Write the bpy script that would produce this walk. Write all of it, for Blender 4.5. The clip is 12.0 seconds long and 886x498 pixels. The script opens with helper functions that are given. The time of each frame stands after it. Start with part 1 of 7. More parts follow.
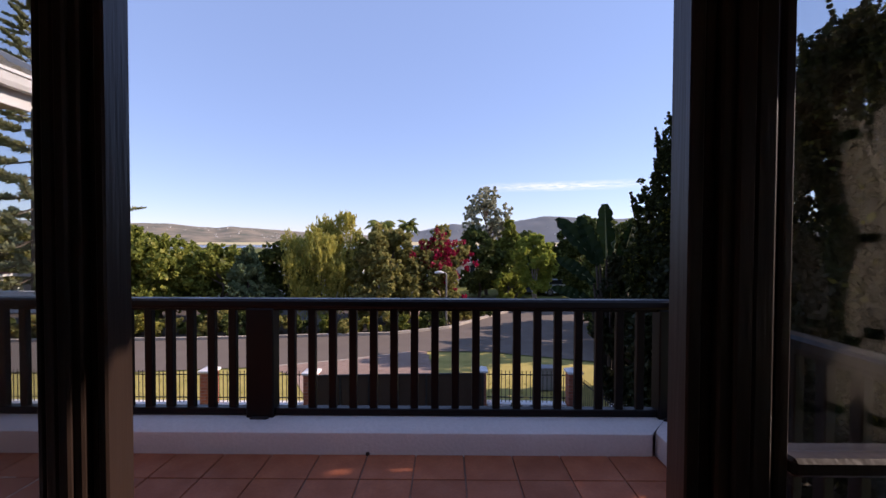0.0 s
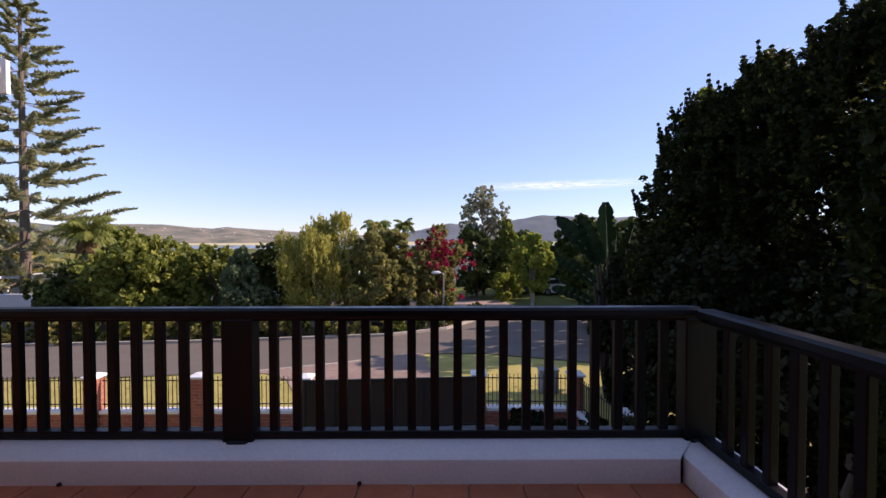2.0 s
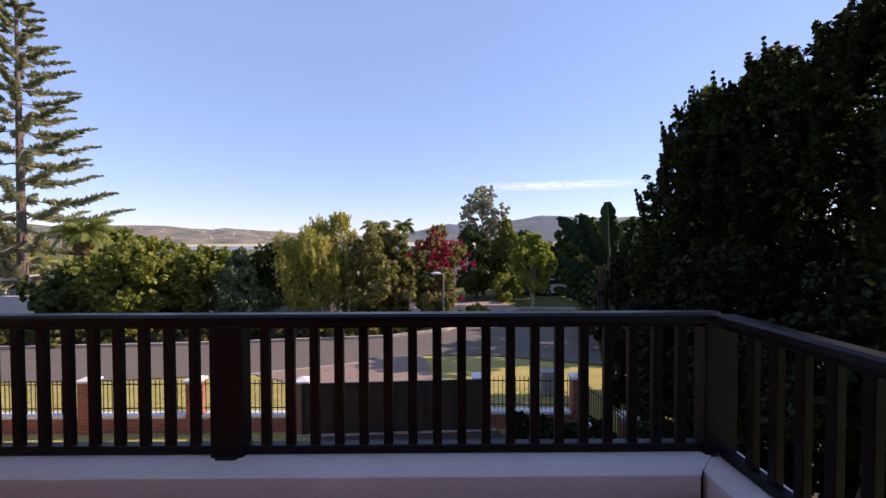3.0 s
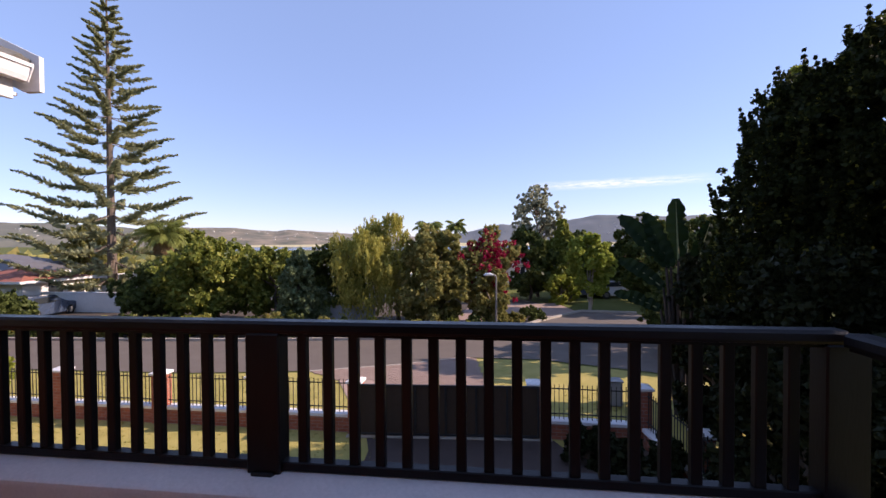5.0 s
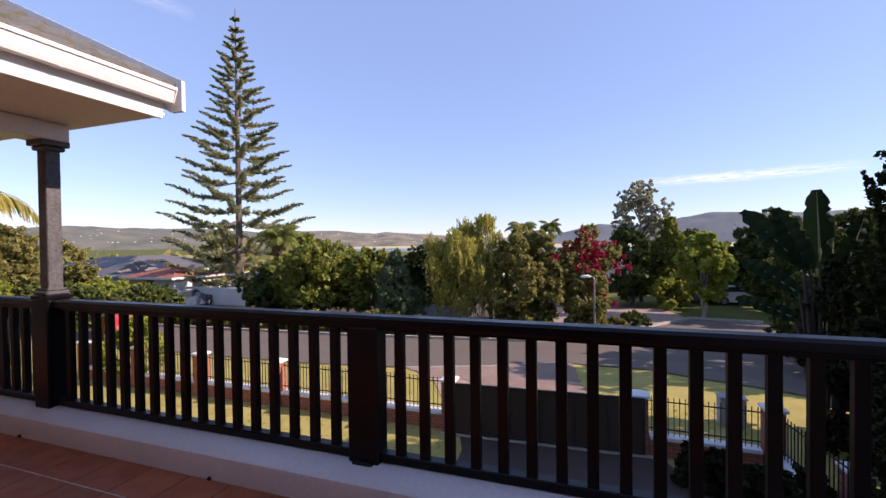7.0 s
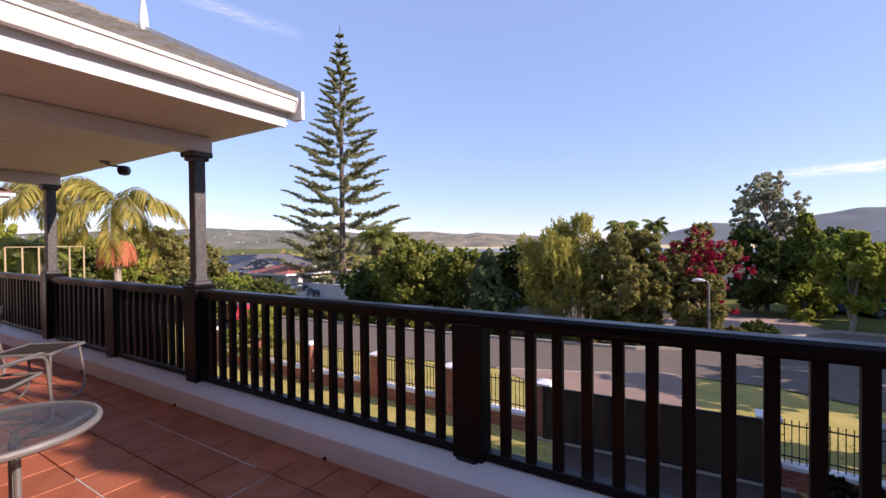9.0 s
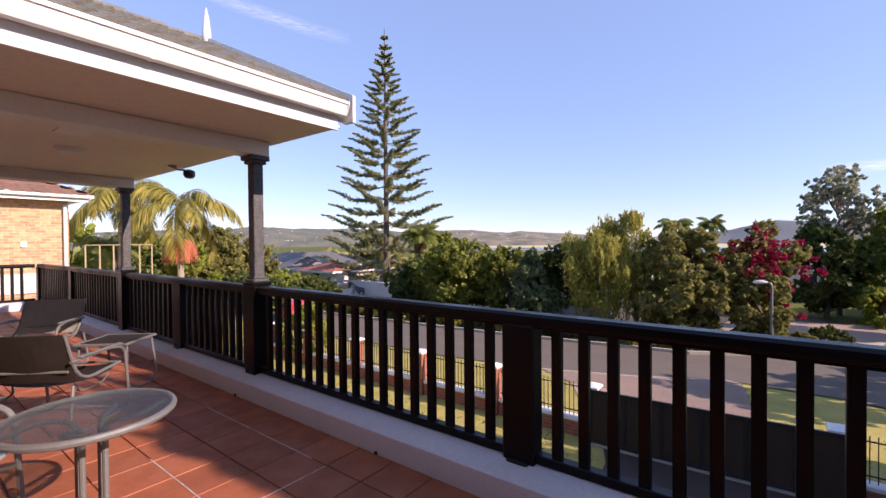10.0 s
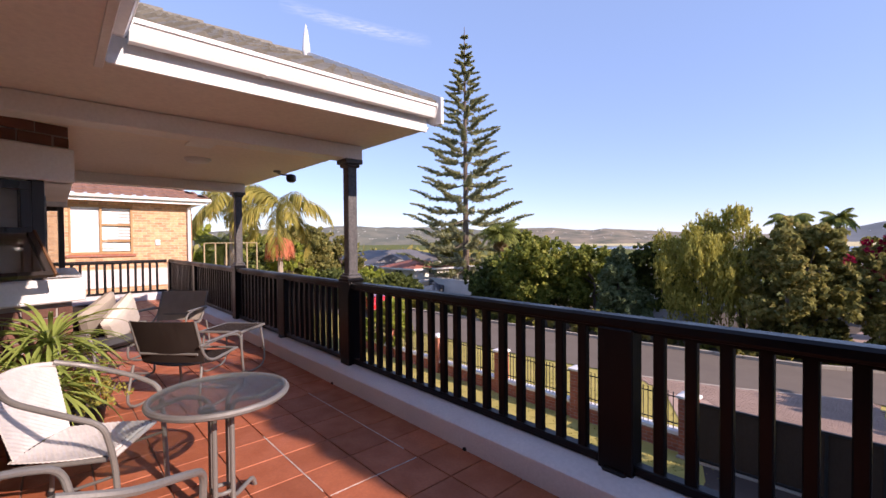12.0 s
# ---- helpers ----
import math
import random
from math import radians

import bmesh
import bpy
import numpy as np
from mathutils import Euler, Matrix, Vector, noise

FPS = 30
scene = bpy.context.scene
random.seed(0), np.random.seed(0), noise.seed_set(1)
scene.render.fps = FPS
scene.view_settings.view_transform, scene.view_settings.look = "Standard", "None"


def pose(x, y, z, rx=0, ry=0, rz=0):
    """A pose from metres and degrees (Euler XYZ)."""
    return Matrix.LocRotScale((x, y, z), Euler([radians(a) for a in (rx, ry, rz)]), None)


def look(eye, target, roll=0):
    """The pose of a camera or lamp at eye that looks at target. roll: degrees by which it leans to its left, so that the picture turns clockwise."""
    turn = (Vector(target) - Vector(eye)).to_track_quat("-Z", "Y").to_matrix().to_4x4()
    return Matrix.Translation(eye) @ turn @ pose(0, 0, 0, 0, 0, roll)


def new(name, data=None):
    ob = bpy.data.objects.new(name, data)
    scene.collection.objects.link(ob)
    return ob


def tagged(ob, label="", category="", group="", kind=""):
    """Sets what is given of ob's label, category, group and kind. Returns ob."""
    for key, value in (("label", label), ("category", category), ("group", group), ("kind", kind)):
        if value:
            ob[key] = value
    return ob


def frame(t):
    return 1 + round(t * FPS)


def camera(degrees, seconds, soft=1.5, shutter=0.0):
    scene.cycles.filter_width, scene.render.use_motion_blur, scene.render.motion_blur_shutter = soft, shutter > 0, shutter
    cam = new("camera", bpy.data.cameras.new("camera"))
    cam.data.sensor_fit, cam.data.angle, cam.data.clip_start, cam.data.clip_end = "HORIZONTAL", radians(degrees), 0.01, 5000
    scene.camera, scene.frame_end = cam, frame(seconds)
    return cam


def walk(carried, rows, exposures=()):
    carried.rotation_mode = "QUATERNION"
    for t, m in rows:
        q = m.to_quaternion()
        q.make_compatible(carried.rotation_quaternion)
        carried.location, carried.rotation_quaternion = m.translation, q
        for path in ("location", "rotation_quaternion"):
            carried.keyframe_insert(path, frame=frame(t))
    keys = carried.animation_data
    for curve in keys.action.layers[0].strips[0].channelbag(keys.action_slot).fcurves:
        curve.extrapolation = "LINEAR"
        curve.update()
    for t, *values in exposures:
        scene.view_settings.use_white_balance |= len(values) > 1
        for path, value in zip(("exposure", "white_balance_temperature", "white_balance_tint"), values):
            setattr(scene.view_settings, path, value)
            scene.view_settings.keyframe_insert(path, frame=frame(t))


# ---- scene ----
cam = camera(92.4, 12.0)
PATH = [
    (0, (0.148, -3.118, 1.487), (0.138, -1.119, 1.442), 0.2),
    (0.5, (0.14, -3.043, 1.484), (0.136, -1.044, 1.439), 0.1),
    (1, (0.15, -2.967, 1.483), (0.149, -0.967, 1.437), 0.0),
    (1.5, (0.146, -2.874, 1.488), (0.148, -0.875, 1.442), -0.1),
    (2, (0.122, -2.778, 1.495), (0.129, -0.779, 1.448), -0.1),
    (2.5, (0.099, -2.688, 1.497), (0.112, -0.688, 1.451), -0.2),
    (4.5, (0.122, -2.375, 1.507), (-0.004, -0.379, 1.466), -0.4),
    (5, (0.105, -2.302, 1.501), (-0.132, -0.317, 1.46), -0.4),
    (5.5, (0.112, -2.264, 1.488), (-0.24, -0.296, 1.451), -0.6),
    (6, (0.105, -2.245, 1.482), (-0.353, -0.299, 1.449), -0.6),
    (6.5, (0.096, -2.244, 1.483), (-0.463, -0.324, 1.451), -0.7),
    (7, (0.071, -2.235, 1.473), (-0.586, -0.347, 1.442), -0.7),
    (9, (-0.021, -2.235, 1.449), (-1.063, -0.528, 1.425), -0.6),
    (9.5, (-0.038, -2.251, 1.46), (-1.166, -0.6, 1.431), -0.6),
    (10, (-0.06, -2.268, 1.459), (-1.265, -0.672, 1.43), -0.5),
    (10.5, (-0.076, -2.287, 1.473), (-1.355, -0.75, 1.436), -0.5),
    (11, (-0.092, -2.307, 1.485), (-1.442, -0.832, 1.443), -0.5),
    (11.5, (-0.103, -2.328, 1.493), (-1.514, -0.911, 1.447), -0.5),
    (12, (-0.109, -2.323, 1.467), (-1.586, -0.975, 1.432), -0.5),
]
EXPOSURES = [(0.0, 0.45, 6440, 30.5), (3.0, 0.48, 6440, 30.5), (7.0, 0.52, 6440, 30.5), (12.0, 0.62, 6440, 30.5)]
walk(cam, [(t, look(eye, target, roll)) for t, eye, target, roll in PATH], EXPOSURES)

SUN_AZ, SUN_EL = 80.0, 28.0  # degrees: from +y towards +x; above the horizon
SUN_DIR = Vector((math.sin(radians(SUN_AZ)) * math.cos(radians(SUN_EL)), math.cos(radians(SUN_AZ)) * math.cos(radians(SUN_EL)), math.sin(radians(SUN_EL))))

world = bpy.data.worlds.new("sky")
scene.world = world
world.use_nodes = True
wn, wl = world.node_tree.nodes, world.node_tree.links
wn.clear()
sky = wn.new("ShaderNodeTexSky")
sky.sky_type, sky.sun_disc = "NISHITA", False
sky.sun_elevation, sky.sun_rotation = radians(SUN_EL), radians(SUN_AZ)
sky.air_density, sky.dust_density, sky.ozone_density = 0.9, 0.0, 1.9
wbg, wout = wn.new("ShaderNodeBackground"), wn.new("ShaderNodeOutputWorld")
wbg.inputs["Strength"].default_value = 0.14


def wmath(op, a, b=None, clamp=False):
    m = wn.new("ShaderNodeMath")
    m.operation, m.use_clamp = op, clamp
    for sock, v in zip(m.inputs, (a, b)):
        if v is None:
            continue
        if hasattr(v, "node"):
            wl.new(v, sock)
        else:
            sock.default_value = v
    return m.outputs[0]


# thin clouds: low streak over the mountain ridge, faint wisp high up to the west
wtc, wsep = wn.new("ShaderNodeTexCoord"), wn.new("ShaderNodeSeparateXYZ")
wl.new(wtc.outputs["Generated"], wsep.inputs[0])
azim = wmath("ARCTAN2", wsep.outputs[0], wsep.outputs[1])
wmp, wnoise = wn.new("ShaderNodeMapping"), wn.new("ShaderNodeTexNoise")
wmp.inputs["Scale"].default_value = (9, 9, 60)
wl.new(wtc.outputs["Generated"], wmp.inputs[0])
wl.new(wmp.outputs[0], wnoise.inputs["Vector"])
wnoise.inputs["Detail"].default_value = 6


def streak(az, width, el, slope, thick, strength):
    rise = wmath("MULTIPLY_ADD", wmath("SUBTRACT", azim, az), slope)
    rise.node.inputs[2].default_value = el
    v = wmath("SUBTRACT", 1.0, wmath("DIVIDE", wmath("ABSOLUTE", wmath("SUBTRACT", wsep.outputs[2], rise)), thick), True)
    h = wmath("SUBTRACT", 1.0, wmath("DIVIDE", wmath("ABSOLUTE", wmath("SUBTRACT", azim, az)), width), True)
    n = wmath("MULTIPLY", wmath("SUBTRACT", wnoise.outputs[0], 0.3), 3.0, True)
    return wmath("MULTIPLY", wmath("MULTIPLY", wmath("MULTIPLY", v, wmath("POWER", h, 0.6)), n), strength, True)


cloud = wmath("ADD", streak(0.267, 0.19, 0.1205, 0.0, 0.012, 0.75), streak(-1.023, 0.17, 0.443, -0.125, 0.014, 0.3), True)
wmix = wn.new("ShaderNodeMix")
wmix.data_type = "RGBA"
wl.new(cloud, wmix.inputs[0])
pale = wn.new("ShaderNodeMix")
pale.data_type = "RGBA"
pale.inputs[0].default_value = 0.5
pale.inputs[7].default_value = (2.05, 3.15, 5.1, 1)
wl.new(sky.outputs[0], pale.inputs[6])
wl.new(pale.outputs[2], wmix.inputs[6])
wmix.inputs[7].default_value = (7.0, 7.0, 7.2, 1)
wl.new(wmix.outputs[2], wbg.inputs["Color"])
wl.new(wbg.outputs[0], wout.inputs["Surface"])

sun = new("sun", bpy.data.lights.new("sun", "SUN"))
sun.data.energy, sun.data.angle, sun.data.color = 5.0, radians(0.5), (1.0, 0.88, 0.7)
sun.matrix_world = look(SUN_DIR * 50, (0, 0, 0))
scene.view_settings.exposure = 0.5
scene.view_settings.use_white_balance = True
scene.view_settings.white_balance_temperature, scene.view_settings.white_balance_tint = 6440, 30.5

GROUND = -3.4

# ---- mesh tools ----


class Shape:
    """Collects vertices and faces for one mesh."""

    def __init__(self):
        self.v, self.f = [], []

    def face(self, pts):
        n = len(self.v)
        self.v += [tuple(p) for p in pts]
        self.f.append(tuple(range(n, n + len(pts))))
        return self

    def box(self, x0, x1, y0, y1, z0, z1, c=0.0, m=None):
        """A box, its long edges cut by c."""
        bm = bmesh.new()
        bmesh.ops.create_cube(bm, size=1)
        for v in bm.verts:
            v.co = Vector(((x0 + x1) / 2 + v.co.x * (x1 - x0), (y0 + y1) / 2 + v.co.y * (y1 - y0), (z0 + z1) / 2 + v.co.z * (z1 - z0)))
        if c:
            bmesh.ops.bevel(bm, geom=list(bm.edges), offset=c, segments=1, affect="EDGES", clamp_overlap=True)
        return self.take(bm, m)

    def take(self, bm, m=None):
        n = len(self.v)
        bm.verts.index_update()
        self.v += [tuple(m @ v.co) if m else tuple(v.co) for v in bm.verts]
        self.f += [tuple(n + v.index for v in f.verts) for f in bm.faces]
        bm.free()
        return self

    def tube(self, pts, radii, sides=8, closed=False, caps=True):
        pts = [Vector(p) for p in pts]
        if not hasattr(radii, "__len__"):
            radii = [radii] * len(pts)
        n0, k = len(self.v), len(pts)
        side = None
        for i, p in enumerate(pts):
            a = pts[(i - 1) % k] if closed or i else p
            b = pts[(i + 1) % k] if closed or i < k - 1 else p
            d = (b - a).normalized()
            if side is None:
                side = d.orthogonal().normalized()
            side = (side - d * side.dot(d)).normalized()
            up = d.cross(side)
            for j in range(sides):
                w = 2 * math.pi * j / sides
                self.v.append(tuple(p + (side * math.cos(w) + up * math.sin(w)) * radii[i]))
        for i in range(k if closed else k - 1):
            for j in range(sides):
                a, b = n0 + i * sides, n0 + ((i + 1) % k) * sides
                self.f.append((a + j, a + (j + 1) % sides, b + (j + 1) % sides, b + j))
        if caps and not closed:
            self.f.append(tuple(n0 + j for j in reversed(range(sides))))
            self.f.append(tuple(n0 + (k - 1) * sides + j for j in range(sides)))
        return self

    def lathe(self, profile, sides=24, at=(0, 0, 0)):
        """profile: (radius, z) from the bottom up."""
        n0, k = len(self.v), len(profile)
        for r, z in profile:
            for j in range(sides):
                w = 2 * math.pi * j / sides
                self.v.append((at[0] + r * math.cos(w), at[1] + r * math.sin(w), at[2] + z))
        for i in range(k - 1):
            for j in range(sides):
                a, b = n0 + i * sides, n0 + (i + 1) * sides
                self.f.append((a + j, a + (j + 1) % sides, b + (j + 1) % sides, b + j))
        self.f.append(tuple(n0 + j for j in reversed(range(sides))))
        self.f.append(tuple(n0 + (k - 1) * sides + j for j in range(sides)))
        return self

    def prism(self, poly, z0, z1, c=0.0):
        """A plan polygon (counter-clockwise) raised from z0 to z1, its top edge drawn in by c."""
        n, k = len(self.v), len(poly)
        mid = Vector((sum(p[0] for p in poly) / k, sum(p[1] for p in poly) / k))
        self.v += [(p[0], p[1], z0) for p in poly]
        rings = 1
        if c:
            self.v += [(p[0], p[1], z1 - c) for p in poly]
            rings = 2
            poly = [mid + (Vector(p) - mid) * (1 - c / max((Vector(p) - mid).length, c * 2)) for p in poly]
        self.v += [(p[0], p[1], z1) for p in poly]
        for r in range(rings):
            for j in range(k):
                a, b = n + r * k, n + (r + 1) * k
                self.f.append((a + j, a + (j + 1) % k, b + (j + 1) % k, b + j))
        self.f.append(tuple(n + rings * k + j for j in range(k)))
        return self

    def grid(self, pts):
        """pts[i][j]: a sheet of points."""
        n0, r, c = len(self.v), len(pts), len(pts[0])
        for row in pts:
            self.v += [tuple(p) for p in row]
        for i in range(r - 1):
            for j in range(c - 1):
                a = n0 + i * c + j
                self.f.append((a, a + 1, a + c + 1, a + c))
        return self

    def mesh(self, name, mat, smooth=False):
        me = bpy.data.meshes.new(name)
        me.from_pydata(self.v, [], self.f)
        me.materials.append(mat)
        if smooth:
            me.shade_smooth()
            try:
                me.set_sharp_from_angle(angle=radians(35))
            except AttributeError:
                pass
        me.update()
        return me


def part(name, shape, mat, parent, label="", smooth=False, at=None, kind=""):
    """One mesh object under a thing or a part. shape: a Shape or a mesh that is shared."""
    me = shape.mesh(name, mat, smooth) if isinstance(shape, Shape) else shape
    ob = new(name, me)
    ob.parent = parent
    if at is not None:
        ob.matrix_local = at
    return tagged(ob, label, kind=kind)


def thing(name, m, label, category, group="", kind=""):
    ob = new(name)
    ob.empty_display_size = 0.2
    ob.matrix_world = m if isinstance(m, Matrix) else Matrix.Translation(m)
    return tagged(ob, label, category, group, kind)


def setting(name, shape, mat, label="", smooth=False, category=""):
    ob = new(name, shape.mesh(name, mat, smooth) if isinstance(shape, Shape) else shape)
    return tagged(ob, label, category, kind="structure")


def quads_mesh(name, quads, mat):
    """quads: an array of n x 4 x 3 points."""
    n = len(quads)
    me = bpy.data.meshes.new(name)
    me.vertices.add(n * 4)
    me.vertices.foreach_set("co", np.ascontiguousarray(quads, dtype=np.float32).ravel())
    me.loops.add(n * 4)
    me.loops.foreach_set("vertex_index", np.arange(n * 4, dtype=np.int32))
    me.polygons.add(n)
    me.polygons.foreach_set("loop_start", np.arange(0, n * 4, 4, dtype=np.int32))
    me.materials.append(mat)
    me.update(calc_edges=True)
    return me


# ---- materials ----


def material(name):
    mat = bpy.data.materials.new(name)
    mat.use_nodes = True
    nt = mat.node_tree
    return mat, nt, nt.nodes["Principled BSDF"]


def mix_color(nt, fac, a, b, blend="MIX"):
    m = nt.nodes.new("ShaderNodeMix")
    m.data_type, m.blend_type = "RGBA", blend
    for sock, v in ((m.inputs[0], fac), (m.inputs[6], a), (m.inputs[7], b)):
        if hasattr(v, "node"):
            nt.links.new(v, sock)
        else:
            sock.default_value = v if isinstance(v, (int, float)) else (*v, 1)
    return m.outputs[2]


def noise_fac(nt, coord, scale, detail=4, lo=0.35, hi=0.65, stretch=None):
    src = coord
    if stretch:
        mp = nt.nodes.new("ShaderNodeMapping")
        mp.inputs["Scale"].default_value = stretch
        nt.links.new(coord, mp.inputs[0])
        src = mp.outputs[0]
    n = nt.nodes.new("ShaderNodeTexNoise")
    n.inputs["Scale"].default_value, n.inputs["Detail"].default_value = scale, detail
    nt.links.new(src, n.inputs["Vector"])
    r = nt.nodes.new("ShaderNodeMapRange")
    r.inputs[1].default_value, r.inputs[2].default_value = lo, hi
    nt.links.new(n.outputs[0], r.inputs[0])
    return r.outputs[0]


def surface(name, base, other=None, rough=0.6, scale=3.0, fine=60.0, amount=0.5, speck=None, bump=0.15, metal=0.0, stretch=None, spec=None, piece=0.0, world_coords=True, coat=0.0):
    """Two tones in broad patches and fine grain, with relief; piece: how far single pieces differ in tone."""
    mat, nt, bsdf = material(name)
    geo = nt.nodes.new("ShaderNodeNewGeometry" if world_coords else "ShaderNodeTexCoord")
    co = geo.outputs["Position"] if world_coords else geo.outputs["Object"]
    other = other or tuple(c * 0.75 for c in base)
    broad = noise_fac(nt, co, scale, 5, stretch=stretch)
    grain = noise_fac(nt, co, fine, 3, 0.3, 0.7, stretch=stretch)
    m = nt.nodes.new("ShaderNodeMath")
    m.operation = "MULTIPLY"
    nt.links.new(broad, m.inputs[0])
    m.inputs[1].default_value = amount
    col = mix_color(nt, m.outputs[0], base, other)
    g = nt.nodes.new("ShaderNodeMath")
    g.operation = "MULTIPLY"
    nt.links.new(grain, g.inputs[0])
    g.inputs[1].default_value = 0.35
    col = mix_color(nt, g.outputs[0], col, speck or tuple(c * 0.6 for c in base))
    if piece:
        info = nt.nodes.new("ShaderNodeObjectInfo")
        hsv = nt.nodes.new("ShaderNodeHueSaturation")
        r = nt.nodes.new("ShaderNodeMapRange")
        r.inputs[3].default_value, r.inputs[4].default_value = 1 - piece, 1 + piece
        nt.links.new(info.outputs["Random"], r.inputs[0])
        nt.links.new(r.outputs[0], hsv.inputs["Value"])
        nt.links.new(col, hsv.inputs["Color"])
        col = hsv.outputs[0]
    nt.links.new(col, bsdf.inputs["Base Color"])
    rr = nt.nodes.new("ShaderNodeMapRange")
    rr.inputs[3].default_value, rr.inputs[4].default_value = max(rough - 0.1, 0.02), min(rough + 0.12, 1)
    nt.links.new(broad, rr.inputs[0])
    nt.links.new(rr.outputs[0], bsdf.inputs["Roughness"])
    bsdf.inputs["Metallic"].default_value = metal
    bsdf.inputs["Coat Weight"].default_value = coat
    if spec is not None:
        bsdf.inputs["Specular IOR Level"].default_value = spec
    if bump:
        b = nt.nodes.new("ShaderNodeBump")
        b.inputs["Strength"].default_value, b.inputs["Distance"].default_value = bump, 0.004
        nt.links.new(grain, b.inputs["Height"])
        nt.links.new(b.outputs[0], bsdf.inputs["Normal"])
    return mat


def leaf_material(name, dark, light, warm=None, rough=0.5, through_light=0.35, warm_share=0.25):
    """Leaf colour that differs from leaf to leaf and over the crown; thin leaves let some light through."""
    mat, nt, bsdf = material(name)
    geo = nt.nodes.new("ShaderNodeNewGeometry")
    r = nt.nodes.new("ShaderNodeValToRGB")
    r.color_ramp.elements[0].color = (*dark, 1)
    r.color_ramp.elements[1].color = (*light, 1)
    if warm:
        e = r.color_ramp.elements.new(1 - warm_share)
        e.color = (*light, 1)
        r.color_ramp.elements[2].color = (*warm, 1)
    nt.links.new(geo.outputs["Random Per Island"], r.inputs[0])
    big = noise_fac(nt, geo.outputs["Position"], 1.2, 3)
    col = mix_color(nt, big, r.outputs[0], tuple(0.6 * a + 0.4 * b for a, b in zip(dark, light)))
    nt.links.new(col, bsdf.inputs["Base Color"])
    bsdf.inputs["Roughness"].default_value = rough
    bsdf.inputs["Specular IOR Level"].default_value = 0.12
    tr = nt.nodes.new("ShaderNodeBsdfTranslucent")
    nt.links.new(col, tr.inputs[0])
    mx = nt.nodes.new("ShaderNodeMixShader")
    mx.inputs[0].default_value = through_light
    nt.links.new(bsdf.outputs[0], mx.inputs[1])
    nt.links.new(tr.outputs[0], mx.inputs[2])
    nt.links.new(mx.outputs[0], nt.nodes["Material Output"].inputs["Surface"])
    return mat


def brick_material(name, a, b, mortar, course=0.085, width=0.23, facing="x"):
    """Brickwork for walls too far off to show single bricks in relief."""
    mat, nt, bsdf = material(name)
    geo = nt.nodes.new("ShaderNodeNewGeometry")
    sep, com = nt.nodes.new("ShaderNodeSeparateXYZ"), nt.nodes.new("ShaderNodeCombineXYZ")
    nt.links.new(geo.outputs["Position"], sep.inputs[0])
    if facing == "both":
        add = nt.nodes.new("ShaderNodeMath")
        nt.links.new(sep.outputs[0], add.inputs[0])
        nt.links.new(sep.outputs[1], add.inputs[1])
        nt.links.new(add.outputs[0], com.inputs[0])
    else:
        nt.links.new(sep.outputs[1 if facing == "x" else 0], com.inputs[0])
    nt.links.new(sep.outputs[2], com.inputs[1])
    bt = nt.nodes.new("ShaderNodeTexBrick")
    bt.inputs["Scale"].default_value = 1.0
    bt.inputs["Brick Width"].default_value, bt.inputs["Row Height"].default_value = width, course
    bt.inputs["Mortar Size"].default_value, bt.inputs["Bias"].default_value = 0.006, -0.2
    bt.inputs["Color1"].default_value, bt.inputs["Color2"].default_value, bt.inputs["Mortar"].default_value = (*a, 1), (*b, 1), (*mortar, 1)
    nt.links.new(com.outputs[0], bt.inputs["Vector"])
    n = noise_fac(nt, geo.outputs["Position"], 9, 4)
    col = mix_color(nt, n, bt.outputs[0], tuple(0.75 * x for x in b))
    mm = nt.nodes.new("ShaderNodeMath")
    mm.operation = "MULTIPLY"
    nt.links.new(n, mm.inputs[0])
    mm.inputs[1].default_value = 0.3
    col = mix_color(nt, mm.outputs[0], bt.outputs[0], tuple(0.6 * x for x in b))
    nt.links.new(col, bsdf.inputs["Base Color"])
    bsdf.inputs["Roughness"].default_value = 0.85
    bp = nt.nodes.new("ShaderNodeBump")
    bp.inputs["Strength"].default_value, bp.inputs["Distance"].default_value, bp.invert = 0.8, 0.008, True
    nt.links.new(bt.outputs["Fac"], bp.inputs["Height"])
    nt.links.new(bp.outputs[0], bsdf.inputs["Normal"])
    return mat


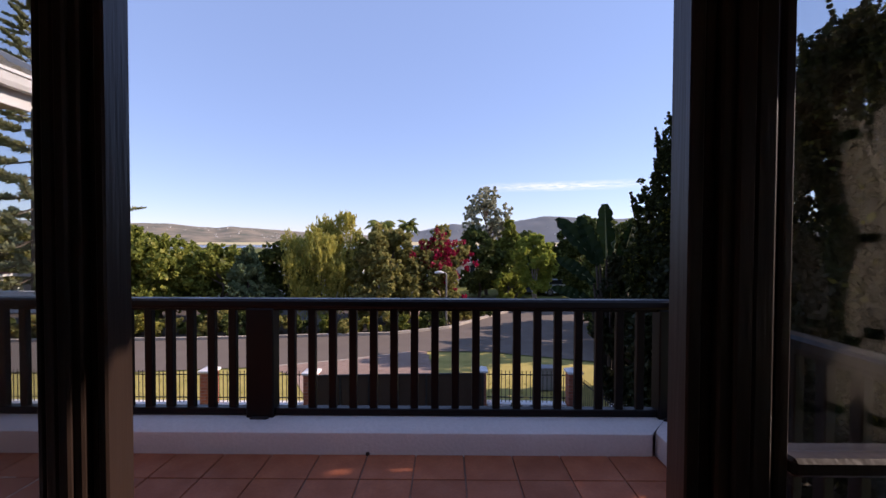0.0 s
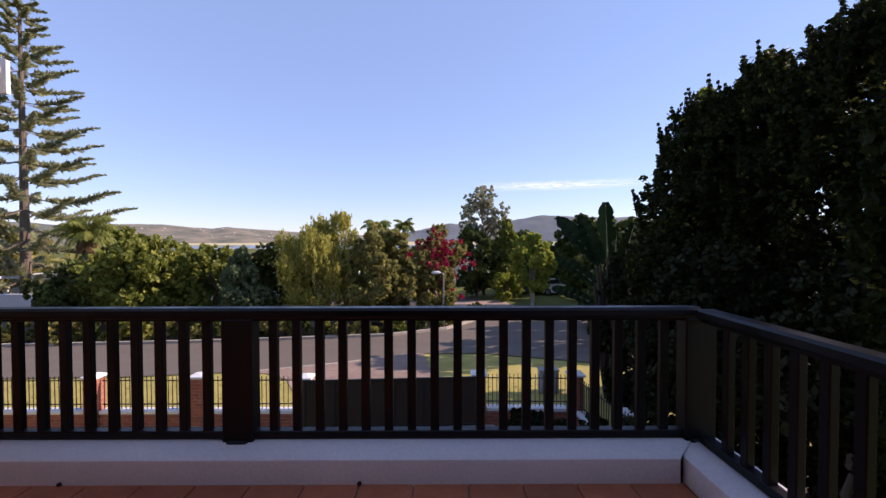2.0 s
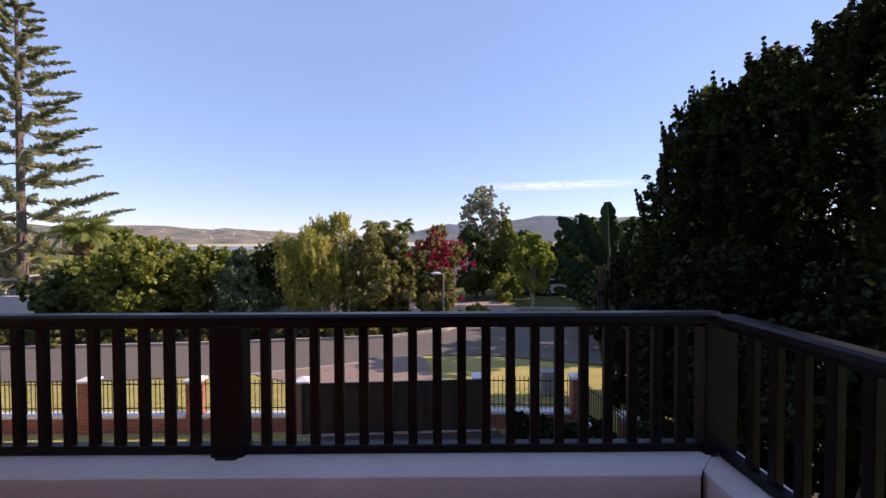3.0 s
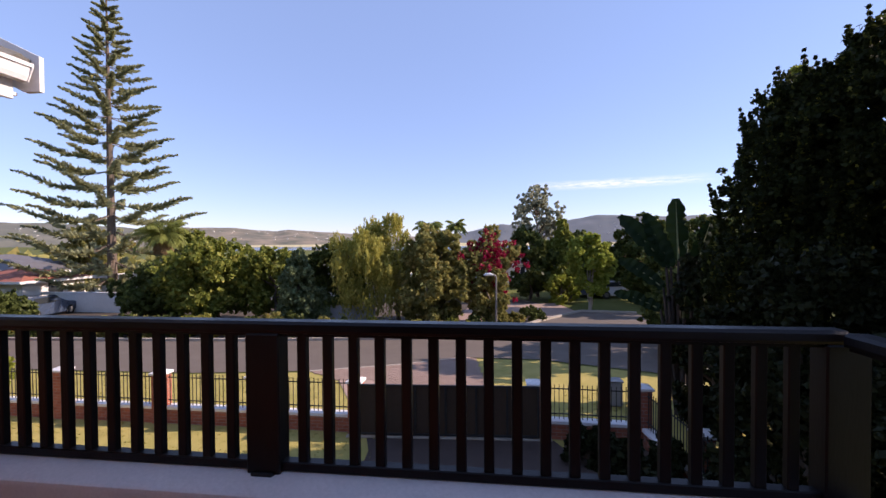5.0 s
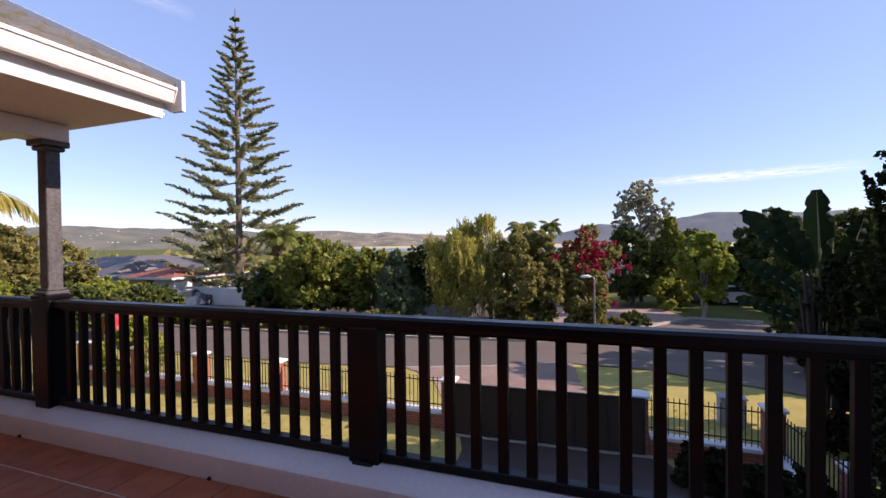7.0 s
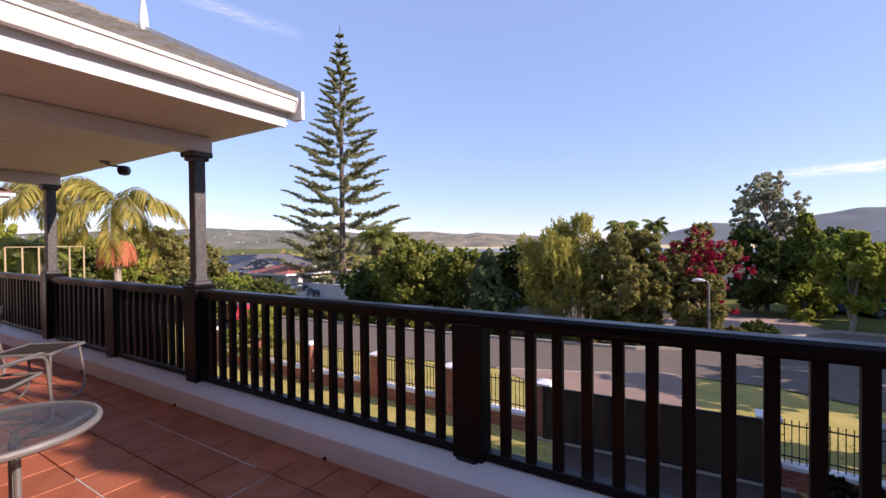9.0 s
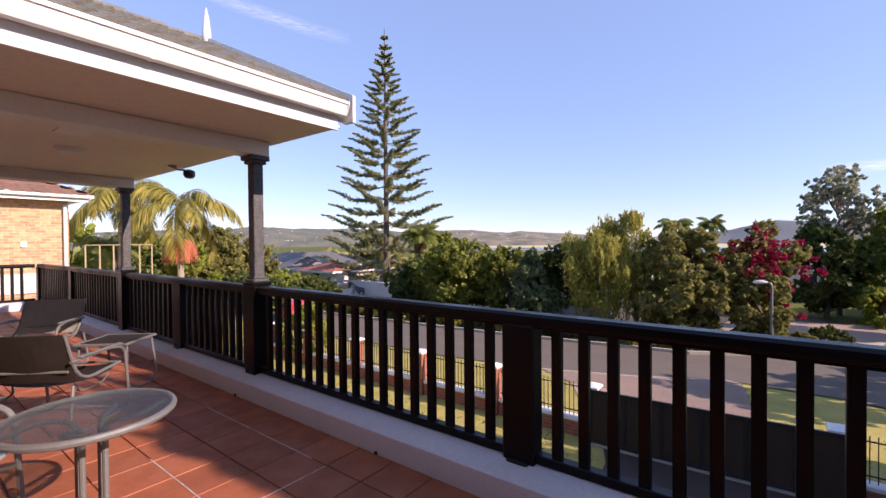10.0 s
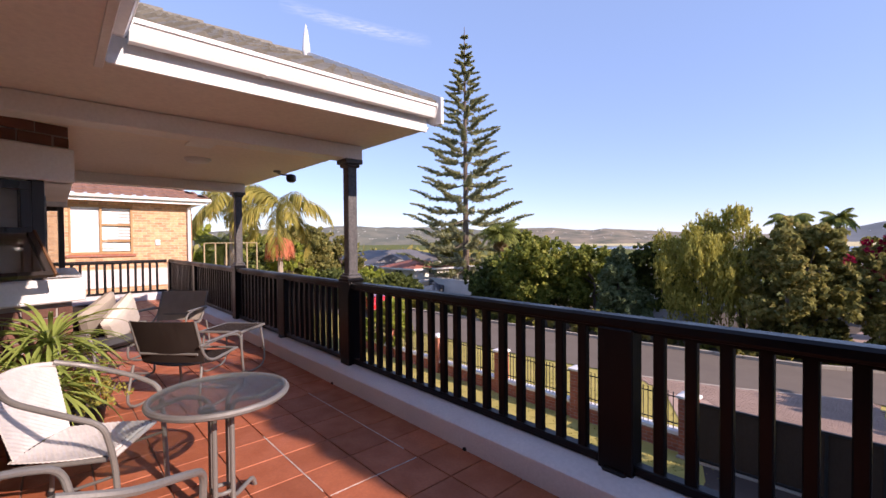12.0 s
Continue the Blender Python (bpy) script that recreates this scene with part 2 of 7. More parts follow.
def pane_material(name, tint=(0.9, 0.95, 0.95), ripple=0.0):
    """Thin clear glass: see-through, with a Fresnel gloss."""
    mat, nt, bsdf = material(name)
    nt.nodes.remove(bsdf)
    t, g, mx, fr = (nt.nodes.new(k) for k in ("ShaderNodeBsdfTransparent", "ShaderNodeBsdfGlossy", "ShaderNodeMixShader", "ShaderNodeLayerWeight"))
    pw = nt.nodes.new("ShaderNodeMath")
    pw.operation = "POWER"
    pw.inputs[1].default_value = 4.0
    nt.links.new(fr.outputs["Facing"], pw.inputs[0])
    ad = nt.nodes.new("ShaderNodeMath")
    ad.operation, ad.use_clamp = "MULTIPLY_ADD", True
    ad.inputs[1].default_value, ad.inputs[2].default_value = 0.9, 0.09
    nt.links.new(pw.outputs[0], ad.inputs[0])
    t.inputs[0].default_value = (*tint, 1)
    g.inputs["Roughness"].default_value = 0.02
    if ripple:
        geo = nt.nodes.new("ShaderNodeNewGeometry")
        n = noise_fac(nt, geo.outputs["Position"], 70, 2, 0.2, 0.8)
        b = nt.nodes.new("ShaderNodeBump")
        b.inputs["Strength"].default_value, b.inputs["Distance"].default_value = ripple, 0.004
        nt.links.new(n, b.inputs["Height"])
        nt.links.new(b.outputs[0], g.inputs["Normal"])
        g.inputs["Roughness"].default_value = 0.1
        ad.inputs[2].default_value = 0.1
    nt.links.new(ad.outputs[0], mx.inputs[0])
    nt.links.new(t.outputs[0], mx.inputs[1])
    nt.links.new(g.outputs[0], mx.inputs[2])
    nt.links.new(mx.outputs[0], nt.nodes["Material Output"].inputs["Surface"])
    return mat


M_RAIL = surface("black_brown_painted_wood", (0.004, 0.003, 0.0035), (0.008, 0.0045, 0.004), spec=0.22, rough=0.38, scale=2, fine=90, stretch=(1, 1, 0.15), bump=0.1)
M_COLUMN = surface("chipped_black_paint", (0.035, 0.033, 0.035), (0.06, 0.056, 0.055), rough=0.5, scale=6, fine=35, speck=(0.2, 0.19, 0.18), bump=0.3)
M_FRAME = surface("dark_brown_door_wood", (0.022, 0.013, 0.009), (0.035, 0.018, 0.011), rough=0.45, scale=3, fine=70, stretch=(1, 1, 0.06), bump=0.15)
M_FRAME_LIGHT = surface("varnished_and_sunlit_brown_wood", (0.16, 0.075, 0.035), (0.1, 0.05, 0.025), rough=0.45, scale=3, fine=60, stretch=(1, 1, 0.06))
M_WHITE = surface("white_painted_wood", (0.8, 0.79, 0.77), (0.7, 0.68, 0.65), rough=0.45, scale=2, fine=40, amount=0.3, speck=(0.6, 0.58, 0.55), bump=0.05)
M_PLASTER = surface("off_white_painted_plaster", (0.72, 0.66, 0.64), (0.6, 0.54, 0.53), rough=0.75, scale=2.5, fine=45, amount=0.4, speck=(0.5, 0.46, 0.45), bump=0.35)
M_CEILING = surface("cream_painted_ceiling", (0.86, 0.79, 0.7), (0.78, 0.7, 0.62), rough=0.7, scale=0.8, fine=30, amount=0.4, speck=(0.6, 0.55, 0.5), bump=0.05)
M_TILE = surface("terracotta_floor_tile", (0.42, 0.13, 0.057), (0.27, 0.08, 0.038), rough=0.5, spec=0.3, scale=5, fine=50, speck=(0.2, 0.06, 0.035), bump=0.12, piece=0.14)
M_GROUT = surface("grey_grout", (0.34, 0.22, 0.17), (0.22, 0.13, 0.1), rough=0.9, scale=1.5, fine=80, amount=0.9, bump=0.3)
M_GROUT_WHITE = surface("white_salt_grout", (0.62, 0.6, 0.57), (0.4, 0.32, 0.28), rough=0.9, scale=12, fine=80, amount=0.8)
M_ROOF = surface("grey_concrete_roof_tile", (0.2, 0.185, 0.15), (0.13, 0.125, 0.105), rough=0.9, scale=8, fine=70, speck=(0.08, 0.08, 0.07), bump=0.4, piece=0.16)
M_ROOF_RED = surface("weathered_red_roof_tile", (0.4, 0.13, 0.08), (0.22, 0.085, 0.06), rough=0.85, scale=3, fine=12, speck=(0.1, 0.06, 0.05))
M_ROOF_BROWN = surface("weathered_brown_roof_tile", (0.26, 0.13, 0.085), (0.15, 0.08, 0.06), rough=0.9, scale=3, fine=12, speck=(0.1, 0.07, 0.06))
M_ROOF_SLATE = surface("dark_slate_roof", (0.135, 0.125, 0.12), (0.18, 0.165, 0.16), rough=0.6, scale=1, fine=6)
M_BRICK = surface("red_face_brick", (0.17, 0.075, 0.05), (0.09, 0.045, 0.035), rough=0.85, scale=7, fine=60, speck=(0.12, 0.05, 0.035), bump=0.4, piece=0.3)
M_MORTAR = surface("grey_mortar", (0.32, 0.29, 0.26), rough=0.95, scale=8, fine=60)
M_BRICKWALL = brick_material("orange_brickwork", (0.72, 0.42, 0.22), (0.38, 0.19, 0.1), (0.62, 0.52, 0.4), facing="both")
M_BRICKPIER = brick_material("red_brickwork", (0.42, 0.13, 0.07), (0.28, 0.085, 0.05), (0.35, 0.28, 0.24), facing="both")
M_GLASS = pane_material("window_glass", (0.86, 0.88, 0.88))
M_TABLEGLASS = pane_material("rippled_table_glass", (0.74, 0.78, 0.75), ripple=3.0)
M_STEEL = surface("grey_powder_coated_tube", (0.22, 0.21, 0.195), (0.17, 0.16, 0.15), rough=0.5, metal=0.3, scale=8, fine=90, bump=0.05)
M_IRON = surface("black_iron", (0.02, 0.02, 0.02), rough=0.5, scale=8, fine=90)
M_GRASS = surface("short_lawn_grass", (0.47, 0.38, 0.12), (0.33, 0.29, 0.08), rough=0.95, scale=1.2, fine=30, speck=(0.24, 0.2, 0.08), amount=0.8, bump=0.9, spec=0.1)
M_ASPHALT = surface("worn_asphalt", (0.16, 0.125, 0.095), (0.125, 0.1, 0.078), rough=0.9, scale=0.6, fine=25, speck=(0.07, 0.065, 0.065), bump=0.3)
M_PAVING = surface("pink_concrete_paving_block", (0.42, 0.285, 0.215), (0.3, 0.205, 0.155), rough=0.9, scale=1, fine=20, speck=(0.18, 0.14, 0.13), piece=0.2)
M_KERB = surface("pale_concrete_kerb", (0.42, 0.37, 0.3), (0.3, 0.265, 0.22), rough=0.9, scale=3, fine=30)
M_GATE = surface("weathered_grey_boards", (0.07, 0.048, 0.033), (0.046, 0.032, 0.023), rough=0.9, scale=2, fine=40, stretch=(1, 1, 0.3), piece=0.04, spec=0.1)
# unseen floor, coloured dark to keep bounced sun off the door frame
M_ROOMFLOOR = surface("dark_low_bounce_floor", (0.06, 0.035, 0.02), (0.04, 0.022, 0.014), rough=0.5, scale=2, fine=30)
M_BARK = surface("grey_brown_bark", (0.16, 0.12, 0.09), (0.09, 0.07, 0.055), rough=0.95, scale=6, fine=30, stretch=(1, 1, 0.3), bump=0.8)
M_BARK_PALE = surface("pale_smooth_bark", (0.4, 0.34, 0.27), (0.25, 0.2, 0.16), rough=0.85, scale=6, fine=30, stretch=(1, 1, 0.3), bump=0.4)
M_BARK_DARK = surface("dark_bark", (0.06, 0.045, 0.035), rough=0.95, scale=6, fine=30, bump=0.6)
M_SOIL = surface("dark_garden_soil", (0.07, 0.05, 0.035), (0.12, 0.09, 0.06), rough=1.0, scale=3, fine=25, bump=0.8)
L_MID = leaf_material("mid_green_leaves", (0.06, 0.09, 0.02), (0.36, 0.38, 0.07), (0.52, 0.47, 0.12), through_light=0.45)
L_BRIGHT = leaf_material("bright_yellow_green_leaves", (0.16, 0.2, 0.03), (0.45, 0.5, 0.09), (0.62, 0.54, 0.1), through_light=0.5)
L_DARK = leaf_material("dark_green_leaves", (0.03, 0.045, 0.015), (0.15, 0.18, 0.045), (0.26, 0.28, 0.07), through_light=0.3)
# leaf colours hold the light: dark for backlit shade, yellow for sunlit tips
L_CYPRESS = leaf_material("backlit_conifer_foliage", (0.012, 0.018, 0.006), (0.05, 0.06, 0.015), (0.4, 0.38, 0.07), warm_share=0.1, through_light=0.5)
L_WILLOW = leaf_material("yellow_willow_leaves", (0.2, 0.2, 0.04), (0.55, 0.5, 0.12), (0.68, 0.55, 0.13), through_light=0.5)
L_OLIVE = leaf_material("olive_green_leaves", (0.11, 0.12, 0.035), (0.42, 0.38, 0.12), (0.5, 0.36, 0.12), through_light=0.45)
L_RED = leaf_material("crimson_bougainvillea_bracts", (0.16, 0.008, 0.025), (0.4, 0.015, 0.06), through_light=0.4)
L_BLUE = leaf_material("grey_green_juniper", (0.07, 0.1, 0.05), (0.26, 0.32, 0.15), through_light=0.4)
L_GUM = leaf_material("grey_green_gum_leaves", (0.2, 0.21, 0.15), (0.5, 0.5, 0.34), (0.5, 0.46, 0.28), through_light=0.45)
L_PINE = leaf_material("pine_needles", (0.16, 0.18, 0.11), (0.5, 0.5, 0.27), (0.58, 0.52, 0.2), through_light=0.5)
L_PALM = leaf_material("palm_leaflets", (0.1, 0.1, 0.02), (0.5, 0.43, 0.1), (0.68, 0.5, 0.13))
L_PALM_GREEN = leaf_material("green_palm_leaflets", (0.12, 0.15, 0.04), (0.36, 0.38, 0.09))
L_DRY = leaf_material("dry_brown_fronds", (0.2, 0.12, 0.05), (0.4, 0.26, 0.12))
L_ORANGE = leaf_material("orange_red_flowers", (0.5, 0.15, 0.08), (0.78, 0.32, 0.17))
L_STRAP = leaf_material("glossy_strap_leaves", (0.12, 0.19, 0.04), (0.4, 0.46, 0.12), (0.55, 0.5, 0.22), rough=0.35)
L_RIB = surface("pale_leaf_midrib", (0.2, 0.22, 0.09), rough=0.6, bump=0)
# green taken almost to black so the leaves look backlit
L_BANANA = leaf_material("broad_leaf_darkened_as_backlit", (0.008, 0.018, 0.005), (0.014, 0.03, 0.008), rough=0.55, through_light=0.18)
# near-black leaf colour carries the shade under the conifers
L_SHADE = leaf_material("shade_darkened_shrub_leaves", (0.012, 0.016, 0.006), (0.03, 0.036, 0.012), through_light=0.2)
M_WATER = surface("lagoon_water", (0.1, 0.17, 0.26), (0.12, 0.19, 0.28), rough=0.12, scale=0.01, fine=0.3, bump=0.2)
M_SAND = surface("dry_tidal_flat", (0.6, 0.5, 0.26), (0.4, 0.36, 0.18), rough=1.0, scale=0.01, fine=0.05)
M_HILL = surface("scrub_covered_hills", (0.24, 0.2, 0.14), (0.08, 0.095, 0.07), rough=1.0, scale=0.009, fine=0.03, amount=1.0, speck=(0.3, 0.22, 0.13), bump=0)
# blue-grey base colour stands in for haze over the far ridge
M_HILL_HAZE = surface("haze_tinted_forested_hills", (0.14, 0.155, 0.165), (0.1, 0.12, 0.13), rough=1.0, scale=0.004, fine=0.02, amount=0.9, speck=(0.14, 0.14, 0.13), bump=0)
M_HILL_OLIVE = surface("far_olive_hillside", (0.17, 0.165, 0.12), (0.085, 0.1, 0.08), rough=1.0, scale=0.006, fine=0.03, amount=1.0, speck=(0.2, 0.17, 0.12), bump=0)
M_WALLWHITE = surface("white_house_wall", (0.75, 0.72, 0.66), (0.65, 0.61, 0.55), rough=0.8, scale=1, fine=12)
M_DARKGLASS = surface("dark_window_glass", (0.03, 0.035, 0.04), rough=0.08, scale=1, fine=5, bump=0)
M_CARRED = surface("red_car_paint", (0.45, 0.015, 0.015), rough=0.25, coat=0.8, bump=0)
M_CARWHITE = surface("silver_white_car_paint", (0.65, 0.67, 0.7), rough=0.25, coat=0.8, bump=0)
M_CARBLUE = surface("dark_blue_car_paint", (0.05, 0.07, 0.11), rough=0.3, coat=0.8, bump=0)
M_TYRE = surface("black_rubber", (0.02, 0.02, 0.02), rough=0.8, bump=0)
M_REDLAMP = surface("red_lamp_plastic", (0.6, 0.02, 0.02), rough=0.2, bump=0)
M_BLACK = surface("matt_black_plastic", (0.015, 0.015, 0.017), rough=0.4, bump=0)
M_WOVEN = surface("white_woven_plastic", (0.68, 0.65, 0.62), (0.52, 0.49, 0.47), rough=0.5, scale=20, fine=200, bump=0.3)
# lighter copy of the sling fabric: sun on the far chair as colour
M_SLING_LIT = surface("sunlit_grey_brown_mesh_fabric", (0.3, 0.26, 0.22), (0.24, 0.21, 0.18), rough=0.7, scale=10, fine=300, bump=0.3)
M_SLING = surface("dark_brown_mesh_fabric", (0.028, 0.02, 0.017), (0.045, 0.034, 0.028), spec=0.15, rough=0.8, scale=10, fine=300, bump=0.3)
M_CUSHION = surface("cream_linen_cushion", (0.66, 0.6, 0.52), (0.5, 0.44, 0.38), rough=0.9, scale=8, fine=150, bump=0.4)
M_CHARCOAL = surface("charcoal_cushion", (0.06, 0.06, 0.065), rough=0.9, scale=8, fine=150, bump=0.4)
M_ROOMWALL = surface("beige_room_wall", (0.5, 0.45, 0.38), rough=0.8, scale=1, fine=20)
M_DECK = surface("pale_timber_post", (0.45, 0.35, 0.2), rough=0.8, scale=3, fine=30)
M_BLIND = surface("white_shutter_slat", (0.8, 0.79, 0.78), rough=0.6, scale=3, fine=20, bump=0)
M_SHAFT = surface("yellow_green_crownshaft", (0.35, 0.33, 0.08), rough=0.5, scale=3, fine=20)
M_GREYPLASTER = surface("grey_garden_wall", (0.36, 0.36, 0.36), rough=0.9, scale=1, fine=15)

# ---- terrace ----
X0, X1 = -13.7, 1.8  # rail lines at the two ends
slab = Shape().box(X0 - 0.15, X1 + 0.15, -3.3, 0.13, -0.3, -0.012)
setting("floor", slab, M_GROUT, "terracotta tiled terrace floor with pale joints")

# curb: outer face y 0.12, inner face y -0.185, its top falling inwards


def curb(name, p, q, inward, a0=0.0, a1=0.0, w=0.0):
    """A low plastered upstand from p to q; inward points to the floor. a0, a1: how far its inner edge is drawn in at the ends."""
    p, q, n = Vector((*p, 0)), Vector((*q, 0)), Vector((*inward, 0))
    d = (q - p).normalized()
    s = Shape()
    prof = [(0.12, -0.3), (0.12, 0.19), (-0.03 - w * 0.5, 0.188), (-0.165 - w, 0.16), (-0.183 - w, 0.148), (-0.187 - w, 0.13), (-0.187 - w, -0.02)]
    rows = []
    for e, (c, a) in enumerate(((p, a0), (q, a1))):
        steps = [c + n * -o + Vector((0, 0, z)) + d * (a * (0.12 - o) / 0.307 if e == 0 else -a * (0.12 - o) / 0.307) for o, z in prof]
        rows.append(steps)
    k = 24
    s.grid([[rows[0][j].lerp(rows[1][j], i / k) for j in range(len(prof))] for i in range(k + 1)])
    s.f = [tuple(reversed(f)) for f in s.f]
    return setting(name, s, M_PLASTER, "low off-white plastered curb under the rail", smooth=True)


curb("curb_front", (X0 - 0.12, 0), (X1 + 0.12, 0), (0, -1), 0.307, 0.307, 0.035)
curb("curb_side", (X1, 0.12), (X1, -2.33), (-1, 0), 0.307, 0)
curb("curb_end", (X0, -3.3), (X0, 0.12), (1, 0), 0, 0.307)


M_HOLE = surface("dark_drain_hole", (0.02, 0.014, 0.012), rough=0.95, bump=0)
for hx in (-8.1, -6.2, -4.13, -2.2, -0.38):
    dh = thing("drain_spout", (hx, -0.221, 0.008), "small dark drain pipe end low in the white curb", "drain", "curb drains")
    part("pipe", Shape().tube([(0, 0.02, 0), (0, -0.012, 0)], [0.014, 0.014], 12), M_HOLE, dh, smooth=True)


COLUMNS = (-4.11, -7.86)


def rail_run(name, p, q, posts, label, group=""):
    """Balustrade from p to q with posts at the given distances: top rail, bottom rail and square balusters."""
    p, q = Vector((*p, 0)), Vector((*q, 0))
    d = q - p
    length, ang = d.length, math.degrees(math.atan2(d.y, d.x))
    t = thing(name, pose(p.x, p.y, 0, 0, 0, ang), label, "railing", group)
    top = Shape()
    prof = [(-0.055, 0.985), (-0.06, 1.0), (-0.058, 1.035), (-0.04, 1.05), (0.04, 1.05), (0.058, 1.035), (0.06, 1.0), (0.055, 0.985), (0.035, 0.98), (0.035, 0.965), (-0.035, 0.965), (-0.035, 0.98)]
    n = len(prof)
    top.v = [(x, y, z) for x in (0, length) for y, z in prof]
    top.f = [(i, (i + 1) % n, n + (i + 1) % n, n + i) for i in range(n)] + [tuple(reversed(range(n))), tuple(range(n, 2 * n))]
    part("top_rail", top, M_RAIL, t)
    part("bottom_rail", Shape().box(0, length, -0.035, 0.035, 0.192, 0.245, 0.006), M_RAIL, t)
    for i, x in enumerate(posts):
        w = 0.1
        if any(abs(p.x + x - c) < 0.02 for c in COLUMNS) and abs(p.y) < 0.01:
            continue
        ps = Shape().box(x - w, x + w, -0.062, 0.062, 0.17, 0.982, 0.008)
        ps.box(x - w + 0.03, x + w - 0.03, -0.085, 0.07, 0.158, 0.2, 0.012)
        ps.box(x - w + 0.04, x + w - 0.04, -0.095, 0.07, 0.146, 0.17, 0.004)
        part("post", ps, M_RAIL, t)
    me = Shape().box(-0.028, 0.028, -0.024, 0.024, 0.24, 0.972, 0.006).mesh("baluster", M_RAIL)
    edges = [0] + list(posts) + [length]
    for a, b in zip(edges, edges[1:]):
        if b - a < 0.2:
            continue
        m = max(int(round((b - a - 0.436) / 0.154)), 1)
        for i in range(m + 1):
            x = a + 0.218 + (b - a - 0.436) * i / m
            part("baluster", me, M_RAIL, t, at=Matrix.Translation((x, 0, 0)))
    return t


rail_run("terrace_railing", (X0, 0), (X1, 0), [0.0, 2.85, 5.84, 7.82, 9.59, 12.503, 15.5], "long black-brown painted timber railing on the white curb", "terrace railings")
rail_run("side_railing", (X1, -0.1), (X1, -2.3), [2.2], "short black-brown timber railing at the terrace's end", "terrace railings")
rail_run("end_railing", (X0, -0.1), (X0, -3.2), [], "black-brown timber railing facing the brick wing", "terrace railings")


def column(x, y, label):
    t = thing("veranda_column", (x, y, 0), label, "column", "veranda columns")
    part("pedestal", Shape().box(-0.09, 0.09, -0.09, 0.08, 0.165, 1.07, 0.008).box(-0.1, 0.1, -0.1, 0.1, 1.05, 1.085, 0.008), M_RAIL, t)
    part("shaft", Shape().box(-0.053, 0.053, -0.053, 0.053, 1.13, 2.27, 0.006), M_COLUMN, t, "black paint chipped to grey along the edges")
    part("base_block", Shape().box(-0.085, 0.085, -0.085, 0.085, 1.085, 1.12, 0.01).box(-0.07, 0.07, -0.07, 0.07, 1.12, 1.14, 0.006), M_COLUMN, t)
    part("capital", Shape().box(-0.08, 0.08, -0.08, 0.08, 2.255, 2.29, 0.012).box(-0.1, 0.1, -0.1, 0.1, 2.29, 2.34, 0.006), M_COLUMN, t)
    return t


column(-4.11, 0, "square black column with worn paint on the terrace curb beside the table")
column(-7.86, 0, "square black column with worn paint on the terrace curb beside the loungers")

# ---- veranda roof ----
EX0, EX1, EY, SOF, BEAM = -8.65, -3.0, 0.26, 2.48, 2.335
PEAK_X, PEAK_Z, EAVE_Z = -5.77, 4.03, 2.69
setting("veranda_beam_near", Shape().box(-4.22, -4.0, -3.2, 0.09, BEAM, SOF - 0.004, 0.006), M_WHITE, "white boxed beam under the veranda roof")
setting("veranda_beam_far", Shape().box(-7.97, -7.75, -3.2, 0.09, BEAM, SOF - 0.004, 0.006), M_WHITE, "white boxed beam under the veranda roof")
setting("ceiling", Shape().box(EX0 + 0.1, EX1 - 0.1, -3.3, 0.1, SOF, SOF + 0.03), M_CEILING, "cream painted flat veranda ceiling")
setting("gable_board", Shape().face([(EX0 + 0.1, 0.1, SOF + 0.03), (EX1 - 0.1, 0.1, SOF + 0.03), (PEAK_X, 0.1, PEAK_Z - 0.12)]).face([(EX0 + 0.1, 0.14, SOF + 0.03), (PEAK_X, 0.14, PEAK_Z - 0.12), (EX1 - 0.1, 0.14, SOF + 0.03)]), M_WHITE, "white gable boarding")
setting("soffit_front", Shape().box(EX0 + 0.1, EX1 - 0.1, 0.104, EY - 0.02, SOF + 0.02, SOF + 0.04), M_CEILING, "cream soffit board at the gable")

FZ = SOF - 0.01
setting("fascia_near", Shape().box(EX1 - 0.12, EX1 - 0.09, -2.1, EY - 0.05, FZ, FZ + 0.16, 0.004), M_WHITE, "white painted fascia board")
setting("fascia_far", Shape().box(EX0 + 0.09, EX0 + 0.12, -3.2, EY - 0.05, FZ, FZ + 0.16, 0.004), M_WHITE, "white painted fascia board")


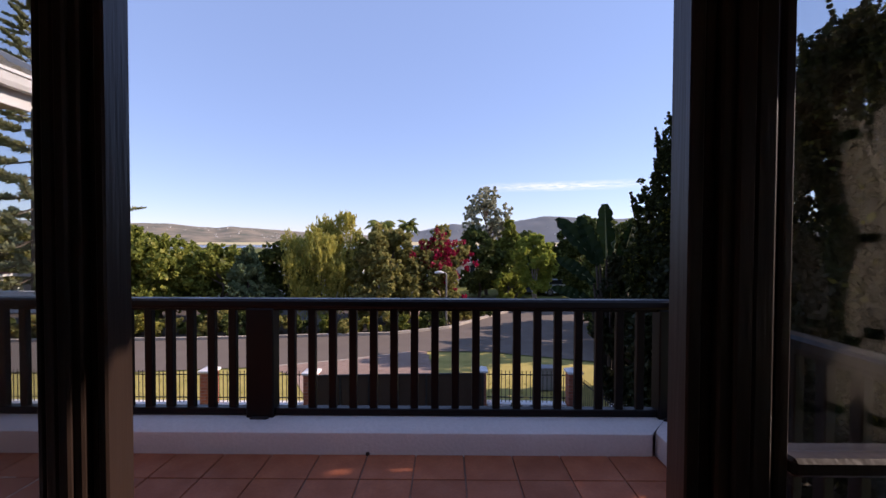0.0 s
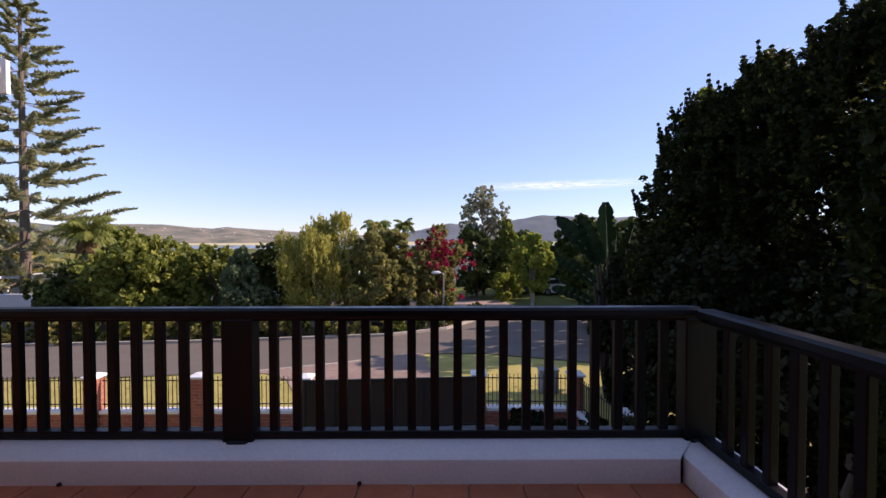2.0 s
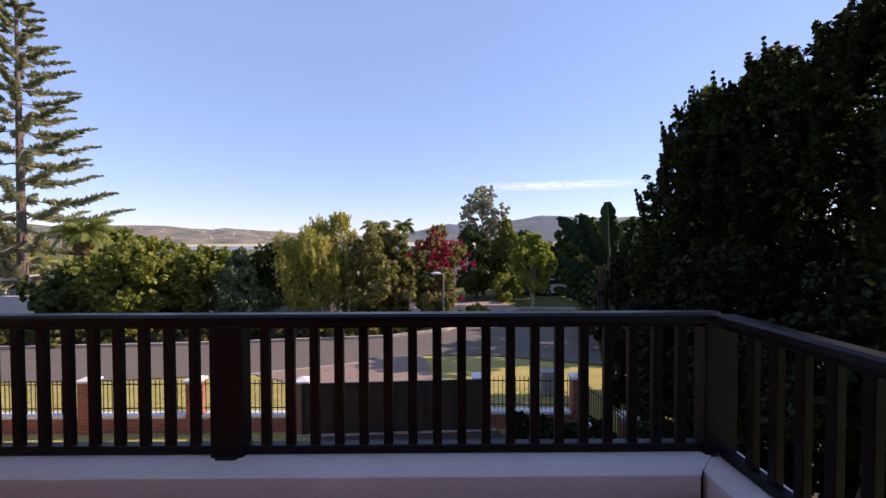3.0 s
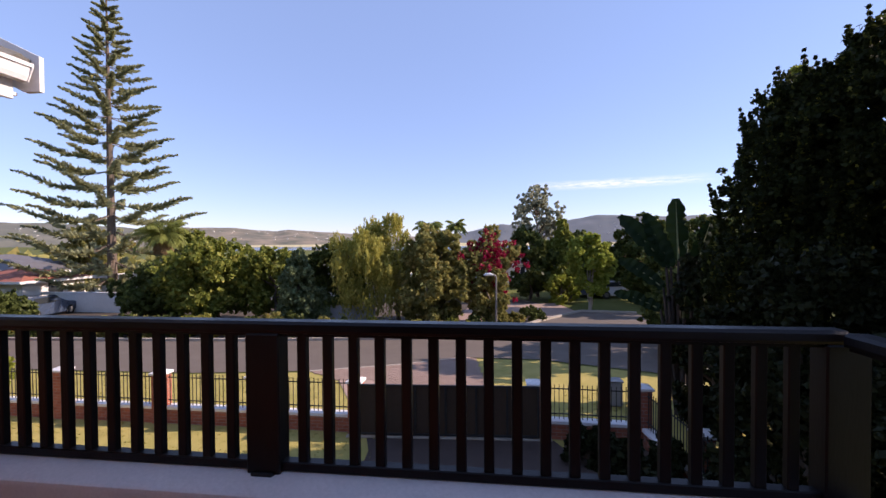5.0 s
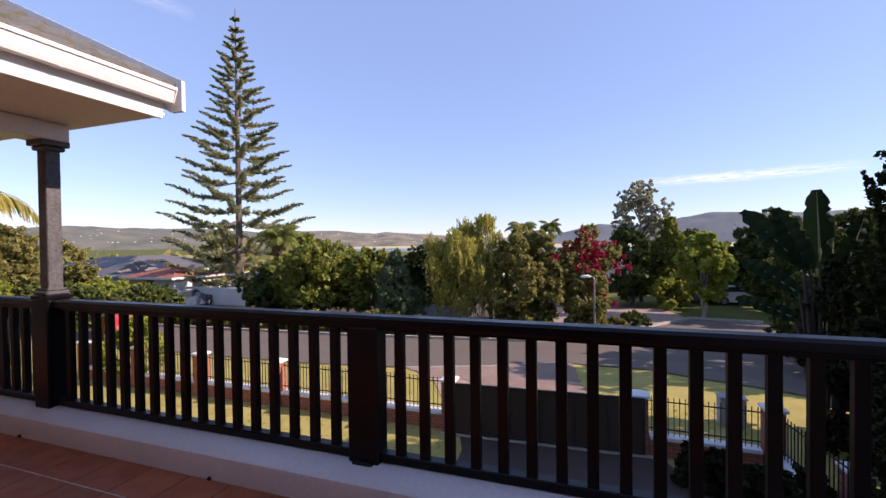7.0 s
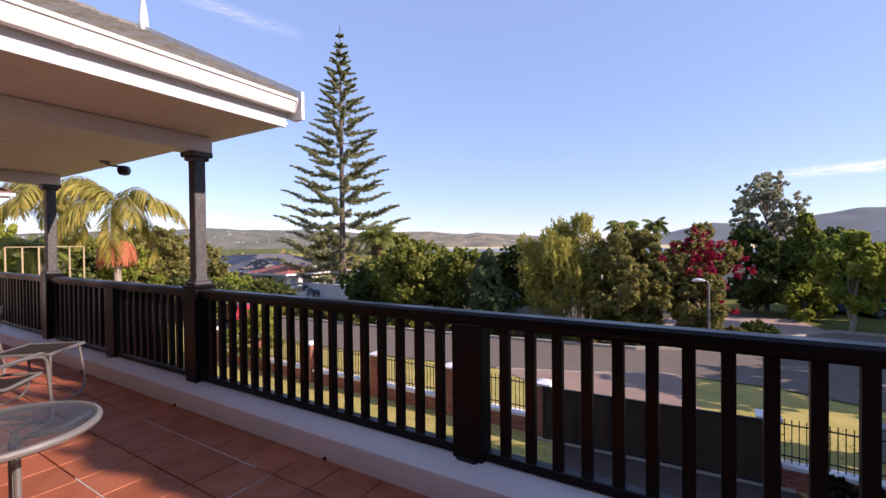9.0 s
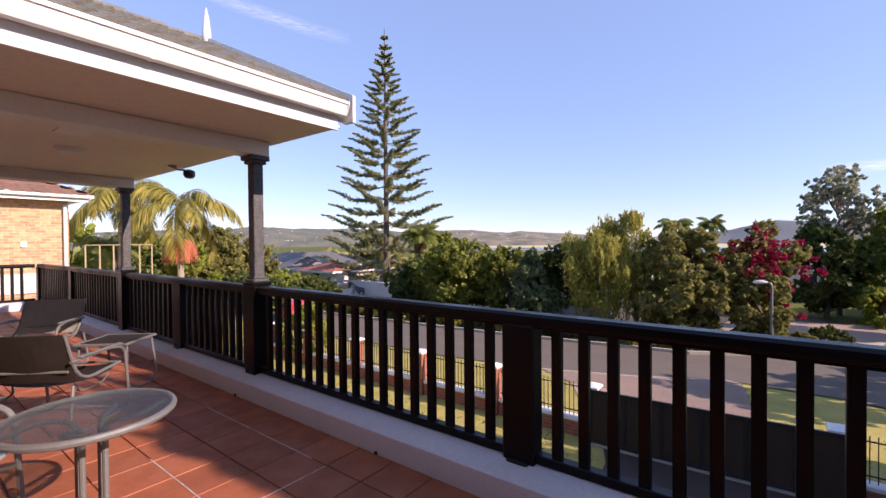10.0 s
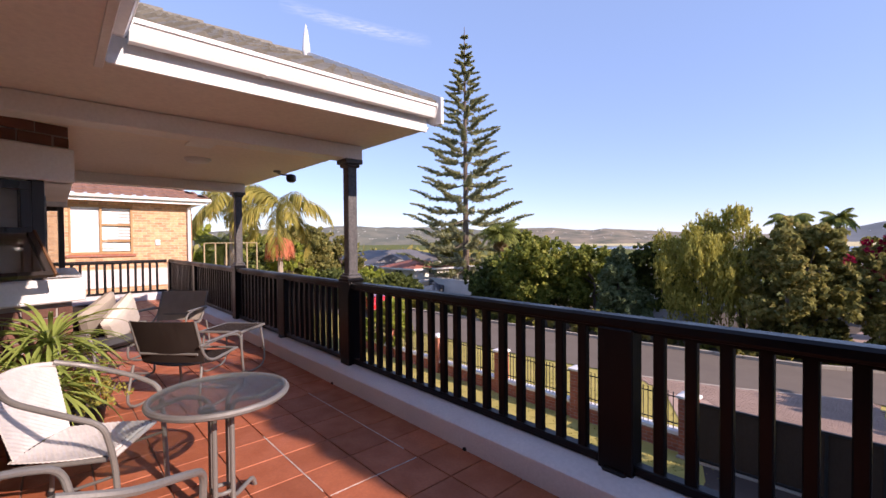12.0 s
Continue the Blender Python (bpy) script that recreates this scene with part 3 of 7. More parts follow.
def gutter(name, p, q, outward, label):
    """A square-fronted white gutter."""
    p, q, n = Vector((*p, 0)), Vector((*q, 0)), Vector((*outward, 0))
    prof = [(0.0, 0.1), (0.0, 0.0), (0.03, -0.012), (0.085, -0.012), (0.1, 0.02), (0.112, 0.075), (0.125, 0.08), (0.125, 0.105), (0.105, 0.105), (0.1, 0.085), (0.09, 0.01), (0.02, 0.005), (0.012, 0.1)]
    s = Shape()
    k = len(prof)
    s.v = [tuple(c + n * o + Vector((0, 0, z))) for c in (p, q) for o, z in prof]
    s.f = [(i, (i + 1) % k, k + (i + 1) % k, k + i) for i in range(k)] + [tuple(reversed(range(k))), tuple(range(k, 2 * k))]
    t = thing(name, (0, 0, FZ + 0.13), label, "gutter", "roof gutters")
    part("channel", s, M_WHITE, t)
    d = (q - p).normalized()
    for c in (p, q):
        e = Shape()
        e.v = [tuple(c + n * o + d * w + Vector((0, 0, z))) for w in (-0.004, 0.004) for o, z in ((0, 0.1), (0, -0.004), (0.03, -0.016), (0.09, -0.016), (0.129, 0.075), (0.129, 0.107))]
        e.f = [(0, 1, 2, 3, 4, 5), (11, 10, 9, 8, 7, 6)] + [(i, (i + 1) % 6, 6 + (i + 1) % 6, 6 + i) for i in range(6)]
        part("end_cap", e, M_WHITE, t)
    k = int((q - p).length / 0.9)
    for i in range(1, k + 1):
        c = p.lerp(q, i / (k + 1))
        e = Shape()
        e.v = [tuple(c + n * o + d * w + Vector((0, 0, z))) for w in (-0.01, 0.01) for o, z in ((-0.03, -0.002), (0.03, -0.016), (0.088, -0.016), (0.088, -0.013), (0.03, -0.013), (-0.03, 0.01))]
        e.f = [(0, 1, 2, 3, 4, 5), (11, 10, 9, 8, 7, 6)] + [(i, (i + 1) % 6, 6 + (i + 1) % 6, 6 + i) for i in range(6)]
        part("bracket", e, M_WHITE, t)
    return t


gutter("roof_gutter", (EX1 - 0.09, -2.0), (EX1 - 0.09, EY - 0.03), (1, 0), "white metal gutter along the grey tiled veranda roof")
gutter("roof_gutter", (EX0 + 0.09, -3.2), (EX0 + 0.09, EY - 0.02), (-1, 0), "white metal gutter on the veranda roof's far side")
# barge boards along the gable
for sx, nm in ((EX1, "barge_board_near"), (EX0, "barge_board_far")):
    s = Shape()
    x0, x1 = sx + (0.05 if sx > PEAK_X else -0.05), PEAK_X
    z0, z1 = EAVE_Z + 0.0, PEAK_Z
    pr = [(x0, z0 - 0.16), (x0, z0 + 0.075), (x1, z1 + 0.1), (x1, z1 - 0.14), (x0 - 0.12 * (1 if sx > PEAK_X else -1), z0 - 0.18 + 0.02)]
    s.v = [(x, y, z) for y in (EY, EY + 0.03) for x, z in pr]
    s.f = [(0, 1, 2, 3, 4), (9, 8, 7, 6, 5)] + [(i, (i + 1) % 5, 5 + (i + 1) % 5, 5 + i) for i in range(5)]
    setting(nm, s, M_WHITE, "white barge board on the gable's edge")
fin = thing("roof_finial", (PEAK_X + 0.09, EY, PEAK_Z), "white painted pointed finial on the gable peak", "finial")
part("spike", Shape().lathe([(0.035, -0.1), (0.04, 0.0), (0.055, 0.05), (0.05, 0.12), (0.03, 0.3), (0.004, 0.42)], 12), M_WHITE, fin, smooth=True)

roof_t = thing("veranda_roof", (0, 0, 0), "grey concrete tiled gable roof over the veranda", "roof", kind="structure")
RY0 = -6.0
part("roof_board", Shape().grid([[(x, y, z - 0.03) for y in (RY0, EY)] for x, z in ((EX1 - 0.05, EAVE_Z - 0.02), (PEAK_X, PEAK_Z), (EX0 + 0.05, EAVE_Z - 0.02))]), M_BLACK, roof_t)
slope_len = math.hypot(EX1 - PEAK_X, PEAK_Z - EAVE_Z)
pitch = math.atan2(PEAK_Z - EAVE_Z, EX1 - PEAK_X)


def tile_mesh(w, l, mat, name="roof_tile"):
    """A double-roll concrete tile; x runs up the slope, y across."""
    s = Shape()
    k = 12
    ys = [w * i / k for i in range(k + 1)]
    zs = [0.012 + 0.032 * max(0.0, math.sin(2 * math.pi * i / k * 2 - 0.6)) for i in range(k + 1)]
    s.grid([[(0.0, y, z - 0.02) for y, z in zip(ys, zs)], [(0.0, y, z + 0.024) for y, z in zip(ys, zs)], [(l, y, z - 0.004) for y, z in zip(ys, zs)]])
    s.f = [tuple(reversed(f)) for f in s.f]
    return s.mesh(name, mat, True)


tile_me = tile_mesh(0.33, 0.38, M_ROOF)
rows = int(slope_len / 0.33)
rng = random.Random(5)
for r in range(rows + 1):
    u = r * slope_len / (rows + 0.4)
    if r == rows:
        continue
    for c in range(9):
        y = EY - 0.02 - 0.33 * (c + 1) - (0.0 if r % 2 else 0.0)
        m = Matrix.Translation((EX1 - 0.02 - u * math.cos(pitch), y, EAVE_Z + 0.0 + u * math.sin(pitch))) @ Matrix.Rotation(math.pi, 4, "Z") @ Matrix.Rotation(-pitch, 4, "Y") @ pose(0, -0.33, rng.uniform(0, 0.006), 0, rng.uniform(-0.6, 0.6), rng.uniform(-0.8, 0.8))
        part("roof_tile", tile_me, M_ROOF, roof_t, at=m)
far = Shape()
for side in (1, -1):
    for r in range(rows + 1):
        u0 = r * slope_len / (rows + 0.4)
        ex = EX1 - 0.02 if side > 0 else EX0 + 0.02
        yend = EY - 0.02 - 9 * 0.33 if side > 0 else EY - 0.02
        ys = np.arange(RY0, yend + 0.01, 0.0825)
        pts = []
        for u, dz in ((u0, 0.0), (u0, 0.03), (u0 + 0.38, 0.01)):
            u = min(u, slope_len - 0.02)
            pts.append([(ex - side * u * math.cos(pitch), y, EAVE_Z + u * math.sin(pitch) + dz + 0.015 * max(0, math.sin(y * 38))) for y in ys])
        far.grid(pts)
part("roof_tile", far, M_ROOF, roof_t, kind="stuff")
ridge = Shape()
for i in range(16):
    y = EY - 0.05 - i * 0.4
    ridge.tube([(PEAK_X, y, PEAK_Z - 0.02), (PEAK_X, y - 0.42, PEAK_Z - 0.03)], [0.1, 0.085], 10)
part("ridge_tile", ridge, M_ROOF, roof_t)
vg = Shape()
for i in range(9):
    u0, u1 = i * slope_len / 9, (i + 1) * slope_len / 9 + 0.03
    f = lambda u, dz: (EX1 - 0.02 - u * math.cos(pitch), EY - 0.02, EAVE_Z + u * math.sin(pitch) + dz)
    vg.tube([f(u0, 0.025), f(u1, 0.015)], [0.035, 0.028], 8)
part("verge_tile", vg, M_ROOF, roof_t)

# main eave over the door, running along the house
setting("main_soffit", Shape().box(EX1 - 0.06, 2.0, -3.3, -2.13, 2.43, 2.45), M_CEILING, "cream soffit over the terrace door")
setting("main_soffit_joint", Shape().box(EX1 - 0.06, 2.0, -2.155, -2.115, 2.42, 2.61, 0.003), M_WHITE, "white fascia over the terrace door")
gutter("roof_gutter", (2.0, -2.115), (EX1 + 0.03, -2.115), (0, 1), "white metal gutter over the terrace door")
setting("main_roof", Shape().face([(EX1 - 0.1, -2.16, 2.71), (2.1, -2.16, 2.71), (2.1, -6.5, 4.6), (EX1 - 0.1, -6.5, 4.6)]).face([(EX1 - 0.1, -2.16, 2.67), (EX1 - 0.1, -6.5, 4.56), (2.1, -6.5, 4.56), (2.1, -2.16, 2.67)]), M_ROOF, "grey tiled main roof")

light = thing("ceiling_light", (-5.82, -1.05, SOF), "round white flush ceiling light on the veranda ceiling", "ceiling light")
part("base", Shape().lathe([(0.14, -0.02), (0.14, 0.0)], 28), M_WHITE, light, smooth=True)
part("diffuser", Shape().lathe([(0.05, -0.055), (0.11, -0.045), (0.13, -0.02)], 28), M_WHITE, light, smooth=True)
hatch = thing("ceiling_hatch", (-4.8, -1.22, SOF), "thin veranda ceiling panel, white for a bright streak of reflected sun", "ceiling panel")
# panel painted white to show the streak of reflected sun
part("panel", Shape().box(-0.25, 0.25, -0.12, 0.12, -0.02, -0.001, 0.004), M_WHITE, hatch)
cam_t = thing("security_camera", (-6.1, 0.0, SOF), "black dome security camera on a bracket under the veranda ceiling", "security camera")
part("bracket", Shape().lathe([(0.05, -0.02), (0.05, 0.0)], 16).tube([(0, 0, -0.02), (0.02, 0.06, -0.05), (0.05, 0.16, -0.05)], 0.012), M_STEEL, cam_t, smooth=True)
part("dome", Shape().lathe([(0.01, -0.085), (0.05, -0.075), (0.068, -0.045), (0.07, -0.01), (0.06, 0.02), (0.02, 0.035)], 20, (0.05, 0.18, -0.07)), M_BLACK, cam_t, smooth=True)

# ---- house walls and the door ----
DY = -2.47
setting("wall_ground_storey", Shape().box(X0, X1, -0.5, -0.3, GROUND - 0.2, -0.3), M_BRICKWALL, "brick wall under the terrace")
setting("wall_right_of_door", Shape().box(1.45, X1 + 0.15, DY - 0.2, DY, -0.012, 2.5), M_PLASTER, "plastered house wall beside the terrace door")
setting("wall_over_door", Shape().box(-1.5, 1.45, DY - 0.2, DY, 2.12, 2.5), M_PLASTER, "plastered wall over the terrace door")
setting("wall_left_return", Shape().box(-1.62, -1.45, -3.3, DY, -0.012, 2.5), M_PLASTER, "plastered return wall")
setting("wall_recess", Shape().box(-4.9, -1.62, -3.3, -3.12, -0.012, 2.5), M_BRICKWALL, "brick wall behind the cafe chairs")
setting("wall_room_left", Shape().box(-1.62, -1.5, -7.2, -3.3, -0.012, 2.7), M_ROOMWALL, "beige room wall")
setting("wall_room_right", Shape().box(2.25, 2.4, -7.2, -3.95, -0.012, 2.7).box(2.25, 2.4, -3.3, DY, -0.012, 2.7).box(2.25, 2.4, -3.95, -3.3, -0.012, 0.7).box(2.25, 2.4, -3.95, -3.3, 2.2, 2.7), M_ROOMWALL, "beige room wall")
setting("wall_room_front", Shape().box(X1 + 0.15, 2.4, DY - 0.2, DY, -0.012, 2.7), M_ROOMWALL, "beige room wall")
setting("wall_room_back", Shape().box(-1.62, 2.4, -7.32, -7.2, -0.012, 2.7), M_ROOMWALL, "beige room wall")
setting("room_floor", Shape().box(-1.62, 2.4, -7.3, -3.304, -0.3, 0.0).box(X1 + 0.154, 2.4, -3.304, DY, -0.3, 0.0), M_ROOMFLOOR, "unseen room floor, dark to cut bounced light")
setting("room_ceiling", Shape().box(-1.62, 2.4, -7.3, -2.53, 2.524, 2.6), M_CEILING, "room ceiling")

door = thing("door_1", (0, DY, 0), "open dark brown timber folding door with glass side panels", "door", kind="structure")
# stiles as seen from the room: each a set of stepped profiles; x of the inner edge and the way outwards
for inner, s in ((-0.357, -1), (0.507, 1)):
    def bx(a, b, y0, y1, c=0.003):
        k_ = 0.7 if s < 0 else 1.0
        xs = sorted((inner + s * a * k_, inner + s * b * k_))
        return (xs[0], xs[1], y0, y1, 0.0, 2.1, c)
    part("door_leaf_edge", Shape().box(*bx(0.0, 0.022, -0.02, 0.035)), M_FRAME, door)
    # left side only: the bead's lighter brown stands in for sunlight there
    if s < 0:
        part("door_bead", Shape().box(inner - 0.058, inner - 0.046, -0.036, -0.031, 0.02, 2.05, 0.001), M_FRAME_LIGHT, door, "lighter brown bead standing in for sun on the stile")
    part("door_stop", Shape().box(*bx(0.022, 0.04, -0.015, 0.02)), M_FRAME, door)
    part("door_stile", Shape().box(*bx(0.04, 0.075, -0.03, 0.03)).box(*bx(0.06, 0.085, -0.038, 0.02)), M_FRAME, door)
    part("door_jamb", Shape().box(*bx(0.085, 0.12, -0.035, 0.045, 0.006)).box(*bx(0.12, 0.135, -0.015, 0.03)).box(*bx(0.135, 0.155, -0.02, 0.045, 0.004)), M_FRAME, door)
    part("hinge", Shape().box(inner - 0.005, inner + 0.005, -0.03, 0.01, 0.55, 0.64, 0.001), M_STEEL, door, "small worn steel hinge")
part("door_head", Shape().box(-1.45, 1.45, -0.09, 0.045, 2.05, 2.12, 0.006), M_FRAME, door)
part("door_sill", Shape().box(-1.45, 1.45, -0.09, 0.045, -0.01, 0.02, 0.004), M_FRAME, door)
for a, b in ((-1.45, -0.465), (0.661, 1.45)):
    part("side_rail", Shape().box(a, b, -0.03, 0.03, 1.137, 1.165, 0.006).box(a, b, -0.05, 0.03, 0.02, 0.2, 0.006) if a > 0 else Shape().box(a, b, -0.05, 0.03, 0.02, 0.2, 0.006), M_FRAME, door)
    pane = part("pane", Shape().box(a, b, -0.012, -0.006, 0.2, 2.05), M_GLASS, door)
    pane.visible_shadow = False
    e = a if a < 0 else b - 0.06
    part("outer_stile", Shape().box(e, e + 0.06, -0.09, 0.045, 0.02, 2.05, 0.006), M_FRAME, door)

# ---- bay windows ----


def casement(t, a, b, y, z0, z1, fw=0.05, mat=None):
    """A framed pane in the plane y of the local frame."""
    mat = mat or M_FRAME_BLACK
    part("frame", Shape().box(a, b, y - 0.03, y + 0.03, z0, z0 + fw, 0.004).box(a, b, y - 0.03, y + 0.03, z1 - fw, z1, 0.004).box(a, a + fw, y - 0.03, y + 0.03, z0 + fw, z1 - fw, 0.004).box(b - fw, b, y - 0.03, y + 0.03, z0 + fw, z1 - fw, 0.004), mat, t)
    pane = part("pane", Shape().box(a + fw, b - fw, y - 0.003, y + 0.003, z0 + fw, z1 - fw), M_GLASS, t)
    pane.visible_shadow = False


M_FRAME_BLACK = surface("black_brown_window_frame", (0.03, 0.025, 0.024), (0.045, 0.035, 0.03), rough=0.35, scale=4, fine=60, stretch=(1, 1, 0.1), bump=0.1)


def bay(name, corner, ang, length, far_x, detailed):
    """A bay: a canted end wall that runs from its outer corner back to the house, and a front parallel to the rail."""
    cx, cy = corner
    t = thing(name, pose(cx, cy, 0, 0, 0, ang), "brick bay with black framed windows, white sill and white lintel", "bay window", kind="structure")
    L = length
    part("base_wall", Shape().box(0, L, -0.16, -0.012, 0.0, 0.985), M_MORTAR, t)
    part("sill", Shape().box(-0.06, L, -0.18, 0.1, 0.985, 1.18, 0.012), M_WHITE, t, "thick white painted sill")
    part("lintel", Shape().box(-0.03, L, -0.16, 0.03, 2.0, 2.29, 0.012), M_WHITE, t, "white painted lintel")
    part("top_wall", Shape().box(0, L, -0.16, -0.012, 2.29, 2.5), M_MORTAR, t)
    brick_me = Shape().box(-0.108, 0.108, -0.012, 0.0, -0.0375, 0.0375, 0.003).mesh("brick", M_BRICK)
    wide_me = Shape().box(-0.108, 0.108, -0.012, 0.0, -0.042, 0.042, 0.003).mesh("brick", M_BRICK)
    rb = random.Random(3)
    for z0, n, me in ((0.045, 11, brick_me), (2.342, 2, wide_me)):
        for r in range(n):
            z = z0 + r * (0.0855 if me is brick_me else 0.095)
            x = 0.112 if r % 2 else 0.0
            while x < L - 0.1:
                if x > 0.1:
                    part("brick", me, M_BRICK, t, at=pose(x, rb.uniform(0, 0.003), z, 0, 0, 0))
                elif detailed:
                    half = Shape().box(0, 0.1, -0.012, 0.0, -0.0375, 0.0375, 0.003)
                    part("brick", half, M_BRICK, t, at=pose(0, 0, z))
                x += 0.226
    # window: corner post, fixed light below, top-hung light above
    part("corner_post", Shape().box(0.17, 0.26, -0.1, 0.0, 1.18, 2.0, 0.006), M_FRAME_BLACK, t)
    casement(t, 0.26, L + 0.4, -0.05, 1.18, 1.52)
    casement(t, 0.26, L + 0.4, -0.02, 1.54, 1.985, 0.07)
    part("transom", Shape().box(0.26, L + 0.4, -0.09, 0.0, 1.51, 1.55, 0.005), M_FRAME_BLACK, t)
    for i in range(7):
        part("shutter_slat", Shape().box(0.28, L + 0.35, -0.004, 0.004, -0.033, 0.033, 0.002), M_BLIND, t, at=pose(0, -0.06, 1.61 + i * 0.056, 12, 0, 0))
    for i in range(5):
        part("shutter_slat", Shape().box(0.28, L + 0.35, -0.004, 0.004, -0.033, 0.033, 0.002), M_BLIND, t, at=pose(0, -0.07, 1.24 + i * 0.056, 12, 0, 0))
    # front face along the terrace
    fx = far_x - cx
    front = thing("bay_front", (0, 0, 0), "bay front", "wall", kind="structure")
    front.parent = t
    front.matrix_parent_inverse = t.matrix_world.inverted()
    del front["category"]
    fs = Shape().box(far_x, cx - 0.02, cy - 0.16, cy - 0.02, 0, 0.985).box(far_x, cx - 0.02, cy - 0.16, cy - 0.02, 2.29, 2.5)
    part("front_wall", fs, M_BRICKWALL, front)
    part("front_sill", Shape().box(far_x, cx + 0.02, cy - 0.4, cy + 0.08, 0.985, 1.18, 0.01), M_WHITE, front)
    part("front_lintel", Shape().box(far_x, cx, cy - 0.4, cy + 0.02, 2.0, 2.29, 0.01), M_WHITE, front)
    n = max(int((cx - far_x) / 0.6), 1)
    w = (cx - 0.05 - far_x) / n
    for i in range(n):
        a = far_x + i * w
        f2 = Shape().box(a, a + w - 0.005, cy - 0.230, cy - 0.170, 1.22, 1.27, 0.004).box(a, a + w - 0.005, cy - 0.230, cy - 0.170, 2.0, 2.05, 0.004).box(a, a + 0.05, cy - 0.230, cy - 0.170, 1.27, 2.0, 0.004).box(a + w - 0.055, a + w - 0.005, cy - 0.230, cy - 0.170, 1.27, 2.0, 0.004)
        part("front_frame", f2, M_FRAME_BLACK, front)
        part("front_pane", Shape().box(a + 0.05, a + w - 0.055, cy - 0.203, cy - 0.197, 1.27, 2.0), M_GLASS, front)
    return t


bay("window_1", (-5.01, -2.22), -68, 1.0, -7.2, True)
setting("bay_back", Shape().box(-7.2, -4.75, -3.7, -3.6, 0, 2.5), M_ROOMWALL, "room wall behind the bay")
# awning light of the bay, standing open over the sill
aw = thing("window_sash", pose(-4.885, -2.47, 0, 0, 0, -68), "open top-hung window sash with a brown timber edge", "window")
awm = pose(0.0, 0.04, 1.56, 44, 0, 0)
part("sash_rail", Shape().box(0.0, 1.0, -0.02, 0.02, -0.46, -0.42, 0.004).box(0.0, 0.04, -0.02, 0.02, -0.42, 0.0, 0.004), M_FRAME_BLACK, aw, at=awm)
sash_pane = part("sash_pane", Shape().box(0.04, 1.0, -0.003, 0.003, -0.42, 0.0), M_GLASS, aw, at=awm)
part("sash_edge", Shape().box(-0.02, -0.002, -0.02, 0.025, -0.46, 0.02, 0.003), M_FRAME_LIGHT, aw, "varnished brown timber edge", at=awm)
sash_pane.visible_shadow = False
hb = thing("hanging_plant", (-4.69, -2.76, 1.69), "small green plant in a black hanging pot before the bay window", "potted plant")

# far door wall beyond the bay
fd = thing("door_2", pose(-8.12, -2.22, 0, 0, 0, -80), "dark framed glazed door beyond the bay under a white lintel", "door", kind="structure")
part("lintel", Shape().box(-0.03, 1.2, -0.16, 0.04, 2.0, 2.14, 0.01), M_WHITE, fd)
part("top_wall", Shape().box(0, 1.2, -0.16, 0.0, 2.14, 2.53), M_BRICKPIER, fd)
for a in (0.0, 0.4, 0.8):
    casement(fd, a, a + 0.39, -0.05, 0.02, 1.0, 0.06)
    casement(fd, a, a + 0.39, -0.05, 1.0, 2.0, 0.06)
setting("wall_far_house", Shape().box(-14.0, -8.4, -3.3, -3.14, 0, 2.53), M_BRICKWALL, "brick house wall at the terrace's far end")
setting("far_soffit", Shape().box(-14.2, EX0 + 0.06, -3.3, -2.5, SOF, SOF + 0.03), M_CEILING, "cream soffit")

# ---- neighbouring brick wing ----
NX = -17.5
wing = thing("brick_wing", (NX + 0.06, 0.4, -0.13), "orange face-brick wing with weathered red tiled roof", "house")
part("wall", Shape().box(-4.5, 0, -9, -2.42, GROUND, 3.02).box(-4.5, 0, -0.82, 0.9, GROUND, 3.02).box(-4.5, 0, -2.42, -0.82, GROUND, 1.3).box(-4.5, 0, -2.42, -0.82, 2.86, 3.02), M_BRICKWALL, wing)
part("plinth", Shape().box(0.0, 0.05, -9, 0.95, 0.2, 0.78, 0.01), M_PLASTER, wing, "white plinth band")
win = part("window", Shape().box(-0.12, 0.02, -2.42, -0.82, 1.28, 1.36, 0.01).box(-0.12, 0.02, -2.42, -0.82, 2.78, 2.86, 0.01).box(-0.12, 0.02, -2.42, -2.36, 1.36, 2.78, 0.01).box(-0.12, 0.02, -0.88, -0.82, 1.36, 2.78, 0.01).box(-0.12, 0.02, -1.68, -1.61, 1.36, 2.78, 0.01).box(-0.12, 0.02, -1.61, -0.88, 2.2, 2.26, 0.005).box(-0.12, 0.02, -1.61, -0.88, 1.68, 1.74, 0.005), M_FRAME_TAN := surface("tan_window_timber", (0.42, 0.24, 0.1), rough=0.6, scale=3, fine=30), wing, "tan timber window frame")
part("blind", Shape().box(-0.08, -0.06, -2.36, -1.68, 1.36, 2.78), M_BLIND, win, "closed white blind")
for z0, z1 in ((1.36, 1.68), (1.74, 2.2), (2.26, 2.78)):
    s = Shape()
    z = z0 + 0.02
    while z < z1 - 0.02:
        s.box(-0.1, -0.07, -1.61, -0.88, z, z + 0.085, 0.004)
        z += 0.1
    part("shutter", s, M_BLIND, win, "white slatted shutter")
part("window_sill", Shape().box(0, 0.06, -2.5, -0.74, 1.2, 1.28, 0.01), M_BRICKPIER, wing)
part("fascia", Shape().box(0.42, 0.46, -9, 1.3, 2.96, 3.12), M_WHITE, wing)
part("soffit", Shape().box(0.0, 0.42, -9, 1.3, 3.02, 3.04).box(-4.5, 0.0, 0.9, 1.3, 3.02, 3.04), M_WHITE, wing)
part("wing_gutter", Shape().box(0.46, 0.58, -9, 1.42, 3.06, 3.17, 0.02), M_WHITE, wing)
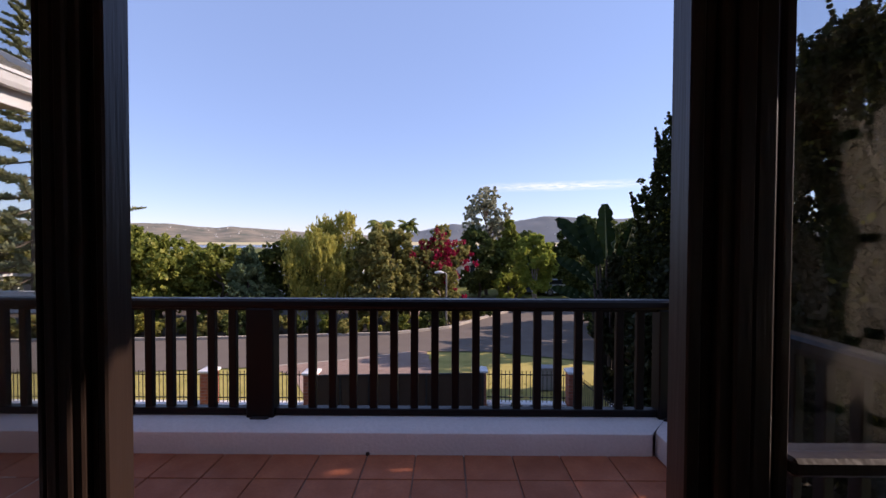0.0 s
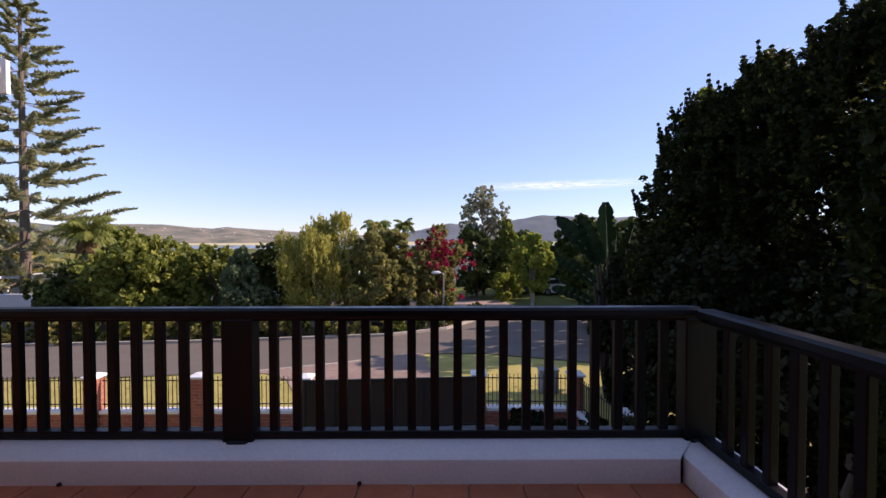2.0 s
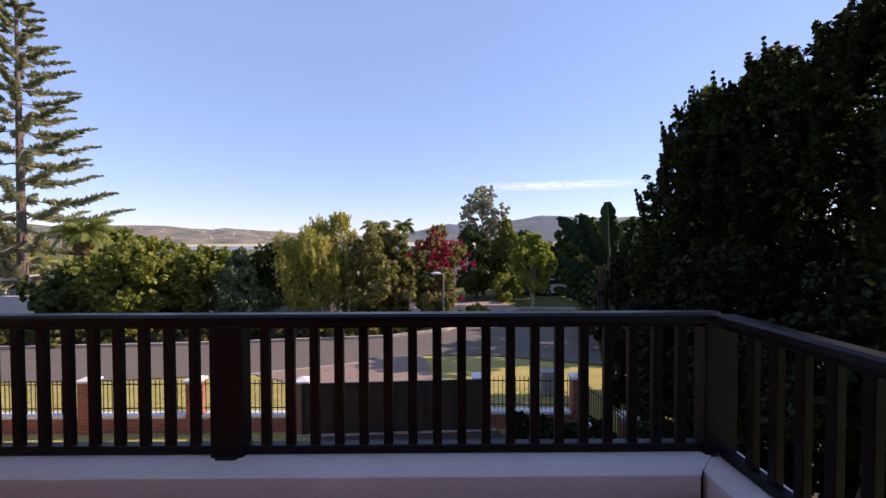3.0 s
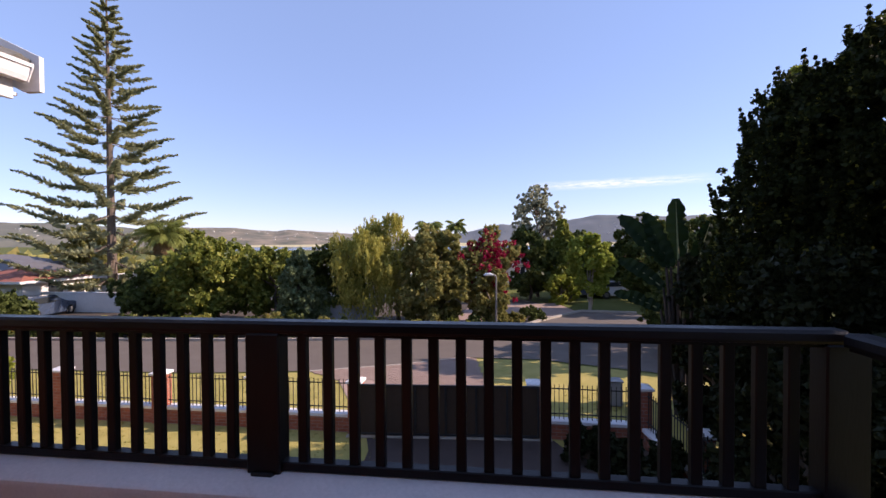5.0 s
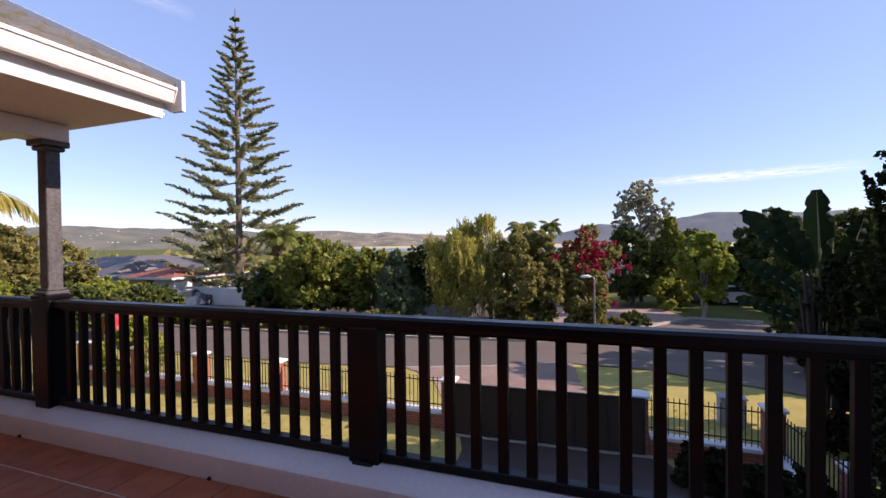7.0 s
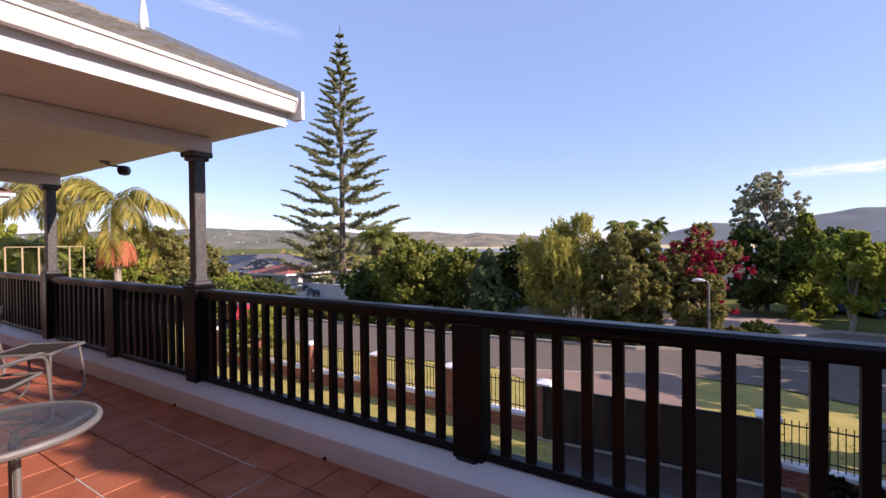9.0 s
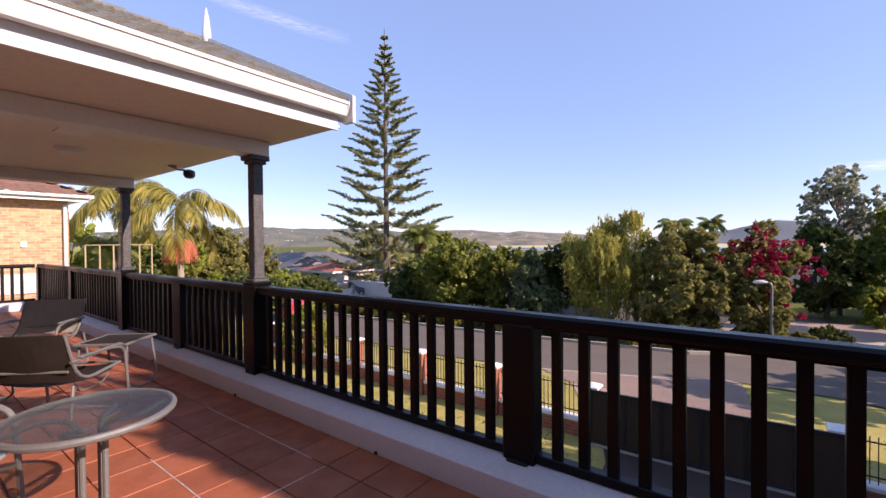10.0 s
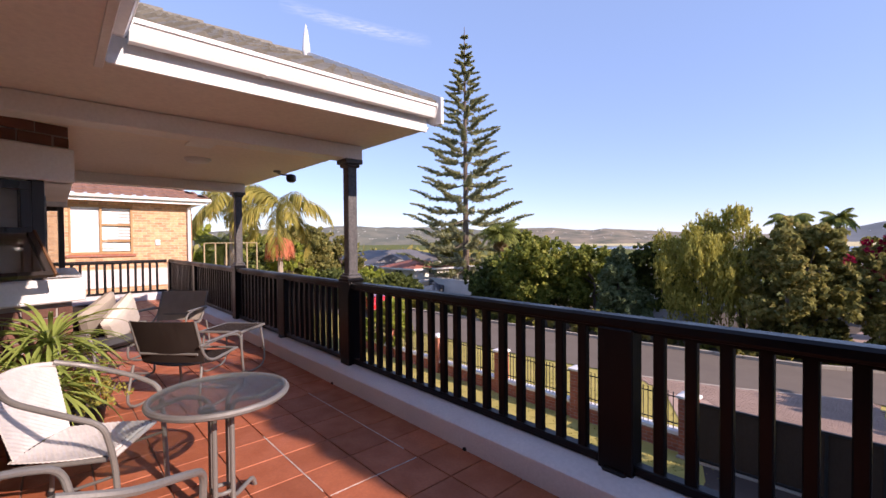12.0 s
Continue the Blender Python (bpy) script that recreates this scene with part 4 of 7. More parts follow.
part("downpipe", Shape().tube([(0.1, 0.8, 0.2), (0.1, 0.8, 2.85), (0.45, 1.1, 3.02)], 0.05), M_WHITE, wing)
rs = Shape()
for r in range(14):
    x0, z0 = 0.6 - r * 0.33, 3.16 + r * 0.33 * 0.42
    ys = np.arange(-9, 1.4 - r * 0.33, 0.05)
    if len(ys) > 2:
        rs.grid([[(x0 - du, y, z0 + dz + 0.03 * max(0, math.sin(y * 2 * math.pi / 0.3))) for y in ys] for du, dz in ((0, 0), (0, 0.03), (0.36, 0.36 * 0.42))])
    xs = np.arange(0.6 - r * 0.33, -4.5, -0.05)
    if len(xs) > 2:
        rs.grid([[(x, 1.4 - r * 0.33 - du, z0 + dz + 0.03 * max(0, math.sin(x * 2 * math.pi / 0.3))) for x in xs] for du, dz in ((0, 0), (0, 0.03), (0.36, 0.36 * 0.42))])
part("roof", rs, M_ROOF_BROWN, wing, "weathered red-brown tiles")
part("wall_lamp", Shape().box(0.0, 0.06, -0.2, -0.06, 1.55, 1.75, 0.02), M_WHITE, wing)
# side window with a gathered curtain beyond the corner
part("side_window", Shape().box(-1.1, -0.2, 0.9, 0.96, 1.2, 1.28).box(-1.1, -0.2, 0.9, 0.96, 2.6, 2.68).box(-0.28, -0.2, 0.9, 0.96, 1.28, 2.6).box(-0.7, -0.64, 0.9, 0.96, 1.28, 2.6), M_FRAME, wing)

deck = thing("garden_deck_fence", (-17.7, 0.43, -0.09), "pale timber posted fence beyond the brick wing", "fence")
for i in range(6):
    part("post", Shape().box(-0.022, 0.022, 1.3 + i * 0.377, 1.345 + i * 0.377, GROUND, 1.56, 0.01), M_DECK, deck)
part("rail", Shape().box(-0.03, 0.03, 1.3, 3.23, 1.56, 1.59, 0.01), M_DECK, deck)

# ---- ground ----


def ground_z(x, y):
    r = np.maximum(y - 42, 0) + 0.6 * np.maximum(-x - 75, 0) + 0.3 * np.maximum(x - 60, 0)
    return GROUND - 0.02 - 17 * (1 - np.exp(-(np.maximum(r, 0) / 260.0) ** 1.3))


line = np.concatenate([-np.geomspace(60, 4800, 40)[::-1], np.linspace(-56, 56, 57), np.geomspace(60, 4800, 40)])
gx, gy = np.meshgrid(line, line, indexing="ij")
gz = ground_z(gx, gy)
gs = Shape().grid([[(gx[i, j], gy[i, j], gz[i, j]) for j in range(len(line))] for i in range(len(line))])
gs.f = [tuple(reversed(f)) for f in gs.f]
M_GROUND = surface("rough_grass_and_scrub", (0.13, 0.14, 0.035), (0.07, 0.095, 0.02), rough=1.0, scale=0.35, fine=22, speck=(0.2, 0.18, 0.08), amount=0.8, bump=0.6, spec=0.1)
setting("ground", gs, M_GROUND, "short lawn and rough grass", smooth=True)


def sheet(name, pts, z, mat, label, cat=""):
    return setting(name, Shape().face([(x, y, z) for x, y in pts]), mat, label, category=cat)


NEAR_EDGE = [(-57.93, 11.9), (-29.28, 11.73), (-17.95, 12.08), (-11.13, 12.29), (-6.92, 12.93), (-3.79, 14.04), (-1.06, 15.35), (1.96, 15.31), (5.76, 14.05), (9.3, 12.43), (16.26, 9.44), (40.1, 2.76)]
FAR_EDGE = [(39.99, 15.74), (20.22, 18.87), (10.92, 21.37), (10.06, 22.66), (9.68, 24.34), (9.41, 26.72), (5.93, 27.16), (2.89, 23.46), (0.38, 20.02), (-2.6, 18.47), (-7.62, 17.73), (-11.81, 17.18), (-15.08, 16.92), (-23.79, 16.31), (-57.91, 15.99)]
sheet("road", NEAR_EDGE + FAR_EDGE, GROUND + 0.004, M_ASPHALT, "worn grey asphalt street")


def kerb(name, pts, w, h):
    s = Shape()
    for (ax, ay), (bx, by) in zip(pts, pts[1:]):
        d = Vector((bx - ax, by - ay))
        n = max(int(d.length / 0.9), 1)
        u = d.normalized()
        v = Vector((-u.y, u.x)) * w
        for i in range(n):
            a = Vector((ax, ay)) + d * (i / n) + u * 0.01
            b = Vector((ax, ay)) + d * ((i + 1) / n) - u * 0.01
            s.prism([a, b, b + v, a + v], GROUND - 0.05, GROUND + h, 0.015)
    setting(name, s, M_KERB, "pale concrete kerb blocks")


kerb("kerb_far", [(-57.91, 15.99), (-23.79, 16.31), (-15.08, 16.92), (-11.81, 17.18), (-7.62, 17.73), (-2.6, 18.47), (0.38, 20.02), (2.89, 23.46), (5.93, 27.16), (9.41, 26.72)], 0.18, 0.13)
kerb("kerb_near", [(-6.92, 12.93), (-3.79, 14.04), (-1.06, 15.35)], -0.12, 0.02)
sheet("pavement", [(-4.71, 8.37), (1.14, 8.29), (1.07, 9.8), (0.08, 11.43), (-0.39, 13.24), (-0.66, 15.25), (-1.15, 15.4), (-3.79, 14.09), (-6.92, 12.98), (-5.34, 12.01)][1:] + [(-3.3, 8.35)], GROUND + 0.008, M_PAVING, "pink-grey paved driveway apron")
# driveway brown is lowered to hold the shade inside the gate
sheet("driveway", [(-2.23, 0.2), (4.37, 0.19), (2.23, 6.76), (1.54, 8.18), (-3.2, 8.25), (-2.82, 7.23)], GROUND + 0.008, surface("shade_darkened_driveway_paving", (0.075, 0.05, 0.04), (0.05, 0.036, 0.03), rough=0.9, scale=1, fine=15), "brown paved driveway inside the gate, darkened for shade")
sheet("garden_bed", [(-25.31, 17.31), (-15.07, 17.12), (-7.61, 17.93), (-2.6, 18.67), (0.23, 20.22), (2.69, 23.76), (5.54, 27.46), (2.63, 32.8), (-38.44, 33.15)], GROUND + 0.006, M_SOIL, "dark planted garden bed")
sheet("bed_right", [(1.8, 4.9), (5.8, 2.08), (20.35, 2.03), (20.3, 6.88), (5.75, 7.14), (3.87, 7.95), (1.74, 7.98)], GROUND + 0.006, M_SOIL, "dark shaded garden soil")
sheet("paved_court", [(-3.18, 19.67), (0.46, 20.6), (2.75, 23.9), (5.6, 27.5), (4.9, 31.0), (-1.44, 30.0)], GROUND + 0.012, M_PAVING, "paved court across the street")
setting("water", Shape().face([(-820, 950, -20), (600, 950, -20), (600, 1650, -20), (-1150, 1650, -20)]), M_WATER, "blue lagoon")
setting("tidal_flat", Shape().face([(-1150, 1500, -19.8), (3000, 1500, -19.8), (3000, 3300, -15), (-2300, 3300, -15)]), M_SAND, "dry yellow flats beyond the lagoon")


sheet("lawn", [(-58.01, -2.31), (14.4, -4.28), (14.23, 9.96), (9.3, 12.24), (5.76, 13.85), (1.96, 15.16), (-1.06, 15.2), (-3.8, 13.89), (-6.93, 12.78), (-11.14, 12.14), (-17.96, 11.94), (-29.29, 11.54), (-57.93, 11.71)], GROUND - 0.008, M_GRASS, "sunlit yellow-green lawn")


SLOPES = {}


def hills(name, mat, dist, keys, seed, label, deep=700, rough=0.12):
    """A range of hills; keys: (yaw to the left in degrees, crest height)."""
    r = random.Random(seed)
    off = r.uniform(0, 100)
    yaws = np.arange(keys[-1][0], keys[0][0], 0.35)
    hs = np.interp(yaws, [k[0] for k in reversed(keys)], [k[1] for k in reversed(keys)])
    rows = []
    for t in np.linspace(-1, 1, 17):
        row = []
        for a, h in zip(yaws, hs):
            d = dist + t * deep
            x, y = -d * math.sin(radians(a)), d * math.cos(radians(a))
            f = (1 - abs(t)) ** 0.8
            nz = noise.fractal(Vector((x / 420 + off, y / 420, 0)), 1.0, 2.0, 4)
            row.append((x, y, -21 + (h + 21) * f * (1 + rough * nz) + 18 * nz * f * (1 - f)))
        rows.append(row)
    SLOPES[name] = rows[2:7]
    return setting(name, Shape().grid(rows), mat, label, smooth=True)


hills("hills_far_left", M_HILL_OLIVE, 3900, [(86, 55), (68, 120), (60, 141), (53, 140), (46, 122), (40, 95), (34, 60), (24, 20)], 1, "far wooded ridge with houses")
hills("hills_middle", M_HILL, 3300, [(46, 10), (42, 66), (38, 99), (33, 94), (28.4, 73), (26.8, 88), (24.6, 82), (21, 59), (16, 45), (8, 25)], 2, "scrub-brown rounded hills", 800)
hills("hills_right", M_HILL_HAZE, 3500, [(13, 10), (7, 40), (3, 69), (-1.1, 124), (-5.6, 118), (-9.3, 154), (-14, 185), (-17.5, 179), (-24, 166), (-30, 155), (-50, 120)], 3, "forested mountain ridge tinted blue-grey for haze")

town = Shape()
rt = random.Random(9)
for i in range(380):
    row = rt.choice(SLOPES[rt.choice(["hills_far_left", "hills_far_left", "hills_middle", "hills_right"])])
    x, y, z = rt.choice(row)
    x, y = x + rt.uniform(-12, 12), y + rt.uniform(-12, 12)
    w, h = rt.uniform(2.5, 5.5), rt.uniform(0.3, 2.0)
    town.box(x - w, x + w, y - 5, y + 5, z - 6, z + h)
ob = setting("town_houses", town, M_WALLWHITE, "small pale houses on far slopes")

# woods between the gardens and the lagoon
rw = np.random.default_rng(4)


def clump_quads(centres, radii, per, size, rng, flat=1.0, aspect=1.6):
    """Leaves scattered round clump centres, each a small lozenge turned at random."""
    n = len(centres) * per
    c = np.repeat(centres, per, 0)
    rr = np.repeat(radii, per, 0)
    d = rng.normal(size=(n, 3))
    d /= np.linalg.norm(d, axis=1, keepdims=True)
    p = c + d * rr * (rng.random((n, 1)) ** 0.5)
    p[:, 2] = c[:, 2] + (p[:, 2] - c[:, 2]) * flat
    a = d + rng.normal(size=(n, 3)) * 0.8
    u = np.cross(a, rng.normal(size=(n, 3)))
    u /= np.linalg.norm(u, axis=1, keepdims=True) + 1e-9
    v = np.cross(a, u)
    v /= np.linalg.norm(v, axis=1, keepdims=True) + 1e-9
    s = size * (0.6 + 0.8 * rng.random((n, 1)))
    return np.stack([p - u * s * aspect, p - v * s, p + u * s * aspect, p + v * s], 1)


k = 3400
ang = np.radians(rw.uniform(-50, 85, k))
dist = rw.uniform(75, 520, k)
wx, wy = -dist * np.sin(ang), dist * np.cos(ang)
wz = ground_z(wx, wy) + rw.uniform(-1.0, 2.5, k) - 2.0 * ((ang > 0.2) & (ang < 0.7))
quads = clump_quads(np.stack([wx, wy, wz], 1), (2.0 + dist / 130)[:, None] * np.ones((1, 1)), 22, 0.9, rw, 0.7)
tagged(new("distant_woods", quads_mesh("distant_woods", quads, L_OLIVE)), "far bush and treetops", "woods", kind="stuff")

# ---- trees ----


def crown_blobs(rng, h0, h1, r, shape, n):
    """Blob centres and radii inside an uneven crown."""
    out = []
    for i in range(n):
        t = rng.random()
        if shape == "cone":
            t = t ** 1.3
            rad = r * (1 - t) ** 0.75 * (0.55 + 0.45 * min(1, t * 6 + 0.4))
        elif shape == "column":
            rad = r * (1 - t ** 3) * (0.7 + 0.3 * min(1, t * 4))
        elif shape == "dome":
            t = t ** 0.85
            rad = r * (1 - t ** 2.6) ** 0.6 * (0.75 + 0.25 * min(1, t * 4))
        else:
            rad = r * math.sqrt(max(0.02, 1 - (2 * t - 0.9) ** 2 / 1.25))
        a = rng.uniform(0, 2 * math.pi)
        q = rad * rng.uniform(0.45, 1.0)
        br = r * rng.uniform(0.16, 0.34) * (0.6 if shape == "cone" and t > 0.7 else 1)
        out.append((q * math.cos(a), q * math.sin(a), h0 + (h1 - h0) * t, br))
    return np.array(out)


def tree(name, at, h0, h1, r, leaf, label, shape="round", blobs=40, clumps=26, per=16, size=0.05, bark=None, seed=1, trunk_r=0.12, limbs=7, droop=0.0, lean=0.0, category="tree", spread=0.17, fork=False, inner=True):
    """A garden tree: tapered trunk, limbs that reach into the crown, and leaves in small clumps round them. Heights are above the ground."""
    rng, nr = random.Random(seed), np.random.default_rng(seed)
    x, y = at
    z = GROUND
    t = thing(name, (x, y, z), label, category)
    bl = crown_blobs(rng, h0, h1, r, shape, blobs)
    bl[:, 0] += lean * (bl[:, 2] / max(h1, 0.1))
    tr = Shape()
    top = h0 + (h1 - h0) * (0.75 if shape != "round" else 0.45)
    stems = [(-0.25, 0.1), (0.22, -0.05), (0.05, 0.2)] if fork else [(0, 0)]
    for sx, sy in stems:
        pts = [(sx * q * 2 * h0 * 0.25 + lean * q + rng.uniform(-0.05, 0.05) * r, sy * q * 2 + rng.uniform(-0.05, 0.05) * r, -0.1 + top * q) for q in np.linspace(0, 1, 7)]
        tr.tube(pts, [trunk_r * (1.25 - q) ** 0.8 * (0.7 if fork else 1) for q in np.linspace(0, 1, 7)], 9)
    part("trunk", tr, bark or M_BARK, t, smooth=True)
    li = Shape()
    pick = sorted(range(len(bl)), key=lambda i: rng.random())[:limbs]
    for i in pick:
        c = Vector(bl[i, :3])
        s = Vector((lean * 0.5, 0, min(top, max(h0 * 0.7, c.z - c.xy.length * 0.9))))
        m = s.lerp(c, 0.5) + Vector((0, 0, -0.1 * r))
        li.tube([s, m, c], [trunk_r * 0.45, trunk_r * 0.3, trunk_r * 0.12], 6)
    part("limb", li, bark or M_BARK, t, smooth=True, kind="stuff")
    n = len(bl)
    d = nr.normal(size=(n * clumps, 3))
    d /= np.linalg.norm(d, axis=1, keepdims=True)
    cc = np.repeat(bl[:, :3], clumps, 0) + d * np.repeat(bl[:, 3:4], clumps, 0) * nr.uniform(0.55, 1.08, (n * clumps, 1))
    cc[:, 2] = np.maximum(cc[:, 2], h0 * 0.6)
    q = clump_quads(cc, np.full((len(cc), 1), spread * r * 0.35), per, size * 1.2, nr)
    if droop:
        m = q.mean(1)
        sh = nr.exponential(droop, (len(m), 1))
        q[:, :, 2] -= sh
        # hanging leaves point down
        up = q - m[:, None, :]
        up[:, :, 2] *= 1.5
        up[:, :, :2] *= 0.6
        q = m[:, None, :] + up
        q[:, :, 2] -= sh
    if shape == "dome":
        # pointed sprays that stand out of the crown
        tips = []
        for i in range(150):
            a, f = rng.uniform(0, 2 * math.pi), rng.uniform(0.25, 1.0)
            rad = r * (1 - f ** 2.6) ** 0.6 * rng.uniform(0.85, 1.08) + 0.1
            c0 = Vector((rad * math.cos(a), rad * math.sin(a), h0 + (h1 - h0) * f))
            L = rng.uniform(0.35, 0.75)
            for s in range(7):
                w = s / 6
                tips.append((*(c0 + Vector((0.25 * L * w * math.cos(a), 0.25 * L * w * math.sin(a), L * w))), 0.13 * (1.1 - w)))
        tips = np.array(tips)
        q = np.concatenate([q, clump_quads(tips[:, :3], tips[:, 3:4], 20, size, nr)])
    part("crown", quads_mesh("crown", q, leaf), leaf, t)
    return t


# the tall araucaria
def araucaria(at, height, low, r, label):
    rng, nr = random.Random(11), np.random.default_rng(11)
    t = thing("norfolk_island_pine", at, label, "tree")
    part("trunk", Shape().tube([(0, 0, z) for z in np.linspace(-0.2, height, 14)], [0.34 * (1 - q) + 0.03 for q in np.linspace(0, 1, 14)], 10), M_BARK, t, smooth=True)
    br, quads = Shape(), []
    z, turn = low, 0.0
    while z < height - 0.4:
        f = (z - low) / (height - low)
        reach = r * (1 - f) ** 1.0 * (0.55 + 0.45 * min(1, 0.6 + f * 4)) * (1.0 if f > 0.04 else 0.8)
        reach = max(reach, 0.35)
        n = 6 if f < 0.85 else 5
        turn += 0.55
        for i in range(n):
            a = turn + 2 * math.pi * i / n + rng.uniform(-0.18, 0.18)
            L = reach * rng.uniform(0.78, 1.08)
            rise = 0.02 * L + 0.22 * f * L + rng.uniform(-0.05, 0.06) * L
            dirv = np.array([math.cos(a), math.sin(a), 0])
            side = np.array([-math.sin(a), math.cos(a), 0])
            q = np.linspace(0, 1, 7)
            pts = [dirv * L * s + np.array([0, 0, z + (-0.16 * L * math.sin(math.pi * min(s * 1.15, 1)) * (1 - f) + rise * s ** 1.6)]) for s in q]
            br.tube([tuple(p) for p in pts], [0.045 * (1.15 - s) * (1 - 0.5 * f) for s in q], 5, caps=False)
            m = int(34 + 84 * L / r)
            s = np.linspace(0.22 if f < 0.8 else 0.1, 1, m)
            base = np.stack([np.interp(s, q, [p[c] for p in pts]) for c in range(3)], 1)
            for sgn in (-1, 1):
                ln = (0.17 + 0.5 * np.sin(np.pi * np.clip(s, 0, 1) ** 0.8) * min(L / 5, 1.0)) * nr.uniform(0.7, 1.1, m)
                tw = dirv[None] * nr.uniform(0.45, 0.9, (m, 1)) + side[None] * sgn * nr.uniform(0.5, 0.9, (m, 1)) + np.array([0, 0, 1]) * nr.uniform(-0.1, 0.95, (m, 1))
                tw /= np.linalg.norm(tw, axis=1, keepdims=True)
                for rep in range(2):
                    tw = tw + nr.normal(size=(m, 3)) * 0.22
                    tw /= np.linalg.norm(tw, axis=1, keepdims=True)
                    w = np.cross(tw, nr.normal(size=(m, 3)))
                    w /= np.linalg.norm(w, axis=1, keepdims=True) + 1e-9
                    wd = 0.05 + 0.03 * nr.random((m, 1))
                    mid = base + tw * ln[:, None] * 0.5
                    quads.append(np.stack([base - w * wd * 0.6, mid - w * wd, base + tw * ln[:, None], mid + w * wd], 1))
        z += (0.84 + 0.42 * (1 - f)) * rng.uniform(0.85, 1.12)
    part("branch", br, M_BARK, t, smooth=True, kind="stuff")
    part("crown", quads_mesh("crown", np.concatenate(quads), L_PINE), L_PINE, t)
    return t


araucaria((-30.22, 28.3, GROUND - 0.6), 26.86, 2.76, 7.8, "tall tapering norfolk island pine with tiered branches behind the street")


def palm(name, at, height, fronds, length, leaf, label, fruit=False, trunk_r=0.14, droop=1.0, seed=1, bark=None, dry=0, leaflet=0.45, upright=0.5):
    rng, nr = random.Random(seed), np.random.default_rng(seed)
    t = thing(name, at, label, "palm tree")
    tr = Shape().tube([(0.1 * math.sin(q * 2), 0, height * q) for q in np.linspace(-0.03, 1, 9)], [trunk_r * (1.25 - 0.35 * q) for q in np.linspace(0, 1, 9)], 10)
    part("trunk", tr, bark or M_BARK_PALE, t, smooth=True)
    top = np.array([0.1 * math.sin(2), 0, height])

    def make(count, lo, hi, dr, ln, pname, mat):
        rib, quads = Shape(), []
        for i in range(count):
            a = 2 * math.pi * i * 0.382 + rng.uniform(-0.2, 0.2)
            el = rng.uniform(lo, hi)
            L = ln * rng.uniform(0.8, 1.1)
            dv = np.array([math.cos(a), math.sin(a), 0])
            sd = np.array([-math.sin(a), math.cos(a), 0])
            s = np.linspace(0, 1, 9)
            bend = dr * rng.uniform(0.8, 1.2)
            ang = el - bend * s * 1.5
            seg = np.stack([dv * math.cos(w) + np.array([0, 0, math.sin(w)]) for w in ang]) * (L / 8)
            pts = top + np.concatenate([[np.zeros(3)], np.cumsum(seg[:-1], 0)])
            rib.tube([tuple(p) for p in pts], [0.03 * (1.1 - q) for q in s], 5, caps=False)
            m = int(60 * max(1, L / 2.5))
            u = np.linspace(0.12, 1, m)
            base = np.stack([np.interp(u, s, pts[:, c]) for c in range(3)], 1)
            tang = np.stack([np.interp(u, s, seg[:, c]) for c in range(3)], 1)
            tang /= np.linalg.norm(tang, axis=1, keepdims=True)
            for sg in (-1, 1):
                l = leaflet * (0.4 + 0.8 * np.sin(np.pi * np.clip(u, 0.02, 0.98) ** 0.8)) * nr.uniform(0.8, 1.1, m)
                dd = tang * 0.6 + sd * sg * 0.8 + np.array([0, 0, -0.5]) * nr.uniform(0.3, 1.6, (m, 1)) * dr
                dd /= np.linalg.norm(dd, axis=1, keepdims=True)
                w = tang * 0.026 * max(1, L / 2)
                tip = base + dd * l[:, None]
                tip[:, 2] -= 0.2 * l * dr
                mid = base + dd * l[:, None] * 0.55
                quads.append(np.stack([base - w * 0.6, mid - w, tip, mid + w], 1))
        part(pname + "_ribs", rib, mat, t)
        part(pname, quads_mesh(pname, np.concatenate(quads), mat), mat, t)

    make(fronds, -0.1, 1.3, droop, length, "fronds", leaf)
    if dry:
        make(dry, -1.5, -0.8, 0.4, length * 0.6, "dry_fronds", L_DRY)
    if fruit:
        part("crownshaft", Shape().tube([(top[0], 0, height - 1.5), (top[0], 0, height - 0.9), (top[0], 0, height)], [0.13, 0.17, 0.1], 10), M_SHAFT, t, "smooth yellow-green crownshaft", smooth=True)
        q = nr.random(900)
        a = nr.uniform(0, 2 * np.pi, 900)
        r0 = 0.12 + 0.52 * np.sqrt(q)
        p = np.stack([top[0] + r0 * np.cos(a), r0 * np.sin(a), height - 1.42 - 0.35 * q + nr.uniform(-0.1, 0.1, 900)], 1)
        w = np.stack([-np.sin(a), np.cos(a), 0 * a], 1) * 0.018
        e = p + np.stack([0.05 * np.cos(a), 0.05 * np.sin(a), -nr.uniform(0.35, 0.75, 900)], 1)
        part("fruit_strand", quads_mesh("fruit_strand", np.stack([p - w, p + w, e + w * 0.5, e - w * 0.5], 1), L_ORANGE), L_ORANGE, t, "orange-red hanging fruit strands", kind="stuff")
    return t


palm("queen_palm", (-19.79, 5.36, GROUND), 6.52, 10, 3.01, L_PALM, "arching queen palm with yellowing fronds and orange fruit strands", trunk_r=0.12, droop=1.55, seed=3, leaflet=0.75, fruit=True)
palm("queen_palm", (-23.2, 4.26, GROUND), 6.88, 10, 2.99, L_PALM, "arching queen palm with yellowing fronds behind the column", trunk_r=0.12, droop=1.55, seed=4, leaflet=0.75)
palm("fan_palm", (-22.93, 24.85, GROUND), 5.38, 26, 2.09, L_PALM_GREEN, "shaggy palm with dry skirt beside the tall pine", seed=5, dry=26, leaflet=0.55, bark=M_BARK)
palm("distant_palm", (-5.38, 32.76, GROUND), 5.92, 26, 1.51, L_PALM_GREEN, "palm crown showing above the street trees", seed=6, droop=1.3, leaflet=0.35, bark=M_BARK)
